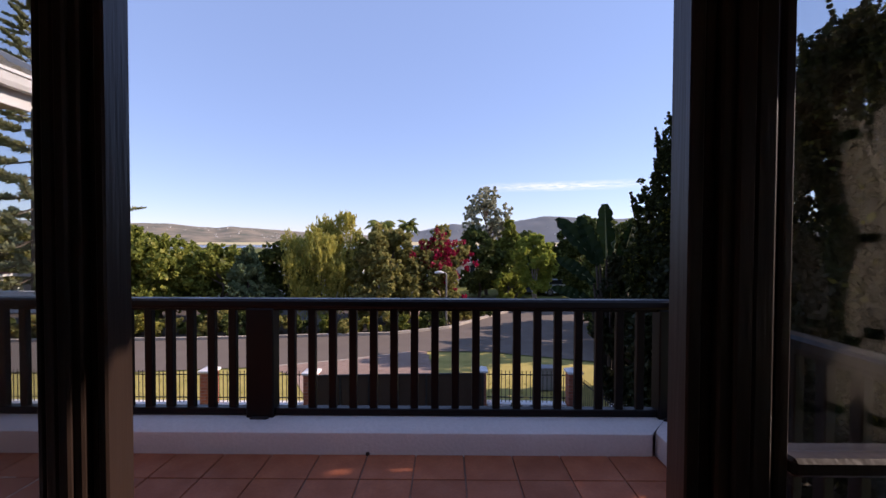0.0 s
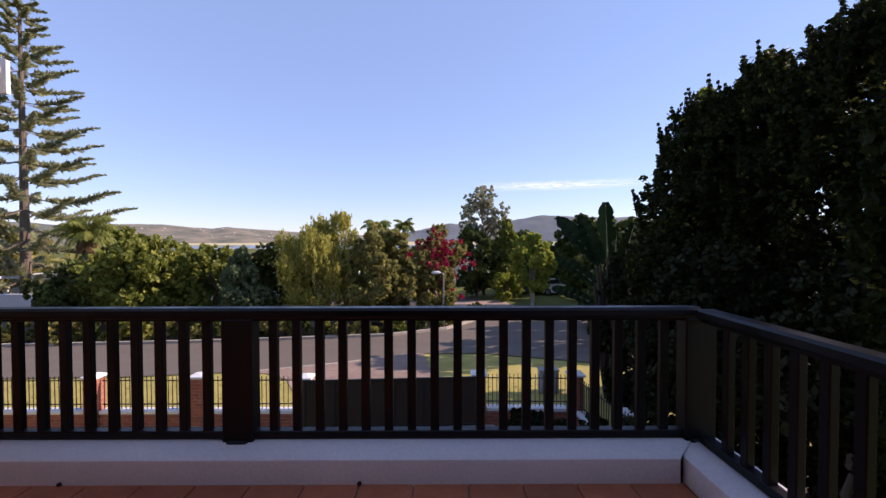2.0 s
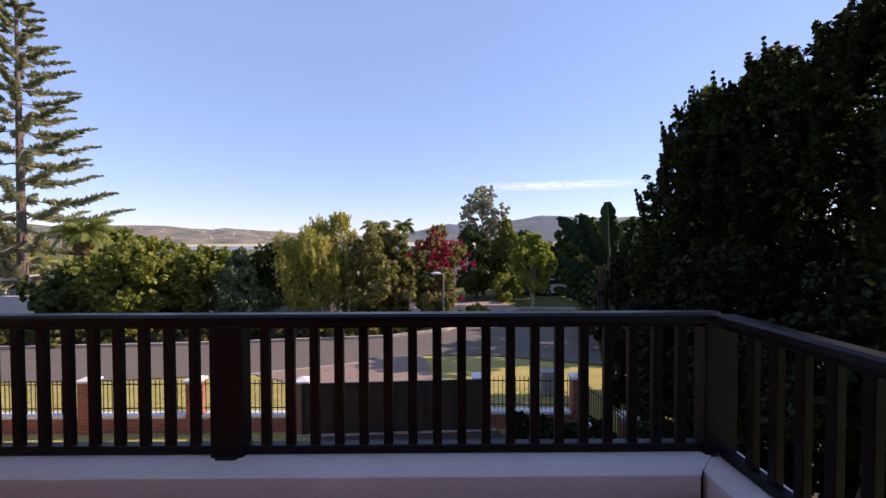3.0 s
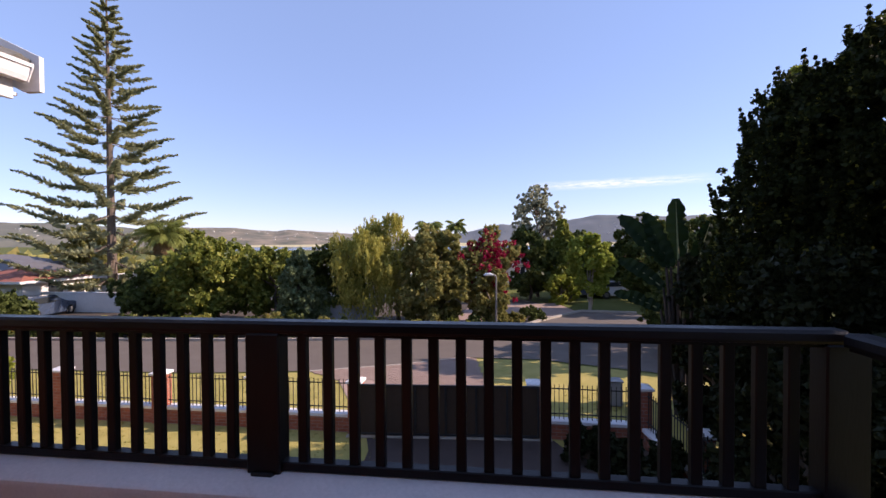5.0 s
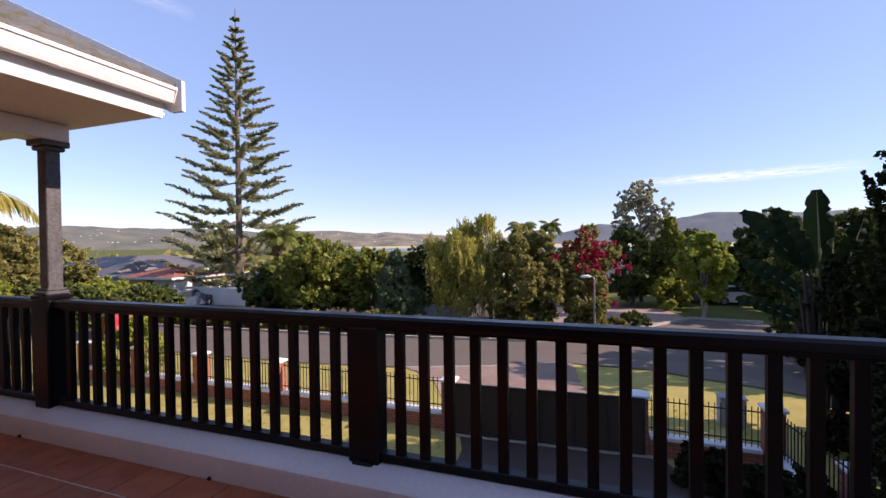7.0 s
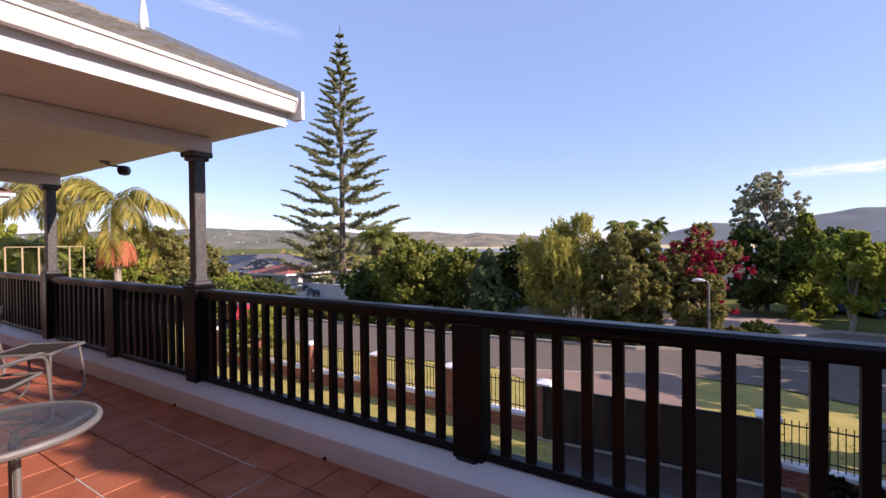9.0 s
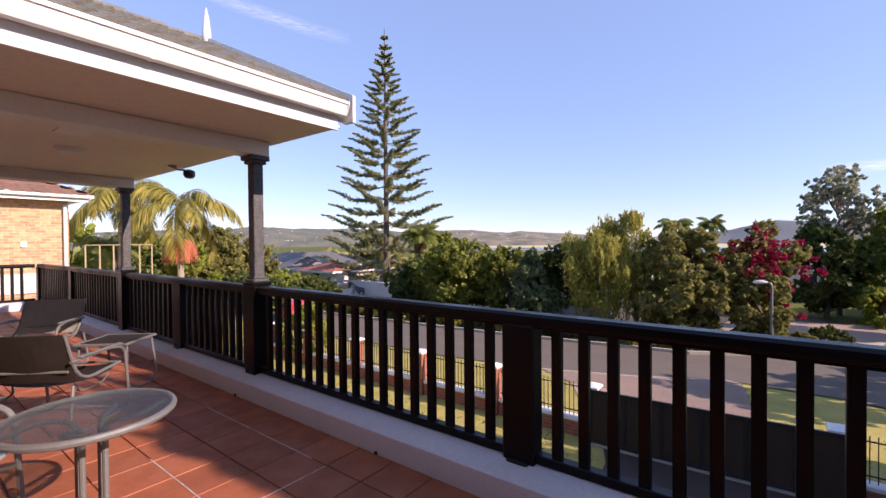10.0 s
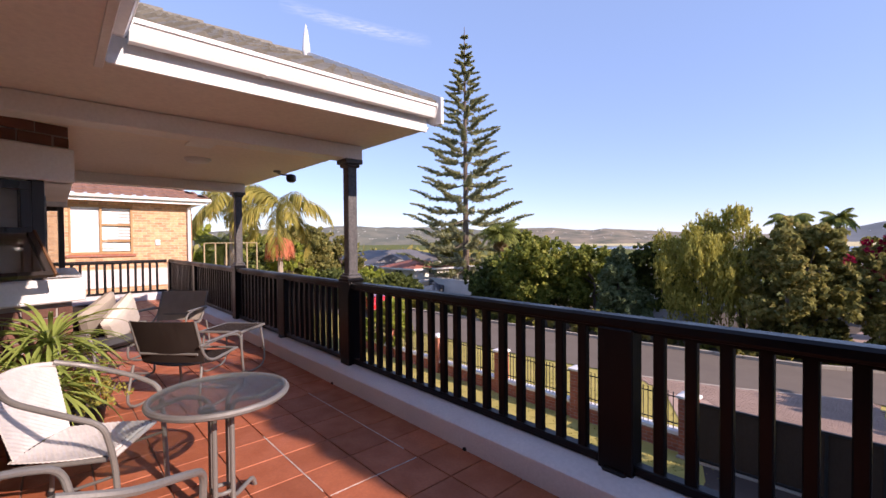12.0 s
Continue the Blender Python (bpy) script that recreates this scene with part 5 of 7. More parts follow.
palm("distant_palm", (-3.15, 33.76, GROUND), 6.02, 24, 1.2, L_PALM_GREEN, "small tufted palm crown above the street trees", seed=7, leaflet=0.3, bark=M_BARK, droop=1.1)
palm("garden_palm", (-26.56, 4.92, GROUND), 4.67, 20, 1.89, L_PALM_GREEN, "dark tufted palm behind the timber fence", seed=8, leaflet=0.4, bark=M_BARK)

tree("street_tree", (-16.87, 21.93), 0.9, 4.62, 3.01, L_MID, "broad dense green tree across the street", blobs=60, clumps=34, per=16, size=0.07, seed=21, trunk_r=0.16)
tree("street_tree", (-20.45, 21.93), 0.6, 3.3, 2.3, L_DARK, "dark rounded tree under the shaggy palm", blobs=40, clumps=30, per=16, size=0.07, seed=22)
tree("juniper", (-10.83, 20.55), 0.51, 4.24, 1.77, L_BLUE, "grey-green upright juniper across the street", shape="cone", blobs=60, clumps=30, per=16, size=0.05, seed=23)
tree("street_tree", (-13.17, 22.22), 0.81, 4.33, 1.81, L_MID, "dense green tree beside the juniper", blobs=36, clumps=26, per=16, size=0.065, seed=37)
tree("willow", (-7.21, 21.95), 1.42, 6.17, 2.23, L_WILLOW, "yellow-green drooping willow across the street", blobs=46, clumps=34, per=18, size=0.042, seed=24, droop=0.16)
tree("willow", (-5.64, 22.55), 1.42, 6.38, 1.52, L_WILLOW, "slimmer yellow-green drooping willow across the street", blobs=26, clumps=24, per=14, size=0.042, seed=124, droop=0.14)
tree("street_tree", (-9.16, 22.24), 0.81, 4.65, 1.92, L_DARK, "dark green tree in the willow's shade", blobs=40, clumps=30, per=16, size=0.055, seed=25)
tree("street_tree", (-3.38, 21.87), 0.61, 5.17, 2.13, L_OLIVE, "olive green broadleaf tree with a full crown", blobs=60, clumps=34, per=16, size=0.06, seed=26)
tree("bougainvillea", (-0.44, 23.78), 1.22, 5.37, 1.92, L_OLIVE, "green bougainvillea scrambling beside the street lamp", blobs=40, clumps=26, per=16, size=0.055, seed=27, category="shrub")
bv = thing("bougainvillea_spray", (-0.24, 23.49, GROUND), "crimson bougainvillea flower sprays beside the street lamp", "shrub")
nb = np.random.default_rng(8)
cc = np.array([(nb.normal() * 0.75 + 0.35, nb.normal() * 0.5 - 0.9, 3.5 + nb.normal() * 0.8) for _ in range(110)])
part("bract", quads_mesh("bract", clump_quads(cc, np.full((110, 1), 0.2), 22, 0.055, nb), L_RED), L_RED, bv, kind="stuff")
tree("rounded_shrub", (-0.13, 21.9), 0.2, 3.15, 1.37, L_OLIVE, "clipped olive green bush behind the street lamp", blobs=40, clumps=26, per=16, size=0.04, seed=28, category="shrub")
tree("gum_tree", (3.76, 34.83), 4.9, 9.15, 2.45, L_GUM, "tall thin-crowned gum tree behind the court", blobs=60, clumps=10, per=12, size=0.07, seed=29, trunk_r=0.17, limbs=34, spread=0.13, fork=True)
tree("dark_tree", (3.1, 32.87), 0.6, 5.43, 1.91, L_DARK, "dark dense tree at the gum tree's foot", blobs=50, clumps=28, per=16, size=0.08, seed=30)
tree("dark_tree", (5.64, 32.91), 0.6, 6.13, 1.61, L_MID, "dense tree at the gum tree's foot", shape="column", blobs=46, clumps=28, per=16, size=0.08, seed=31)
tree("hedge_shrub", (5.27, 31.14), 0.1, 1.91, 1.41, L_BRIGHT, "bright green shrub at the court's edge", blobs=24, clumps=22, per=16, size=0.06, seed=38, category="shrub")
tree("street_tree", (6.77, 28.23), 1.51, 5.05, 1.46, L_BRIGHT, "small bright yellow-green tree with forked pale stems", blobs=44, clumps=20, per=12, size=0.08, seed=32, bark=M_BARK_PALE, fork=True, trunk_r=0.14)
tree("background_tree", (12.91, 35.97), 1.0, 6.31, 2.61, L_DARK, "dark spreading tree beyond the street's end", blobs=50, clumps=28, per=16, size=0.09, seed=33)
tree("background_tree", (8.91, 43.7), 0.6, 5.19, 2.6, L_DARK, "dark tree beyond the street's end", blobs=40, clumps=24, per=16, size=0.1, seed=34)
tree("background_tree", (12.74, 28.15), 0.3, 4.74, 2.52, L_DARK, "dark tree beside the street's end", blobs=50, clumps=26, per=16, size=0.08, seed=35)
tree("background_tree", (9.48, 36.87), 0.3, 3.91, 2.61, L_DARK, "dark hedge-like tree behind the parked cars", blobs=50, clumps=26, per=14, size=0.09, seed=137)
tree("background_tree", (12.3, 31.57), 0.3, 3.42, 1.91, L_DARK, "dark tree beside the parked cars", blobs=40, clumps=24, per=14, size=0.08, seed=138)
tree("background_tree", (10.31, 20.7), 0.2, 3.85, 2.23, L_DARK, "dark shaded tree at the street's bend", blobs=50, clumps=28, per=16, size=0.06, seed=36)
tree("background_tree", (10.15, 18.02), 0.2, 5.08, 1.93, L_DARK, "dark shaded tree beside the verge", blobs=40, clumps=28, per=16, size=0.055, seed=236)
tree("background_tree", (8.41, 15.69), 0.2, 5.51, 1.94, L_DARK, "dark shaded tree beside the verge", blobs=50, clumps=28, per=16, size=0.055, seed=136)
tree("street_tree", (-39.79, 35.7), 0.59, 6.11, 3.15, L_OLIVE, "spreading olive green tree behind the pine", blobs=40, clumps=24, per=16, size=0.1, seed=39)
tree("street_tree", (-25.36, 30.64), 0.59, 5.15, 2.58, L_MID, "green tree behind the shaggy palm", blobs=40, clumps=24, per=16, size=0.1, seed=40)
tree("hedge_shrub", (-27.68, 17.47), 0.1, 1.83, 2.29, L_DARK, "dark rounded hedge shrub across the street", blobs=60, clumps=28, per=16, size=0.06, seed=41, category="shrub")
tree("hedge_shrub", (-32.6, 18.66), 0.1, 1.92, 2.57, L_BRIGHT, "bright green hedge shrub across the street", blobs=50, clumps=28, per=16, size=0.07, seed=42, category="shrub")
tree("street_tree", (-29.81, 14.19), 0.2, 2.22, 2.58, L_DARK, "dark low tree behind the veranda column", blobs=50, clumps=28, per=16, size=0.07, seed=43)
tree("street_tree", (-35.47, 13.86), 0.59, 5.8, 3.15, L_OLIVE, "olive brown tree behind the veranda column", blobs=50, clumps=28, per=16, size=0.08, seed=44)
tree("street_tree", (-38.69, 19.08), 0.59, 5.1, 2.35, L_OLIVE, "olive green tree beside the slate roofed house", blobs=40, clumps=26, per=16, size=0.08, seed=144)
tree("street_tree", (-36.9, 10.61), 0.59, 4.91, 2.75, L_MID, "green tree behind the queen palm", blobs=40, clumps=26, per=16, size=0.09, seed=45)
tree("garden_shrub", (-22.3, 6.88), 0.1, 4.6, 1.6, L_BRIGHT, "bright green shrub under the queen palm", blobs=30, clumps=24, per=16, size=0.045, seed=47, category="shrub")
tree("garden_shrub", (-29.43, 3.53), 0.1, 5.93, 2.17, L_BRIGHT, "bright green tree beyond the timber fence", blobs=34, clumps=24, per=16, size=0.065, seed=48)
tree("garden_shrub", (-32.23, 7.84), 0.1, 5.33, 2.37, L_DARK, "dark green tree beyond the queen palm", blobs=34, clumps=24, per=16, size=0.07, seed=49)
tree("lawn_shrub", (-15.47, 8.53), 0.1, 2.12, 1.11, L_BRIGHT, "light green leafy shrub at the lawn's edge", blobs=24, clumps=22, per=14, size=0.045, seed=50, category="shrub")

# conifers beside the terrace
CON = "conifer beside the terrace, coloured dark as backlit with sunlit yellow leaves"
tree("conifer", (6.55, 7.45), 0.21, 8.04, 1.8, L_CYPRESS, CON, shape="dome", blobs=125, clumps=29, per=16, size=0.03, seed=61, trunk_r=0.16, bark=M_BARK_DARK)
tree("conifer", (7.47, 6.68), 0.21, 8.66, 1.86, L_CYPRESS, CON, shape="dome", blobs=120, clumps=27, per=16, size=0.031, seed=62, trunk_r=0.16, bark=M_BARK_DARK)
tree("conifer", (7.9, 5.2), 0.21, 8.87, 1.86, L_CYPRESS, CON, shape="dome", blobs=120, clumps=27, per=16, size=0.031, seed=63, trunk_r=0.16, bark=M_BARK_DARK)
# the next two conifers stand out of view, added to shade the floor
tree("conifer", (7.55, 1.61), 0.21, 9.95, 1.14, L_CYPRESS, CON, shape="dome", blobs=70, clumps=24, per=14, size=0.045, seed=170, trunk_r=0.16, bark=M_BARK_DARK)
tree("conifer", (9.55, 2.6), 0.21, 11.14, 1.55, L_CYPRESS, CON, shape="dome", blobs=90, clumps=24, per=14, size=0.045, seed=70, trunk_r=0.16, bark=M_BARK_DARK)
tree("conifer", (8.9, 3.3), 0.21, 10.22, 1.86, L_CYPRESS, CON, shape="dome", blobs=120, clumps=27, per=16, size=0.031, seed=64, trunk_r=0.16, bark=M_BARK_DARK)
tree("shade_shrub", (5.0, 4.98), 0.1, 4.36, 1.56, L_SHADE, "shrub under the conifers, leaves darkened for shade", blobs=70, clumps=34, per=18, size=0.028, seed=65, category="shrub")
tree("shade_shrub", (5.43, 2.66), 0.1, 4.15, 1.55, L_SHADE, "shrub beside the terrace rail, leaves darkened for shade", blobs=70, clumps=30, per=16, size=0.028, seed=165, category="shrub")
# conifer at the edge of view, added to keep sun off floor and rail
tree("conifer", (6.1, 1.5), 0.1, 9.0, 1.3, L_CYPRESS, "unseen conifer added to shade the floor at the terrace's open end", shape="dome", blobs=90, clumps=26, per=14, size=0.04, seed=69, trunk_r=0.14, bark=M_BARK_DARK)
tree("shade_shrub", (3.08, 6.3), 0.0, 0.85, 0.85, L_SHADE, "low shrub inside the corner fence, leaves darkened for shade", blobs=26, clumps=24, per=14, size=0.04, seed=66, category="shrub")
tree("shade_shrub", (2.2, 7.45), 0.0, 0.6, 0.6, L_SHADE, "low shrub before the street wall, leaves darkened for shade", blobs=20, clumps=24, per=14, size=0.04, seed=67, category="shrub")
tree("shade_shrub", (5.8, 9.42), 0.1, 4.43, 1.1, L_SHADE, "shrub before the broad-leaved plant, leaves darkened for shade", blobs=60, clumps=30, per=16, size=0.035, seed=168, category="shrub")
tree("shade_shrub", (6.21, 10.04), 0.1, 4.11, 1.34, L_SHADE, "shrub behind the broad-leaved plant, leaves darkened for shade", blobs=44, clumps=28, per=16, size=0.045, seed=68, category="shrub")

# added crown in bright leaves stands in for sun on a conifer's tip
tree("sunlit_conifer_tip", (7.13, 8.46), 4.73, 8.74, 0.98, L_BRIGHT, "bright-leaved treetop added as the conifers' sunlit yellow-green tip", shape="cone", blobs=50, clumps=20, per=12, size=0.05, seed=71, bark=M_BARK_DARK)

# broad-leaved giant strelitzia
st = thing("giant_strelitzia", (5.29, 10.1, GROUND), "tall banana-like plant, torn broad leaves darkened as backlit", "plant")
rs_ = random.Random(7)
# lean azimuth, stem height, blade length, half width, tilt
for a, h, L, w, tilt in ((158, 4.15, 2.1, 0.28, 36), (150, 4.1, 1.8, 0.26, 22), (120, 4.3, 1.75, 0.28, 3), (150, 3.5, 1.6, 0.22, 48), (340, 3.9, 1.6, 0.22, 14), (160, 2.9, 1.4, 0.2, 60), (330, 3.3, 1.5, 0.2, 38), (60, 3.7, 1.6, 0.22, 22), (250, 2.8, 1.3, 0.18, 45), (345, 2.3, 1.2, 0.17, 60)):
    ar, tl = radians(a), radians(tilt)
    dv = Vector((math.cos(ar) * math.sin(tl), math.sin(ar) * math.sin(tl), math.cos(tl)))
    base = Vector((math.cos(ar) * 0.12, math.sin(ar) * 0.12, 0))
    top = base + Vector((0, 0, h)) + Vector((dv.x, dv.y, 0)) * 0.5
    part("stem", Shape().tube([base, base.lerp(top, 0.5) + Vector((0, 0, 0.1)), top], [0.08, 0.06, 0.03], 7), M_BARK_DARK, st, smooth=True)
    flat = Vector((-math.sin(ar), math.cos(ar), 0))
    up = flat.cross(dv).normalized()
    sd = (up * 0.88 + flat * 0.45).normalized() if tilt > 8 else Vector((0.93, -0.37, 0))
    sd = (sd - dv * sd.dot(dv)).normalized()
    nrm = dv.cross(sd).normalized()
    rows_ = []
    tear = [rs_.uniform(0.55, 1.0) if rs_.random() < 0.25 else 1.0 for _ in range(44)]
    for k_, q in enumerate(np.linspace(0, 1, 22)):
        wq = w * (math.sin(math.pi * min(1.0, 0.06 + q * 0.88)) ** 0.45) * (1 if q < 0.94 else 0.75)
        mid = top + dv * L * q - Vector((0, 0, 0.22 * L * q * q * math.sin(tl)))
        rows_.append([mid + sd * wq * e * (tear[k_ * 2 + (e > 0)] if abs(e) == 1 else 1) + nrm * (0.28 * wq * abs(e) + 0.02 * math.sin(q * 40 + e)) for e in (-1, -0.55, -0.05, 0.05, 0.55, 1)])
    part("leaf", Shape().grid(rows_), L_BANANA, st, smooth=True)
    part("midrib", Shape().tube([top + dv * L * q - Vector((0, 0, 0.22 * L * q * q * math.sin(tl))) - nrm * 0.02 for q in np.linspace(0, 0.97, 8)], [0.03 * (1.05 - q) for q in np.linspace(0, 0.97, 8)], 6), L_RIB, st, "pale yellow-green leaf midrib", smooth=True)

# low planting along the far kerb
npl = 26
rk = random.Random(12)
for i in range(npl):
    f = i / (npl - 1)
    fx = -24.36 + 26.85 * f
    fy = float(np.interp(fx, [-24.36, -15.06, -7.6, -2.59, 0.39, 2.9], [16.9, 17.52, 18.33, 19.06, 20.71, 24.15])) + rk.uniform(0.1, 0.8)
    leaf = rk.choice([L_OLIVE, L_MID, L_DARK, L_DARK, L_OLIVE, L_WILLOW])
    tree("kerb_shrub", (fx, fy), 0.0, rk.uniform(0.5, 1.1), rk.uniform(0.5, 0.95), leaf, {L_OLIVE: "low olive green shrub by the far kerb", L_MID: "low green shrub by the far kerb", L_DARK: "low dark shrub by the far kerb", L_WILLOW: "low yellow-orange shrub by the far kerb"}[leaf], blobs=14, clumps=18, per=10, size=0.05, seed=100 + i, trunk_r=0.03, limbs=3, category="shrub")

# ---- street wall, piers, fence and gate ----


def brick_pier(x, y, top, label):
    t = thing("brick_pier", (x, y, GROUND), label, "pier", "boundary piers")
    h = top - GROUND
    part("shaft", Shape().box(-0.17, 0.17, -0.17, 0.17, -0.1, h - 0.12, 0.006), M_BRICKPIER, t)
    s = Shape().box(-0.21, 0.21, -0.21, 0.21, h - 0.12, h - 0.06, 0.008)
    s.v += [(a * 0.2, b * 0.2, h - 0.06) for a, b in ((-1, -1), (1, -1), (1, 1), (-1, 1))] + [(a * 0.05, b * 0.05, h) for a, b in ((-1, -1), (1, -1), (1, 1), (-1, 1))]
    n = len(s.v) - 8
    s.f += [(n + i, n + (i + 1) % 4, n + 4 + (i + 1) % 4, n + 4 + i) for i in range(4)] + [tuple(n + 4 + i for i in range(4))]
    part("cap", s, M_WHITE, t, "white painted cap")


PLAB = "red brick pier with a white cap in the street wall"
WY = 8.24
picket_me = Shape().box(-0.008, 0.008, -0.008, 0.008, 0, 0.86).mesh("picket", M_IRON)


def fence_wall(p, q, cap_z, posts_top, piers):
    p, q = Vector((*p, 0)), Vector((*q, 0))
    d = q - p
    L, ang = d.length, math.degrees(math.atan2(d.y, d.x))
    w = thing("street_wall", pose(p.x, p.y, 0, 0, 0, ang), "low red brick garden wall with white coping", "wall", kind="structure")
    part("wall", Shape().box(0, L, -0.1, 0.1, GROUND - 0.1, cap_z - 0.09), M_BRICKPIER, w)
    part("coping", Shape().box(0, L, -0.14, 0.14, cap_z - 0.09, cap_z, 0.012), M_WHITE, w)
    fe = thing("iron_fence", pose(p.x, p.y, cap_z, 0, 0, ang), "black iron picket fence on the low wall", "fence", "fence runs")
    part("rail", Shape().box(0, L, -0.01, 0.01, 0.12, 0.145).box(0, L, -0.01, 0.01, posts_top - cap_z - 0.14, posts_top - cap_z - 0.115), M_IRON, fe)
    n = int(L / 0.11)
    for i in range(n):
        part("picket", picket_me, M_IRON, fe, at=Matrix.Translation((0.055 + i * L / n, 0, 0.0)))
    for x in piers:
        a = p + d.normalized() * x
        brick_pier(a.x, a.y, posts_top + 0.06 + 0.02, PLAB)


for a, b in ((-17.5, -15.1), (-14.7, -12.2), (-11.8, -9.13), (-8.73, -6.4), (-6.0, -3.6)):
    fence_wall((a, WY), (b, WY), -2.93, -2.05, [])
for x in (-17.7, -14.9, -12.0, -8.93, -6.2):
    brick_pier(x, WY, -1.97, PLAB)
brick_pier(-3.4, 8.12, -1.97, PLAB)
brick_pier(1.1, 8.38, -1.97, PLAB)
fence_wall((1.3, 8.38), (3.43, 8.32), -2.93, -2.05, [])
brick_pier(3.63, 8.3, -1.97, PLAB)
fence_wall((3.68, 8.1), (4.1, 4.6), -2.95, -2.07, [])
brick_pier(4.28, 6.75, -2.35, "short red brick pier with a white cap in the side wall")

gate = thing("sliding_gate", pose(-3.38, 7.9, GROUND, 0, 0, 3.4), "long weathered grey timber sliding driveway gate", "gate")
GW, GH = 4.58, 1.33
part("frame", Shape().box(0, GW, -0.03, 0.03, GH - 0.05, GH, 0.004).box(0, GW, -0.03, 0.03, 0.06, 0.12, 0.004), M_IRON, gate)
for i in range(7):
    x = i * (GW - 0.05) / 6
    part("gate_post", Shape().box(x, x + 0.05, -0.035, 0.03, 0.12, GH - 0.05, 0.003), M_IRON, gate)
bm_ = Shape().box(0, 0.1312, -0.012, 0.012, 0.1, GH - 0.03, 0.0015).mesh("board", M_GATE)
nb_ = int(GW / 0.13)
for i in range(nb_):
    part("board", bm_, M_GATE, gate, at=Matrix.Translation((i * GW / nb_, 0.006, 0)))
part("track", Shape().box(-0.2, GW + 0.3, -0.06, 0.06, 0.0, 0.035), M_KERB, gate, "pale concrete track")
mb = thing("meter_box", (3.52, 10.68, GROUND), "grey utility box on the verge behind the fence", "utility box")
part("body", Shape().box(-0.3, 0.3, -0.18, 0.18, 0, 0.72, 0.03), M_GREYPLASTER, mb)
part("lid", Shape().box(-0.33, 0.33, -0.21, 0.21, 0.72, 0.76, 0.015), M_GREYPLASTER, mb)

lamp = thing("street_lamp", (0.22, 20.62, GROUND), "pale grey steel street lamp on the far kerb", "street lamp")
part("pole", Shape().tube([(0, 0, -0.1), (0, 0, 1.0), (0, 0, 2.86), (-0.02, 0, 2.97), (-0.1, -0.03, 3.03), (-0.2, -0.05, 3.04)], [0.07, 0.06, 0.045, 0.04, 0.035, 0.035], 10), M_STEEL, lamp, smooth=True)
part("head", Shape().tube([(-0.15, -0.04, 3.03), (-0.3, -0.07, 3.06), (-0.55, -0.1, 3.05), (-0.66, -0.11, 3.03)], [0.04, 0.085, 0.08, 0.03], 12), M_WHITE, lamp, smooth=True)

# ---- cars ----


def car(name, at, turn, paint, label, length=4.2):
    t = thing(name, pose(*at, 0, 0, turn), label, "car")
    L, W = length, 0.84
    prof = [(-L / 2, 0.35), (-L / 2 - 0.02, 0.7), (-L / 2 + 0.1, 0.92), (-L / 2 + 0.35, 1.4), (-L / 2 + 0.7, 1.47), (0.25, 1.45), (1.0, 0.98), (L / 2 - 0.25, 0.82), (L / 2, 0.6), (L / 2, 0.32), (L / 2 - 0.4, 0.22), (-L / 2 + 0.4, 0.22)]
    s = Shape()
    n = len(prof)
    levels = [(-W, 0.0), (-W * 1.0, 0), (W * 1.0, 0), (W, 0)]
    for y, _ in ((-W, 0), (W, 0)):
        s.v += [(x, y * (0.8 if z > 1.2 else 1.0), z) for x, z in prof]
    s.f = [(i, (i + 1) % n, n + (i + 1) % n, n + i) for i in range(n)] + [tuple(reversed(range(n))), tuple(range(n, 2 * n))]
    bm = bmesh.new()
    me = s.mesh("body", paint)
    bm.from_mesh(me)
    bmesh.ops.recalc_face_normals(bm, faces=bm.faces)
    bmesh.ops.bevel(bm, geom=list(bm.edges), offset=0.05, segments=2, affect="EDGES", clamp_overlap=True)
    body = part("body", Shape().take(bm), paint, t, smooth=True)
    part("rear_window", Shape().box(-0.012, 0.012, -0.6, 0.6, 0, 0.4, 0.01), M_DARKGLASS, t, at=pose(-L / 2 + 0.155, 0, 0.97, 0, 27, 0))
    part("windscreen", Shape().box(-0.012, 0.012, -0.62, 0.62, 0, 0.75, 0.01), M_DARKGLASS, t, at=pose(0.98, 0, 1.03, 0, -57, 0))
    for sy in (-1, 1):
        part("side_window", Shape().box(-1.3, 0.45, -0.01, 0.01, 0.0, 0.36, 0.01), M_DARKGLASS, t, at=pose(0, sy * 0.8, 1.0, sy * 14, 0, 0))
        part("tail_lamp", Shape().box(-0.03, 0.03, -0.11, 0.11, -0.12, 0.12, 0.02), M_REDLAMP, t, at=pose(-L / 2 + 0.03, sy * 0.68, 0.82))
        part("headlight", Shape().box(-0.03, 0.03, -0.14, 0.14, -0.07, 0.07, 0.02), M_WHITE, t, at=pose(L / 2 - 0.05, sy * 0.62, 0.66))
        for wx in (-1.3, 1.32):
            wheel = part("wheel", Shape().tube([(0, -0.09, 0), (0, 0.09, 0)], 0.31, 20), M_TYRE, t, at=pose(wx, sy * 0.78, 0.31), smooth=True)
            part("rim", Shape().tube([(0, -0.1, 0), (0, 0.1, 0)], 0.19, 14), M_STEEL, wheel)
    part("bumper", Shape().box(-L / 2 - 0.06, -L / 2 + 0.1, -0.8, 0.8, 0.35, 0.55, 0.03).box(L / 2 - 0.1, L / 2 + 0.05, -0.8, 0.8, 0.32, 0.5, 0.03), paint, t)
    part("number_plate", Shape().box(-L / 2 - 0.075, -L / 2 - 0.055, -0.26, 0.26, 0.4, 0.52, 0.004), M_WHITE, t)
    return t


car("parked_car", (-24.17, 13.75, GROUND), 158, M_CARRED, "red hatchback parked beyond the lawn hedge")
car("parked_car", (-44.44, 13.07, GROUND), 120, M_CARWHITE, "silver-white car parked behind the veranda column")
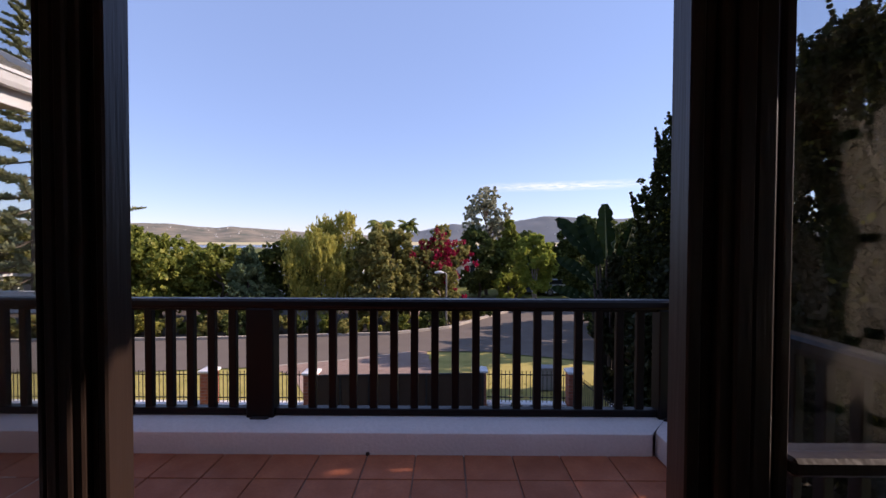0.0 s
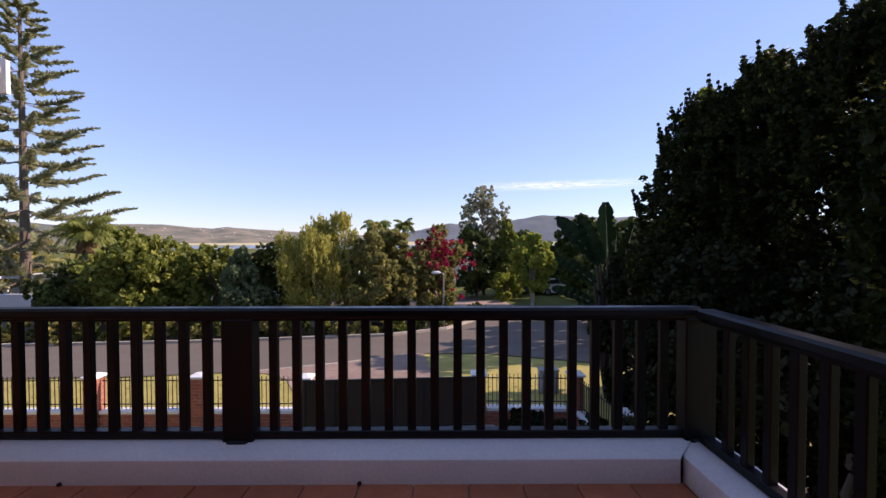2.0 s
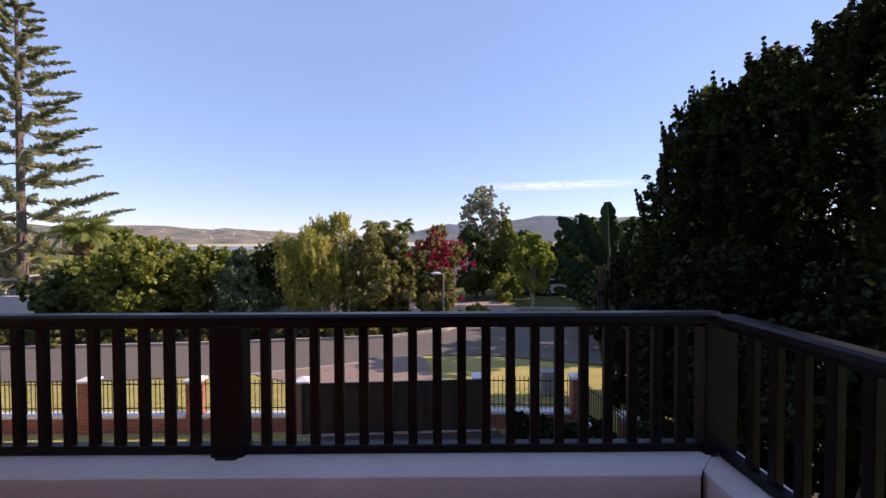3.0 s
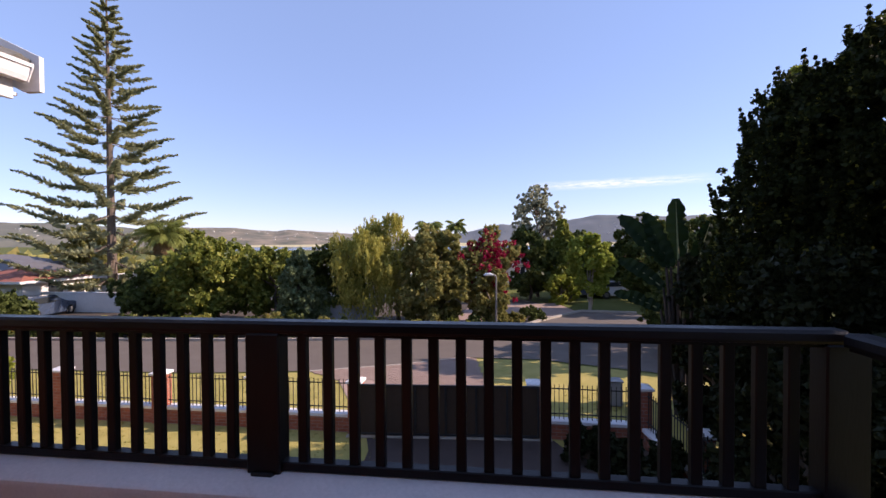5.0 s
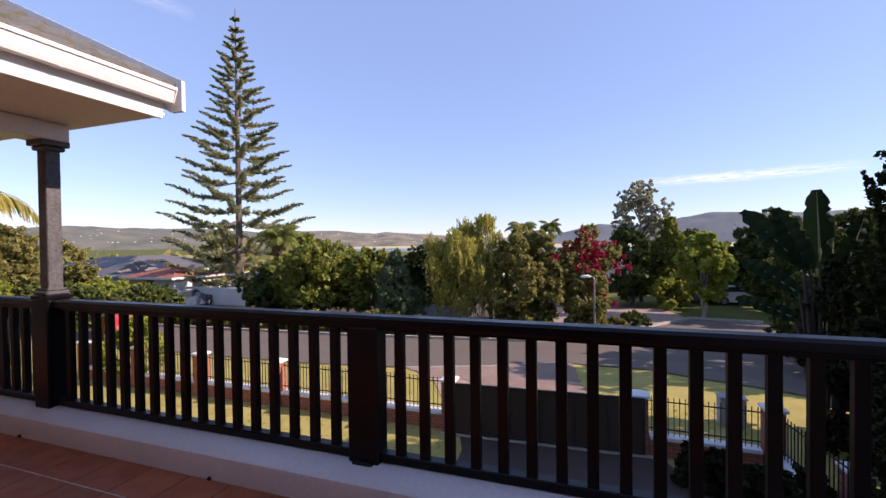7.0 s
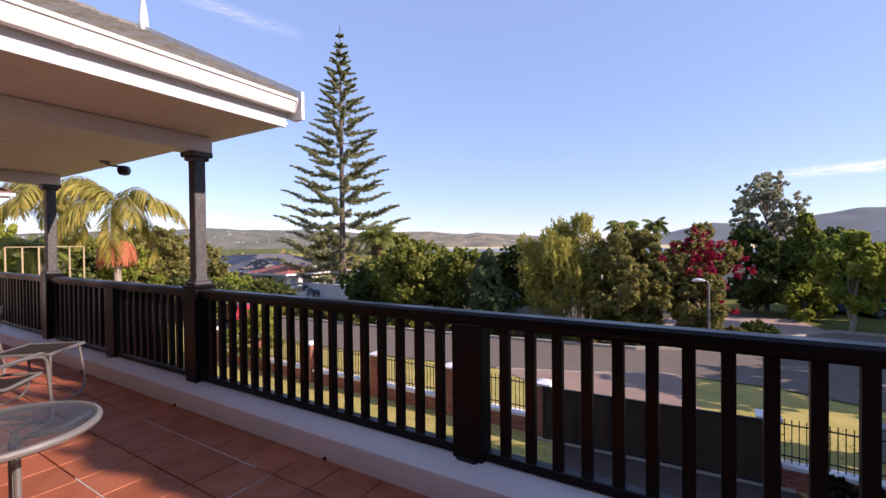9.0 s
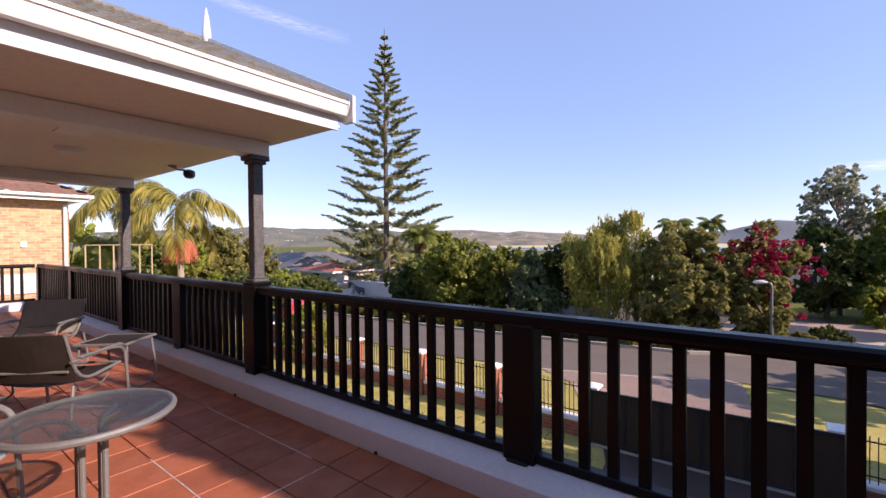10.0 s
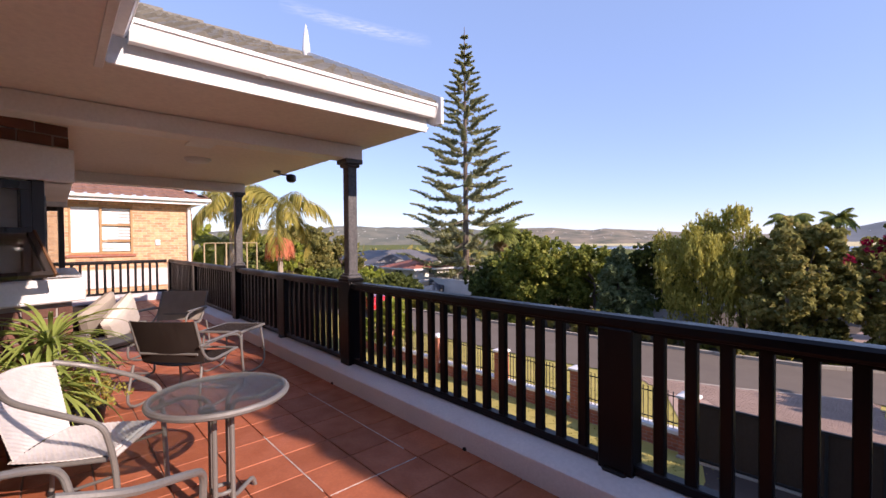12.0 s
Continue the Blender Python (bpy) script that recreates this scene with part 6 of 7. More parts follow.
car("parked_car", (-29.72, 22.42, GROUND), 100, M_CARBLUE, "dark blue car before the white garden wall")
car("parked_car", (10.39, 34.94, GROUND), 12, M_CARWHITE, "white car parked in shade at the street's end")
car("parked_car", (7.56, 35.28, GROUND), 15, M_CARBLUE, "dark car parked in shade at the street's end")

# ---- houses across the street ----


def hip_house(name, x0, x1, y0, y1, z0, wall_h, rise, wall, roofm, label, over=0.5, gable=False):
    t = thing(name, ((x0 + x1) / 2, (y0 + y1) / 2, z0), label, "house")
    a, b = (x1 - x0) / 2, (y1 - y0) / 2
    part("wall", Shape().box(-a, a, -b, b, -1.0, wall_h), wall, t)
    o = over
    r = min(a, b)
    s = Shape()
    e = [(-a - o, -b - o, wall_h), (a + o, -b - o, wall_h), (a + o, b + o, wall_h), (-a - o, b + o, wall_h)]
    if a >= b:
        p, q = (-a + (0 if gable else b), 0, wall_h + rise), (a - (0 if gable else b), 0, wall_h + rise)
        s.face([e[0], e[1], q, p]).face([e[2], e[3], p, q]).face([e[1], e[2], q]).face([e[3], e[0], p])
    else:
        p, q = (0, -b + (0 if gable else a), wall_h + rise), (0, b - (0 if gable else a), wall_h + rise)
        s.face([e[0], e[1], p]).face([e[1], e[2], q, p]).face([e[2], e[3], q]).face([e[3], e[0], p, q])
    s.face([(x, y, z - 0.02) for x, y, z in reversed(e)])
    part("roof", s, roofm, t)
    part("fascia", Shape().box(-a - o, a + o, -b - o - 0.03, -b - o, wall_h - 0.15, wall_h + 0.03).box(-a - o, a + o, b + o, b + o + 0.03, wall_h - 0.15, wall_h + 0.03).box(a + o, a + o + 0.03, -b - o, b + o, wall_h - 0.15, wall_h + 0.03).box(-a - o - 0.03, -a - o, -b - o, b + o, wall_h - 0.15, wall_h + 0.03), M_WHITE, t)
    n = max(int(a * 2 / 3), 1)
    for i in range(n):
        cx = -a + (i + 0.5) * 2 * a / n
        w = part("window", Shape().box(cx - 0.6, cx + 0.6, -b - 0.03, -b + 0.02, 0.9, 2.1, 0.01), M_WHITE, t)
        part("pane", Shape().box(cx - 0.53, cx - 0.03, -b - 0.045, -b - 0.031, 0.97, 2.03).box(cx + 0.03, cx + 0.53, -b - 0.045, -b - 0.031, 0.97, 2.03), M_DARKGLASS, w)
    m2 = max(int(b * 2 / 3.5), 1)
    for i in range(m2):
        cy = -b + (i + 0.5) * 2 * b / m2
        w = part("window", Shape().box(a - 0.02, a + 0.03, cy - 0.6, cy + 0.6, 0.9, 2.1, 0.01), M_WHITE, t)
        part("pane", Shape().box(a + 0.031, a + 0.045, cy - 0.53, cy + 0.53, 0.97, 2.03), M_DARKGLASS, w)
    return t


hip_house("slate_roof_house", -49.47, -39.64, 21.09, 37.3, GROUND, 2.36, 1.52, M_WALLWHITE, M_ROOF_SLATE, "white house with a dark slate hipped roof behind the pine")
hip_house("slate_roof_wing", -43.77, -38.56, 22.73, 26.85, GROUND, 2.46, 1.18, M_WALLWHITE, M_ROOF_SLATE, "cream gabled wing with a dark roof", gable=True)
hip_house("red_roof_house", -37.24, -32.02, 23.15, 27.59, GROUND, 2.27, 0.84, M_WALLWHITE, M_ROOF_RED, "low white house with a red tiled roof behind the pine")
hip_house("white_garage", -33.08, -27.65, 30.12, 34.56, GROUND, 2.07, 0.15, M_WALLWHITE, M_KERB, "low flat white garage behind the pine")
gw_ = thing("garden_wall", (-28.75, 24.45, GROUND), "white plastered garden wall behind the pine", "wall")
part("wall", Shape().box(-5.5, 3, -0.1, 0.1, -0.2, 1.35), M_WALLWHITE, gw_)
part("coping", Shape().box(-5.55, 3.05, -0.14, 0.14, 1.35, 1.42, 0.01), M_WHITE, gw_)
gw2 = thing("garden_wall", (-9.16, 20.95, GROUND), "grey plastered garden wall under the willow", "wall")
part("wall", Shape().box(-2.2, 2.6, -0.1, 0.1, -0.2, 1.25), M_GREYPLASTER, gw2)
hip_house("court_house", 1.01, 8.5, 43.6, 51.58, GROUND, 2.49, 1.2, M_WALLWHITE, M_ROOF_SLATE, "pale house behind the gum tree")
hip_house("brick_house", 10.23, 19.22, 42.35, 49.84, GROUND, 2.5, 1.3, M_BRICKPIER, M_ROOF_RED, "red brick house at the street's end")
hip_house("white_house", -15.86, -8.39, 33.53, 41.51, GROUND - 0.3, 2.89, 0.7, M_WALLWHITE, M_KERB, "white house glimpsed between the street trees")
hip_house("white_house", -5.2, 0.3, 35.62, 41.62, GROUND - 0.3, 3.2, 0.7, M_WALLWHITE, M_KERB, "white house glimpsed behind the olive green tree")

# ---- terrace furniture ----


def bend(pts, k=5):
    """Rounds the corners of a path."""
    pts = [Vector(p) for p in pts]
    out = [pts[0]]
    for a, b, c in zip(pts, pts[1:], pts[2:]):
        r = min((b - a).length, (c - b).length) * 0.4
        p, q = b + (a - b).normalized() * r, b + (c - b).normalized() * r
        for i in range(k + 1):
            t = i / k
            out.append(p.lerp(b, t).lerp(b.lerp(q, t), t))
    return out + [pts[-1]]


def cafe_chair(m, label):
    t = thing("cafe_chair", m, label, "chair", "cafe chairs")
    R = 0.0125
    for sx in (-1, 1):
        part("arm", Shape().tube(bend([(sx * 0.2, -0.27, 0.8), (sx * 0.3, -0.14, 0.74), (sx * 0.31, 0.1, 0.66), (sx * 0.285, 0.24, 0.6), (sx * 0.255, 0.27, 0.4), (sx * 0.25, 0.29, 0.0)]), R + 0.002, 9), M_STEEL, t, smooth=True)
        part("leg", Shape().tube(bend([(sx * 0.225, 0.22, 0.405), (sx * 0.225, -0.2, 0.39), (sx * 0.24, -0.3, 0.3), (sx * 0.25, -0.33, 0.0)]), R, 9), M_STEEL, t, smooth=True)
        part("brace", Shape().tube([(sx * 0.245, 0.27, 0.33), (sx * 0.235, -0.3, 0.17)], 0.008, 8), M_STEEL, t, smooth=True)
        for y in (0.29, -0.33):
            part("foot_cap", Shape().tube([(sx * 0.25, y, 0.0), (sx * 0.25, y, 0.035)], R + 0.004, 9), M_BLACK, t, smooth=True)
    part("cross_bar", Shape().tube([(-0.21, 0.2, 0.41), (0.21, 0.2, 0.41)], 0.01, 8), M_STEEL, t, smooth=True)
    # woven seat and back in one curved band each, cords as relief
    seat, back = [], []
    n = 34
    for i in range(n + 1):
        f = i / n
        y = -0.215 + 0.455 * f
        w = 0.205 + 0.02 * math.sin(math.pi * f)
        row = []
        for j in range(25):
            u = -1 + j / 12
            row.append((u * w, y, 0.418 - 0.025 * (1 - u * u) * math.sin(math.pi * min(1, f * 1.1)) - (0.02 if f > 0.96 else 0) + 0.0035 * ((i + j) % 2)))
        seat.append(row)
    for i in range(n + 1):
        f = i / n
        z = 0.42 + 0.39 * f
        w = 0.2 + 0.035 * f
        row = []
        for j in range(25):
            u = -1 + j / 12
            row.append((u * w, -0.21 - 0.09 * f + 0.03 * u * u - 0.02 + 0.0035 * ((i + j) % 2), z - 0.03 * u * u * f))
        back.append(row)
    sw = part("seat", Shape().grid(seat), M_WOVEN, t, "white woven plastic cord seat")
    bk = part("backrest", Shape().grid(back), M_WOVEN, t, "white woven plastic cord backrest")
    for ob in (sw, bk):
        so = ob.modifiers.new("thickness", "SOLIDIFY")
        so.thickness = 0.006
    part("seat_edge", Shape().tube([(x, 0.235, 0.405) for x in np.linspace(-0.22, 0.22, 7)], 0.014, 8), M_WOVEN, t, smooth=True)
    part("back_edge", Shape().tube([(u * 0.235, -0.33 + 0.06 * u * u, 0.81 - 0.03 * u * u) for u in np.linspace(-1, 1, 9)], 0.014, 8), M_WOVEN, t, smooth=True)
    return t


cafe_chair(pose(-3.08, -2.22, 0, 0, 0, -32), "white woven cafe chair with grey tube arms beside the glass table")
cafe_chair(pose(-1.95, -2.29, 0, 0, 0, 45), "white woven cafe chair with grey tube arms at the glass table")

tb = thing("glass_table", pose(-2.56, -1.69, 0, 0, 0, 20), "round rippled-glass patio table on four bent grey legs", "table")
part("rim", Shape().tube([(0.325 * math.cos(a), 0.325 * math.sin(a), 0.67) for a in np.linspace(0, 2 * math.pi, 49)[:-1]], 0.017, 8, closed=True), M_STEEL, tb, smooth=True)
part("glass_top", Shape().lathe([(0.323, 0.677), (0.323, 0.685)], 48), M_TABLEGLASS, tb, smooth=True)
for i in range(4):
    a = i * math.pi / 2 + 0.4
    c, s = math.cos(a), math.sin(a)
    c2, s2 = math.cos(a + 0.75), math.sin(a + 0.75)
    part("leg", Shape().tube(bend([(0.31 * c2, 0.31 * s2, 0.66), (0.2 * c, 0.2 * s, 0.655), (0.06 * c, 0.06 * s, 0.64), (0.06 * c, 0.06 * s, 0.1), (0.12 * c, 0.12 * s, 0.055), (0.3 * c, 0.3 * s, 0.06), (0.33 * c, 0.33 * s, 0.0)], 6), 0.013, 9), M_STEEL, tb, smooth=True)
part("ring", Shape().tube([(0.05 * math.cos(a), 0.05 * math.sin(a), 0.16) for a in np.linspace(0, 2 * math.pi, 21)[:-1]], 0.011, 8, closed=True), M_STEEL, tb, smooth=True)


def sling_chair(m, label, tilt=18, fabric=M_SLING):
    t = thing("sling_chair", m, label, "chair", "sling chairs")
    tt = math.tan(radians(tilt))
    for sx in (-1, 1):
        part("side_frame", Shape().tube(bend([(sx * 0.3, -0.2 - tt * 0.4, 0.8), (sx * 0.3, -0.2, 0.4), (sx * 0.3, 0.28, 0.43)]), 0.013, 8), M_STEEL, t, smooth=True)
        part("leg_frame", Shape().tube(bend([(sx * 0.32, -0.3, 0.58), (sx * 0.34, 0.1, 0.6), (sx * 0.34, 0.28, 0.56), (sx * 0.34, 0.34, 0.02), (sx * 0.34, 0.1, 0.02), (sx * 0.34, -0.36, 0.02), (sx * 0.32, -0.28, 0.4)]), 0.012, 8), M_STEEL, t, smooth=True)
        part("armrest", Shape().box(sx * 0.335 - 0.02, sx * 0.335 + 0.02, -0.24, 0.24, 0.595, 0.612, 0.008), M_STEEL, t)
    for w, y, z in ((0.27, -0.26, 0.5), (0.3, 0.3, 0.02), (0.27, 0.28, 0.43)):
        part("cross_bar", Shape().tube([(-w, y, z), (w, y, z)], 0.011, 8), M_STEEL, t, smooth=True)
    sag = lambda u: -0.035 * (1 - u * u)
    rows = []
    for f in np.linspace(0, 1, 10):
        rows.append([(u * 0.295, -0.2 - tt * 0.4 * (1 - f) + sag(u), 0.8 - 0.38 * f) for u in np.linspace(-1, 1, 9)])
    b = part("backrest", Shape().grid(rows), fabric, t)
    rows = []
    for f in np.linspace(0, 1, 10):
        rows.append([(u * 0.295, -0.2 + 0.48 * f, 0.415 + 0.02 * f - 0.03 * math.sin(math.pi * f) + sag(u)) for u in np.linspace(-1, 1, 9)])
    s = part("seat", Shape().grid(rows), fabric, t)
    for ob in (b, s):
        so = ob.modifiers.new("thickness", "SOLIDIFY")
        so.thickness = 0.008
    return t


sling_chair(pose(-4.66, -1.41, 0, 0, 0, 42), "dark brown sling chair, its back to the glass table")
sling_chair(pose(-6.69, -1.21, 0, 0, 0, -128), "grey-brown sling chair with steel arms, fabric lightened as sunlit, far side of veranda", 24, M_SLING_LIT)
sling_chair(pose(-5.8, -2.0, 0, 0, 0, -50), "dark sling chair piled with cream cushions beside the bay", 26)


def cushion(m, w, h, d, mat, label):
    t = thing("cushion", m, label, "cushion", "loose cushions")
    rows = []
    s = Shape()
    for side in (1, -1):
        rows = []
        for i in range(13):
            row = []
            for j in range(13):
                u, v = -1 + i / 6, -1 + j / 6
                p = 1 - 0.07 * (u * u) * (v * v) * 0
                e = ((1 - u ** 4) * (1 - v ** 4)) ** 0.5
                k = 1 - 0.09 * (1 - abs(u)) * (v * v) - 0.0
                k2 = 1 - 0.09 * (1 - abs(v)) * (u * u)
                row.append((u * w / 2 * k2, side * d / 2 * e, v * h / 2 * k))
            rows.append(row)
        s.grid(rows)
    part("cover", s, mat, t, smooth=True)
    return t


cushion(pose(-5.75, -1.82, 0.66, -20, 38, -50), 0.46, 0.46, 0.15, M_CUSHION, "plump cream cushion leaning on the dark sling chair")
cushion(pose(-5.93, -2.0, 0.7, -26, 30, -52), 0.46, 0.44, 0.14, surface("taupe_linen_cushion", (0.4, 0.35, 0.29), (0.3, 0.26, 0.22), rough=0.9, scale=8, fine=150, bump=0.4), "taupe cushion behind the cream one on the sling chair")
cushion(pose(-5.73, -1.92, 0.455, -86, 0, -50), 0.5, 0.5, 0.1, M_CHARCOAL, "flat charcoal seat cushion on the sling chair")

stb = thing("side_table", pose(-5.39, -0.81, 0, 0, 0, 42), "low square dark side table with steel runner legs", "side table")
part("top_frame", Shape().box(-0.25, 0.25, -0.25, -0.225, 0.475, 0.5, 0.004).box(-0.25, 0.25, 0.225, 0.25, 0.475, 0.5, 0.004).box(-0.25, -0.225, -0.225, 0.225, 0.475, 0.5, 0.004).box(0.225, 0.25, -0.225, 0.225, 0.475, 0.5, 0.004), M_STEEL, stb)
for i in range(9):
    part("slat", Shape().box(-0.222 + i * 0.05, -0.182 + i * 0.05, -0.224, 0.224, 0.485, 0.497, 0.002), M_SLING, stb)
for sx in (-1, 1):
    part("leg", Shape().tube(bend([(sx * 0.22, -0.2, 0.47), (sx * 0.25, -0.26, 0.01), (sx * 0.25, 0.26, 0.01), (sx * 0.22, 0.2, 0.47)]), 0.011, 8), M_STEEL, stb, smooth=True)

# ---- plants on the terrace ----


def pot(t, r, h, mat):
    return part("pot", Shape().lathe([(r * 0.72, 0), (r * 0.98, h * 0.9), (r * 1.06, h * 0.9), (r * 1.06, h), (r * 0.92, h), (r * 0.9, h * 0.9), (0.01, h * 0.88)], 24), mat, t, smooth=True)


sp = thing("strap_leaf_plant", (-4.18, -2.46, 0), "large pot plant with arching green strap leaves", "potted plant")
pot(sp, 0.17, 0.32, M_BLACK)
rp = random.Random(31)
for h0, cxy in ((0.55, (0.0, 0.0)), (0.75, (-0.12, 0.1)), (0.45, (0.12, 0.08))):
    part("stem", Shape().tube([(cxy[0] * 0.5, cxy[1] * 0.5, 0.28), (cxy[0], cxy[1], h0)], [0.022, 0.016], 8), M_BARK, sp, smooth=True)
    for i in range(64):
        a = i * 2.4 + rp.uniform(-0.3, 0.3)
        el = rp.uniform(-0.05, 1.35)
        L = rp.uniform(0.4, 0.64)
        sg = Shape()
        rows = []
        p = Vector((cxy[0], cxy[1], h0))
        dv = Vector((math.cos(a), math.sin(a), 0))
        sd = Vector((-math.sin(a), math.cos(a), 0))
        for q in np.linspace(0, 1, 8):
            w = 0.014 * math.sin(math.pi * (0.12 + 0.86 * q)) ** 0.7
            e = el - 1.25 * q
            if q > 0:
                p = p + (dv * math.cos(e) + Vector((0, 0, math.sin(e)))) * L / 7
            rows.append([p - sd * w + Vector((0, 0, w * 0.4)), p, p + sd * w + Vector((0, 0, w * 0.4))])
        part("leaf", sg.grid(rows), L_STRAP, sp, smooth=True)

pb = thing("small_pot_plant", (-4.27, -2.18, 0), "small black pot with twiggy yellow-green foliage beside the cafe chair", "potted plant")
pot(pb, 0.13, 0.26, M_BLACK)
nq = np.random.default_rng(77)
cen = np.stack([nq.normal(0, 0.1, 90), nq.normal(0, 0.1, 90), 0.36 + nq.normal(0, 0.09, 90)], 1)
part("foliage", quads_mesh("foliage", clump_quads(cen, np.full((90, 1), 0.045), 12, 0.011, nq), L_WILLOW), L_WILLOW, pb)
tw = Shape()
for i in range(22):
    a = i * 2.4
    tw.tube([(0, 0, 0.22), (0.06 * math.cos(a), 0.06 * math.sin(a), 0.34), (0.16 * math.cos(a), 0.16 * math.sin(a), 0.3 + 0.2 * rp.random())], [0.004, 0.003, 0.002], 5)
part("twigs", tw, M_BARK, pb)
p3 = thing("black_planter", (-3.58, -2.82, 0), "tall black planter pot behind the cafe chair", "plant pot")
pot(p3, 0.16, 0.42, M_BLACK)

pot(hb, 0.05, 0.08, M_BLACK)
part("hanger", Shape().tube([(0.045, 0, 0.07), (0, 0, 0.4)], 0.002, 4).tube([(-0.045, 0, 0.07), (0, 0, 0.4)], 0.002, 4).tube([(0, 0, 0.4), (0, 0, 0.5)], 0.002, 4), M_BLACK, hb)
c2 = np.stack([nq.normal(0, 0.035, 30), nq.normal(0, 0.035, 30), 0.1 + nq.normal(0, 0.02, 30)], 1)
part("foliage", quads_mesh("foliage", clump_quads(c2, np.full((30, 1), 0.02), 10, 0.009, nq), L_MID), L_MID, hb)

# sheer curtains tied back in the room, seen in the side glass
M_SHEER = leaf_material("pale_sheer_curtain", (0.8, 0.77, 0.7), (0.85, 0.82, 0.75), through_light=0.5)
for k_, (cx, cy, top_z, ties) in enumerate(((2.14, -3.5, 2.3, (1.95, 1.55, 1.0, 0.62)), (2.1, -3.68, 2.25, (1.9, 1.5, 1.08, 0.7)), (2.14, -3.92, 2.35, (2.0, 1.5, 1.0, 0.66)), (2.08, -4.14, 2.4, (2.05, 1.6, 1.05, 0.6)))):
    ct = thing("tied_curtain", (cx, cy, 0), "pale sheer curtain tied in bunches at the room window", "curtain", "tied curtains")
    zs = np.linspace(top_z, 0.35, 44)
    rows_ = []
    for z in zs:
        near = min(abs(z - t_) for t_ in ties)
        rr = 0.03 + 0.05 * min(1.0, near / 0.18) ** 0.8
        sway = 0.05 * math.sin(z * 3.1 + k_ * 1.7)
        rows_.append([(sway + 0.6 * rr * (1 + 0.22 * math.sin(9 * a + z)) * math.cos(a), sway * 0.8 + rr * (1 + 0.22 * math.sin(9 * a + z)) * math.sin(a), z) for a in np.linspace(0, 2 * math.pi, 55)])
    part("cloth", Shape().grid(rows_), M_SHEER, ct, smooth=True)
    for z in ties:
        sway = 0.05 * math.sin(z * 3.1 + k_ * 1.7)
        part("tie", Shape().tube([(sway, sway * 0.8, z - 0.022), (sway, sway * 0.8, z + 0.022)], 0.042, 14), M_BLACK, ct, smooth=True)
    part("rod_hook", Shape().tube([(0, 0, top_z - 0.02), (0, 0, 2.53)], 0.008, 6), M_STEEL, ct)

# ---- paving blocks on the apron ----
APRON = [(-4.03, 12.09), (-3.3, 8.35), (1.14, 8.29), (1.07, 9.8), (0.08, 11.43), (-0.39, 13.24), (-0.66, 15.15), (-1.16, 15.25), (-3.8, 13.89), (-6.73, 12.83), (-5.34, 12.01)]


def inside(x, y, poly):
    hit = False
    for (ax, ay), (bx, by) in zip(poly, poly[1:] + poly[:1]):
        if (ay > y) != (by > y) and x < (bx - ax) * (y - ay) / (by - ay) + ax:
            hit = not hit
    return hit


pv = Shape()
rv = random.Random(2)
row = 0
y = 8.9
while y < 15.3:
    x = -7.0 + (0.1 if row % 2 else 0)
    while x < 1.0:
        if inside(x + 0.1, y + 0.05, APRON):
            pv.prism([(x + 0.004, y + 0.004), (x + 0.196, y + 0.004), (x + 0.196, y + 0.096), (x + 0.004, y + 0.096)], GROUND, GROUND + 0.02 + rv.uniform(0, 0.004), 0.006)
        x += 0.2
    y += 0.1
    row += 1
setting("paving_block", pv, M_PAVING, "pink-grey paving blocks of the driveway apron")

# grass tufts along edges and on the lawn
gr = np.random.default_rng(6)
k = 16000
gxs, gys = gr.uniform(-17, 4, k), gr.uniform(1.5, 12.2, k)
keep = [(x < -2.6 or y > 8.8) and not inside(x, y, APRON) and not (x > 1.0 and y < 8.8) and abs(y - WY) > 0.2 for x, y in zip(gxs, gys)]
gxs, gys = gxs[keep], gys[keep]
n = len(gxs)
b0 = np.stack([gxs, gys, np.full(n, GROUND - 0.02)], 1)
sdv = gr.normal(size=(n, 3)) * np.array([0.03, 0.03, 0])
tip = b0 + np.stack([gr.normal(0, 0.02, n), gr.normal(0, 0.02, n), gr.uniform(0.02, 0.04, n)], 1)
L_GRASS = leaf_material("grass_blades", (0.2, 0.2, 0.04), (0.45, 0.4, 0.13))
tagged(new("grass", quads_mesh("grass", np.stack([b0 - sdv, b0 + sdv, tip + sdv * 0.2, tip - sdv * 0.2], 1), L_GRASS)), "short blades of lawn grass", "grass", kind="stuff")

# ---- floor tiles ----


def clip(poly, a, b, c):
    """Keeps the part of poly where a x + b y <= c."""
    out = []
    for p, q in zip(poly, poly[1:] + poly[:1]):
        dp, dq = a * p[0] + b * p[1] - c, a * q[0] + b * q[1] - c
        if dp <= 0:
            out.append(p)
        if (dp < 0) != (dq < 0) and abs(dp - dq) > 1e-9:
            t = dp / (dp - dq)
            out.append((p[0] + (q[0] - p[0]) * t, p[1] + (q[1] - p[1]) * t))
    return out


def area(poly):
    return 0.5 * sum(p[0] * q[1] - q[0] * p[1] for p, q in zip(poly, poly[1:] + poly[:1]))


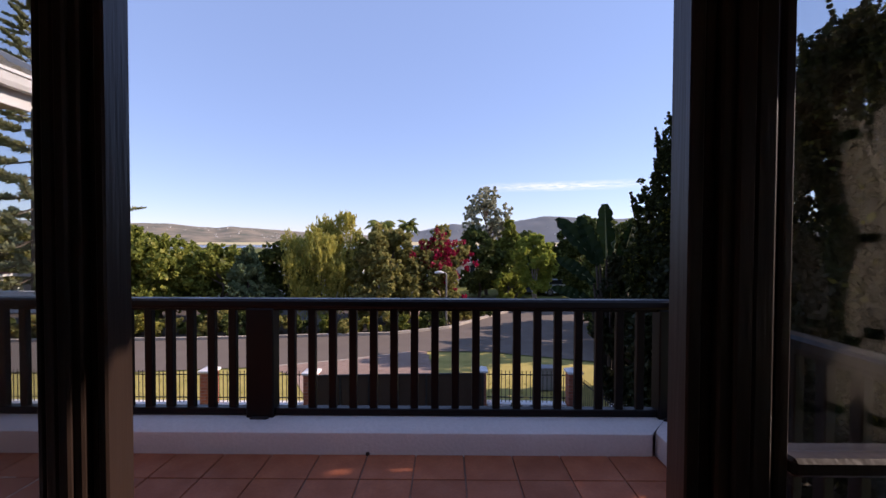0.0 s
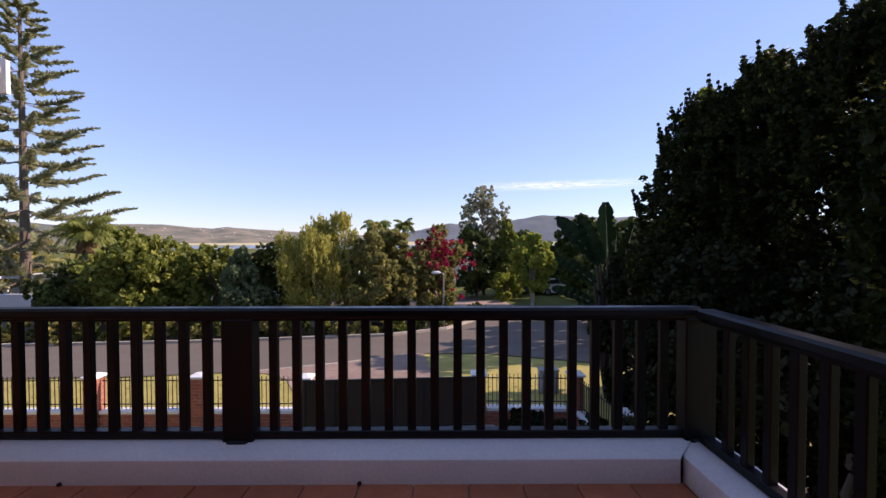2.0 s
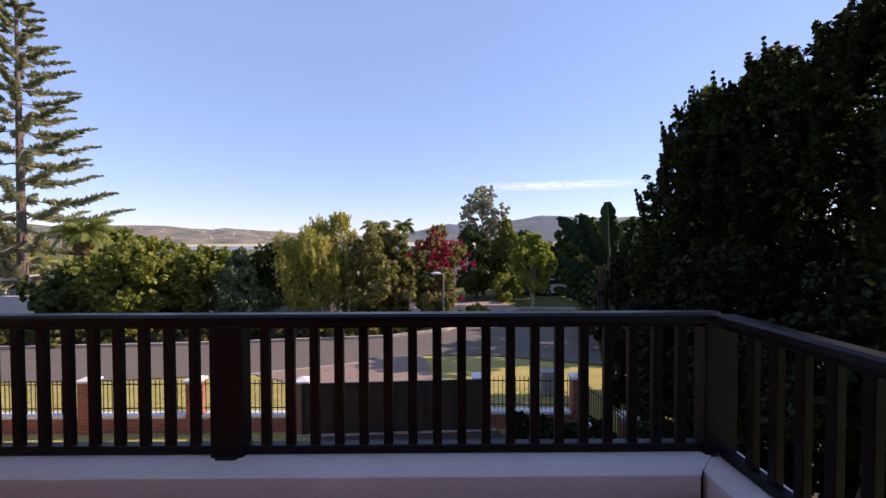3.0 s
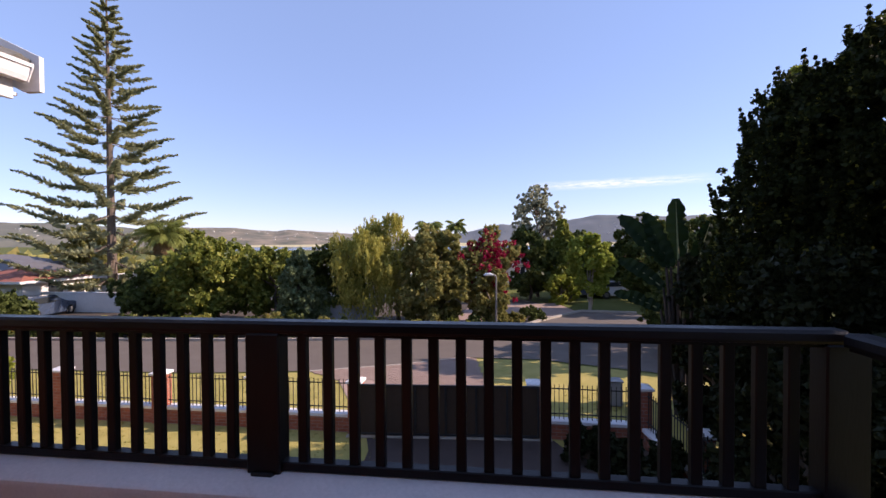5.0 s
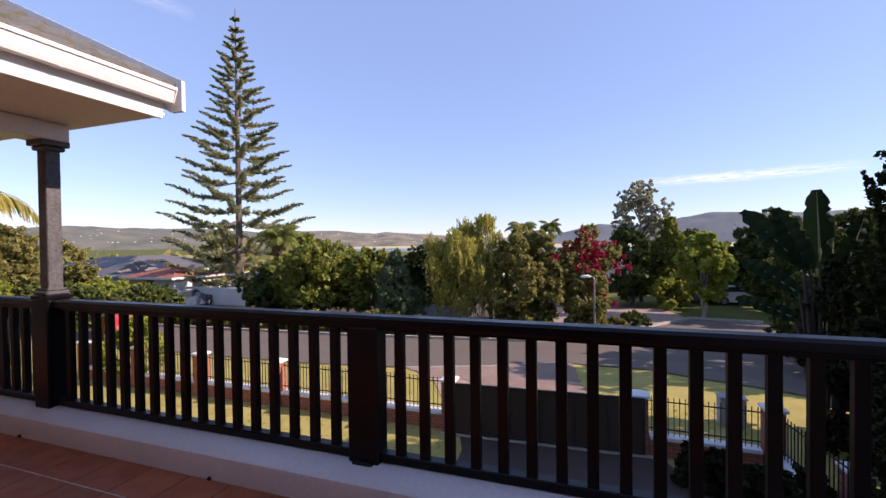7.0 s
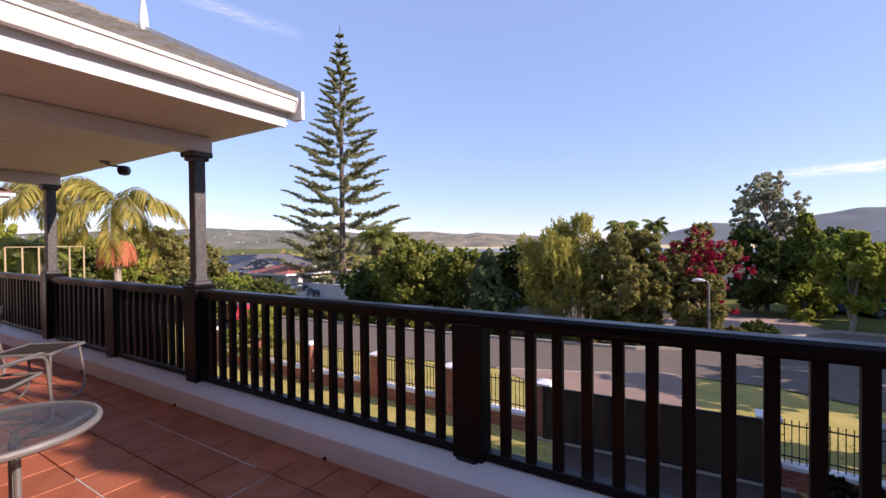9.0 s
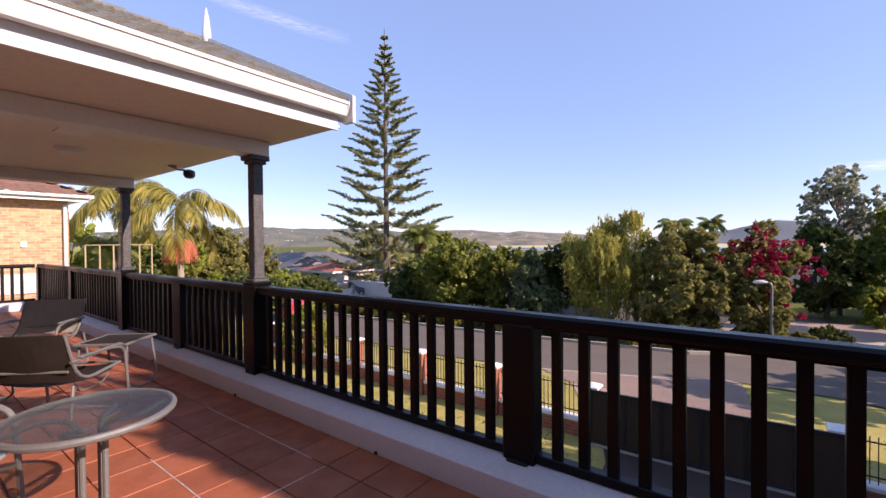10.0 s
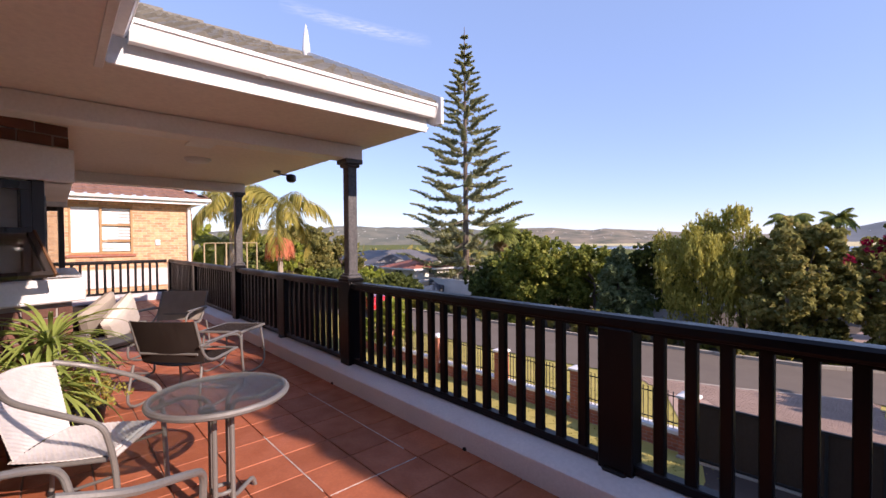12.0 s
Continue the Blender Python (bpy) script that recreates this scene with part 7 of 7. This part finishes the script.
floor_ob = bpy.data.objects["floor"]
G = 0.0045
T = 0.33
polys = []
XM = -2.36
# border row along the curb
x = XM - T * 35
while x < X1 - 0.19:
    polys.append([(max(x, X0 + 0.19) + G, -0.52 + G), (min(x + T, X1 - 0.187) - G, -0.52 + G), (min(x + T, X1 - 0.187) - G, -0.22), (max(x, X0 + 0.19) + G, -0.22)])
    x += T
# straight field, one row at a time towards the house
for i in range(-13, 36):
    for j in range(9):
        y1 = -0.52 - j * T
        xa, xb = XM - (i + 1) * T, XM - i * T
        p = [(xa + G, max(y1 - T, -3.28) + G), (xb - G, max(y1 - T, -3.28) + G), (xb - G, y1 - G), (xa + G, y1 - G)]
        polys.append(clip(p, 1, 0, X1 - 0.187))
polys = [p for p in polys if len(p) > 2 and area(p) > 0.0008 and max(q[0] for q in p) > X0 + 0.19 and not (max(q[0] for q in p) > -1.45 and max(q[1] for q in p) < DY - 0.05)]
rest, shared = Shape(), {}
rt2 = random.Random(1)
for p in polys:
    mx, my = sum(q[0] for q in p) / len(p), sum(q[1] for q in p) / len(p)
    if mx < -8.2 or my < -2.6:
        rest.prism(p, -0.012, 0.0, 0.003)
        continue
    key = tuple((round(q[0] - mx, 3), round(q[1] - my, 3)) for q in p)
    if key not in shared:
        shared[key] = Shape().prism(list(key), -0.012, 0.0, 0.003).mesh("floor_tile", M_TILE)
    part("floor_tile", shared[key], M_TILE, floor_ob, at=pose(mx, my, -rt2.uniform(0, 0.0015), rt2.uniform(-0.12, 0.12), rt2.uniform(-0.12, 0.12), 0))
part("floor_tile", rest, M_TILE, floor_ob, kind="stuff")
for a, b, c, d in ((-4.06, -2.52, -0.5235, -0.5165), (-3.4, -2.44, -1.1835, -1.1765)):
    part("joint", Shape().box(a, b, c, d, -0.011, -0.001), M_GROUT_WHITE, floor_ob, "white salt-stained joint")
part("joint", Shape().box(XM - 0.003, XM + 0.003, -1.17, -0.53, -0.011, -0.001), M_GROUT_WHITE, floor_ob, "white salt-stained joint")
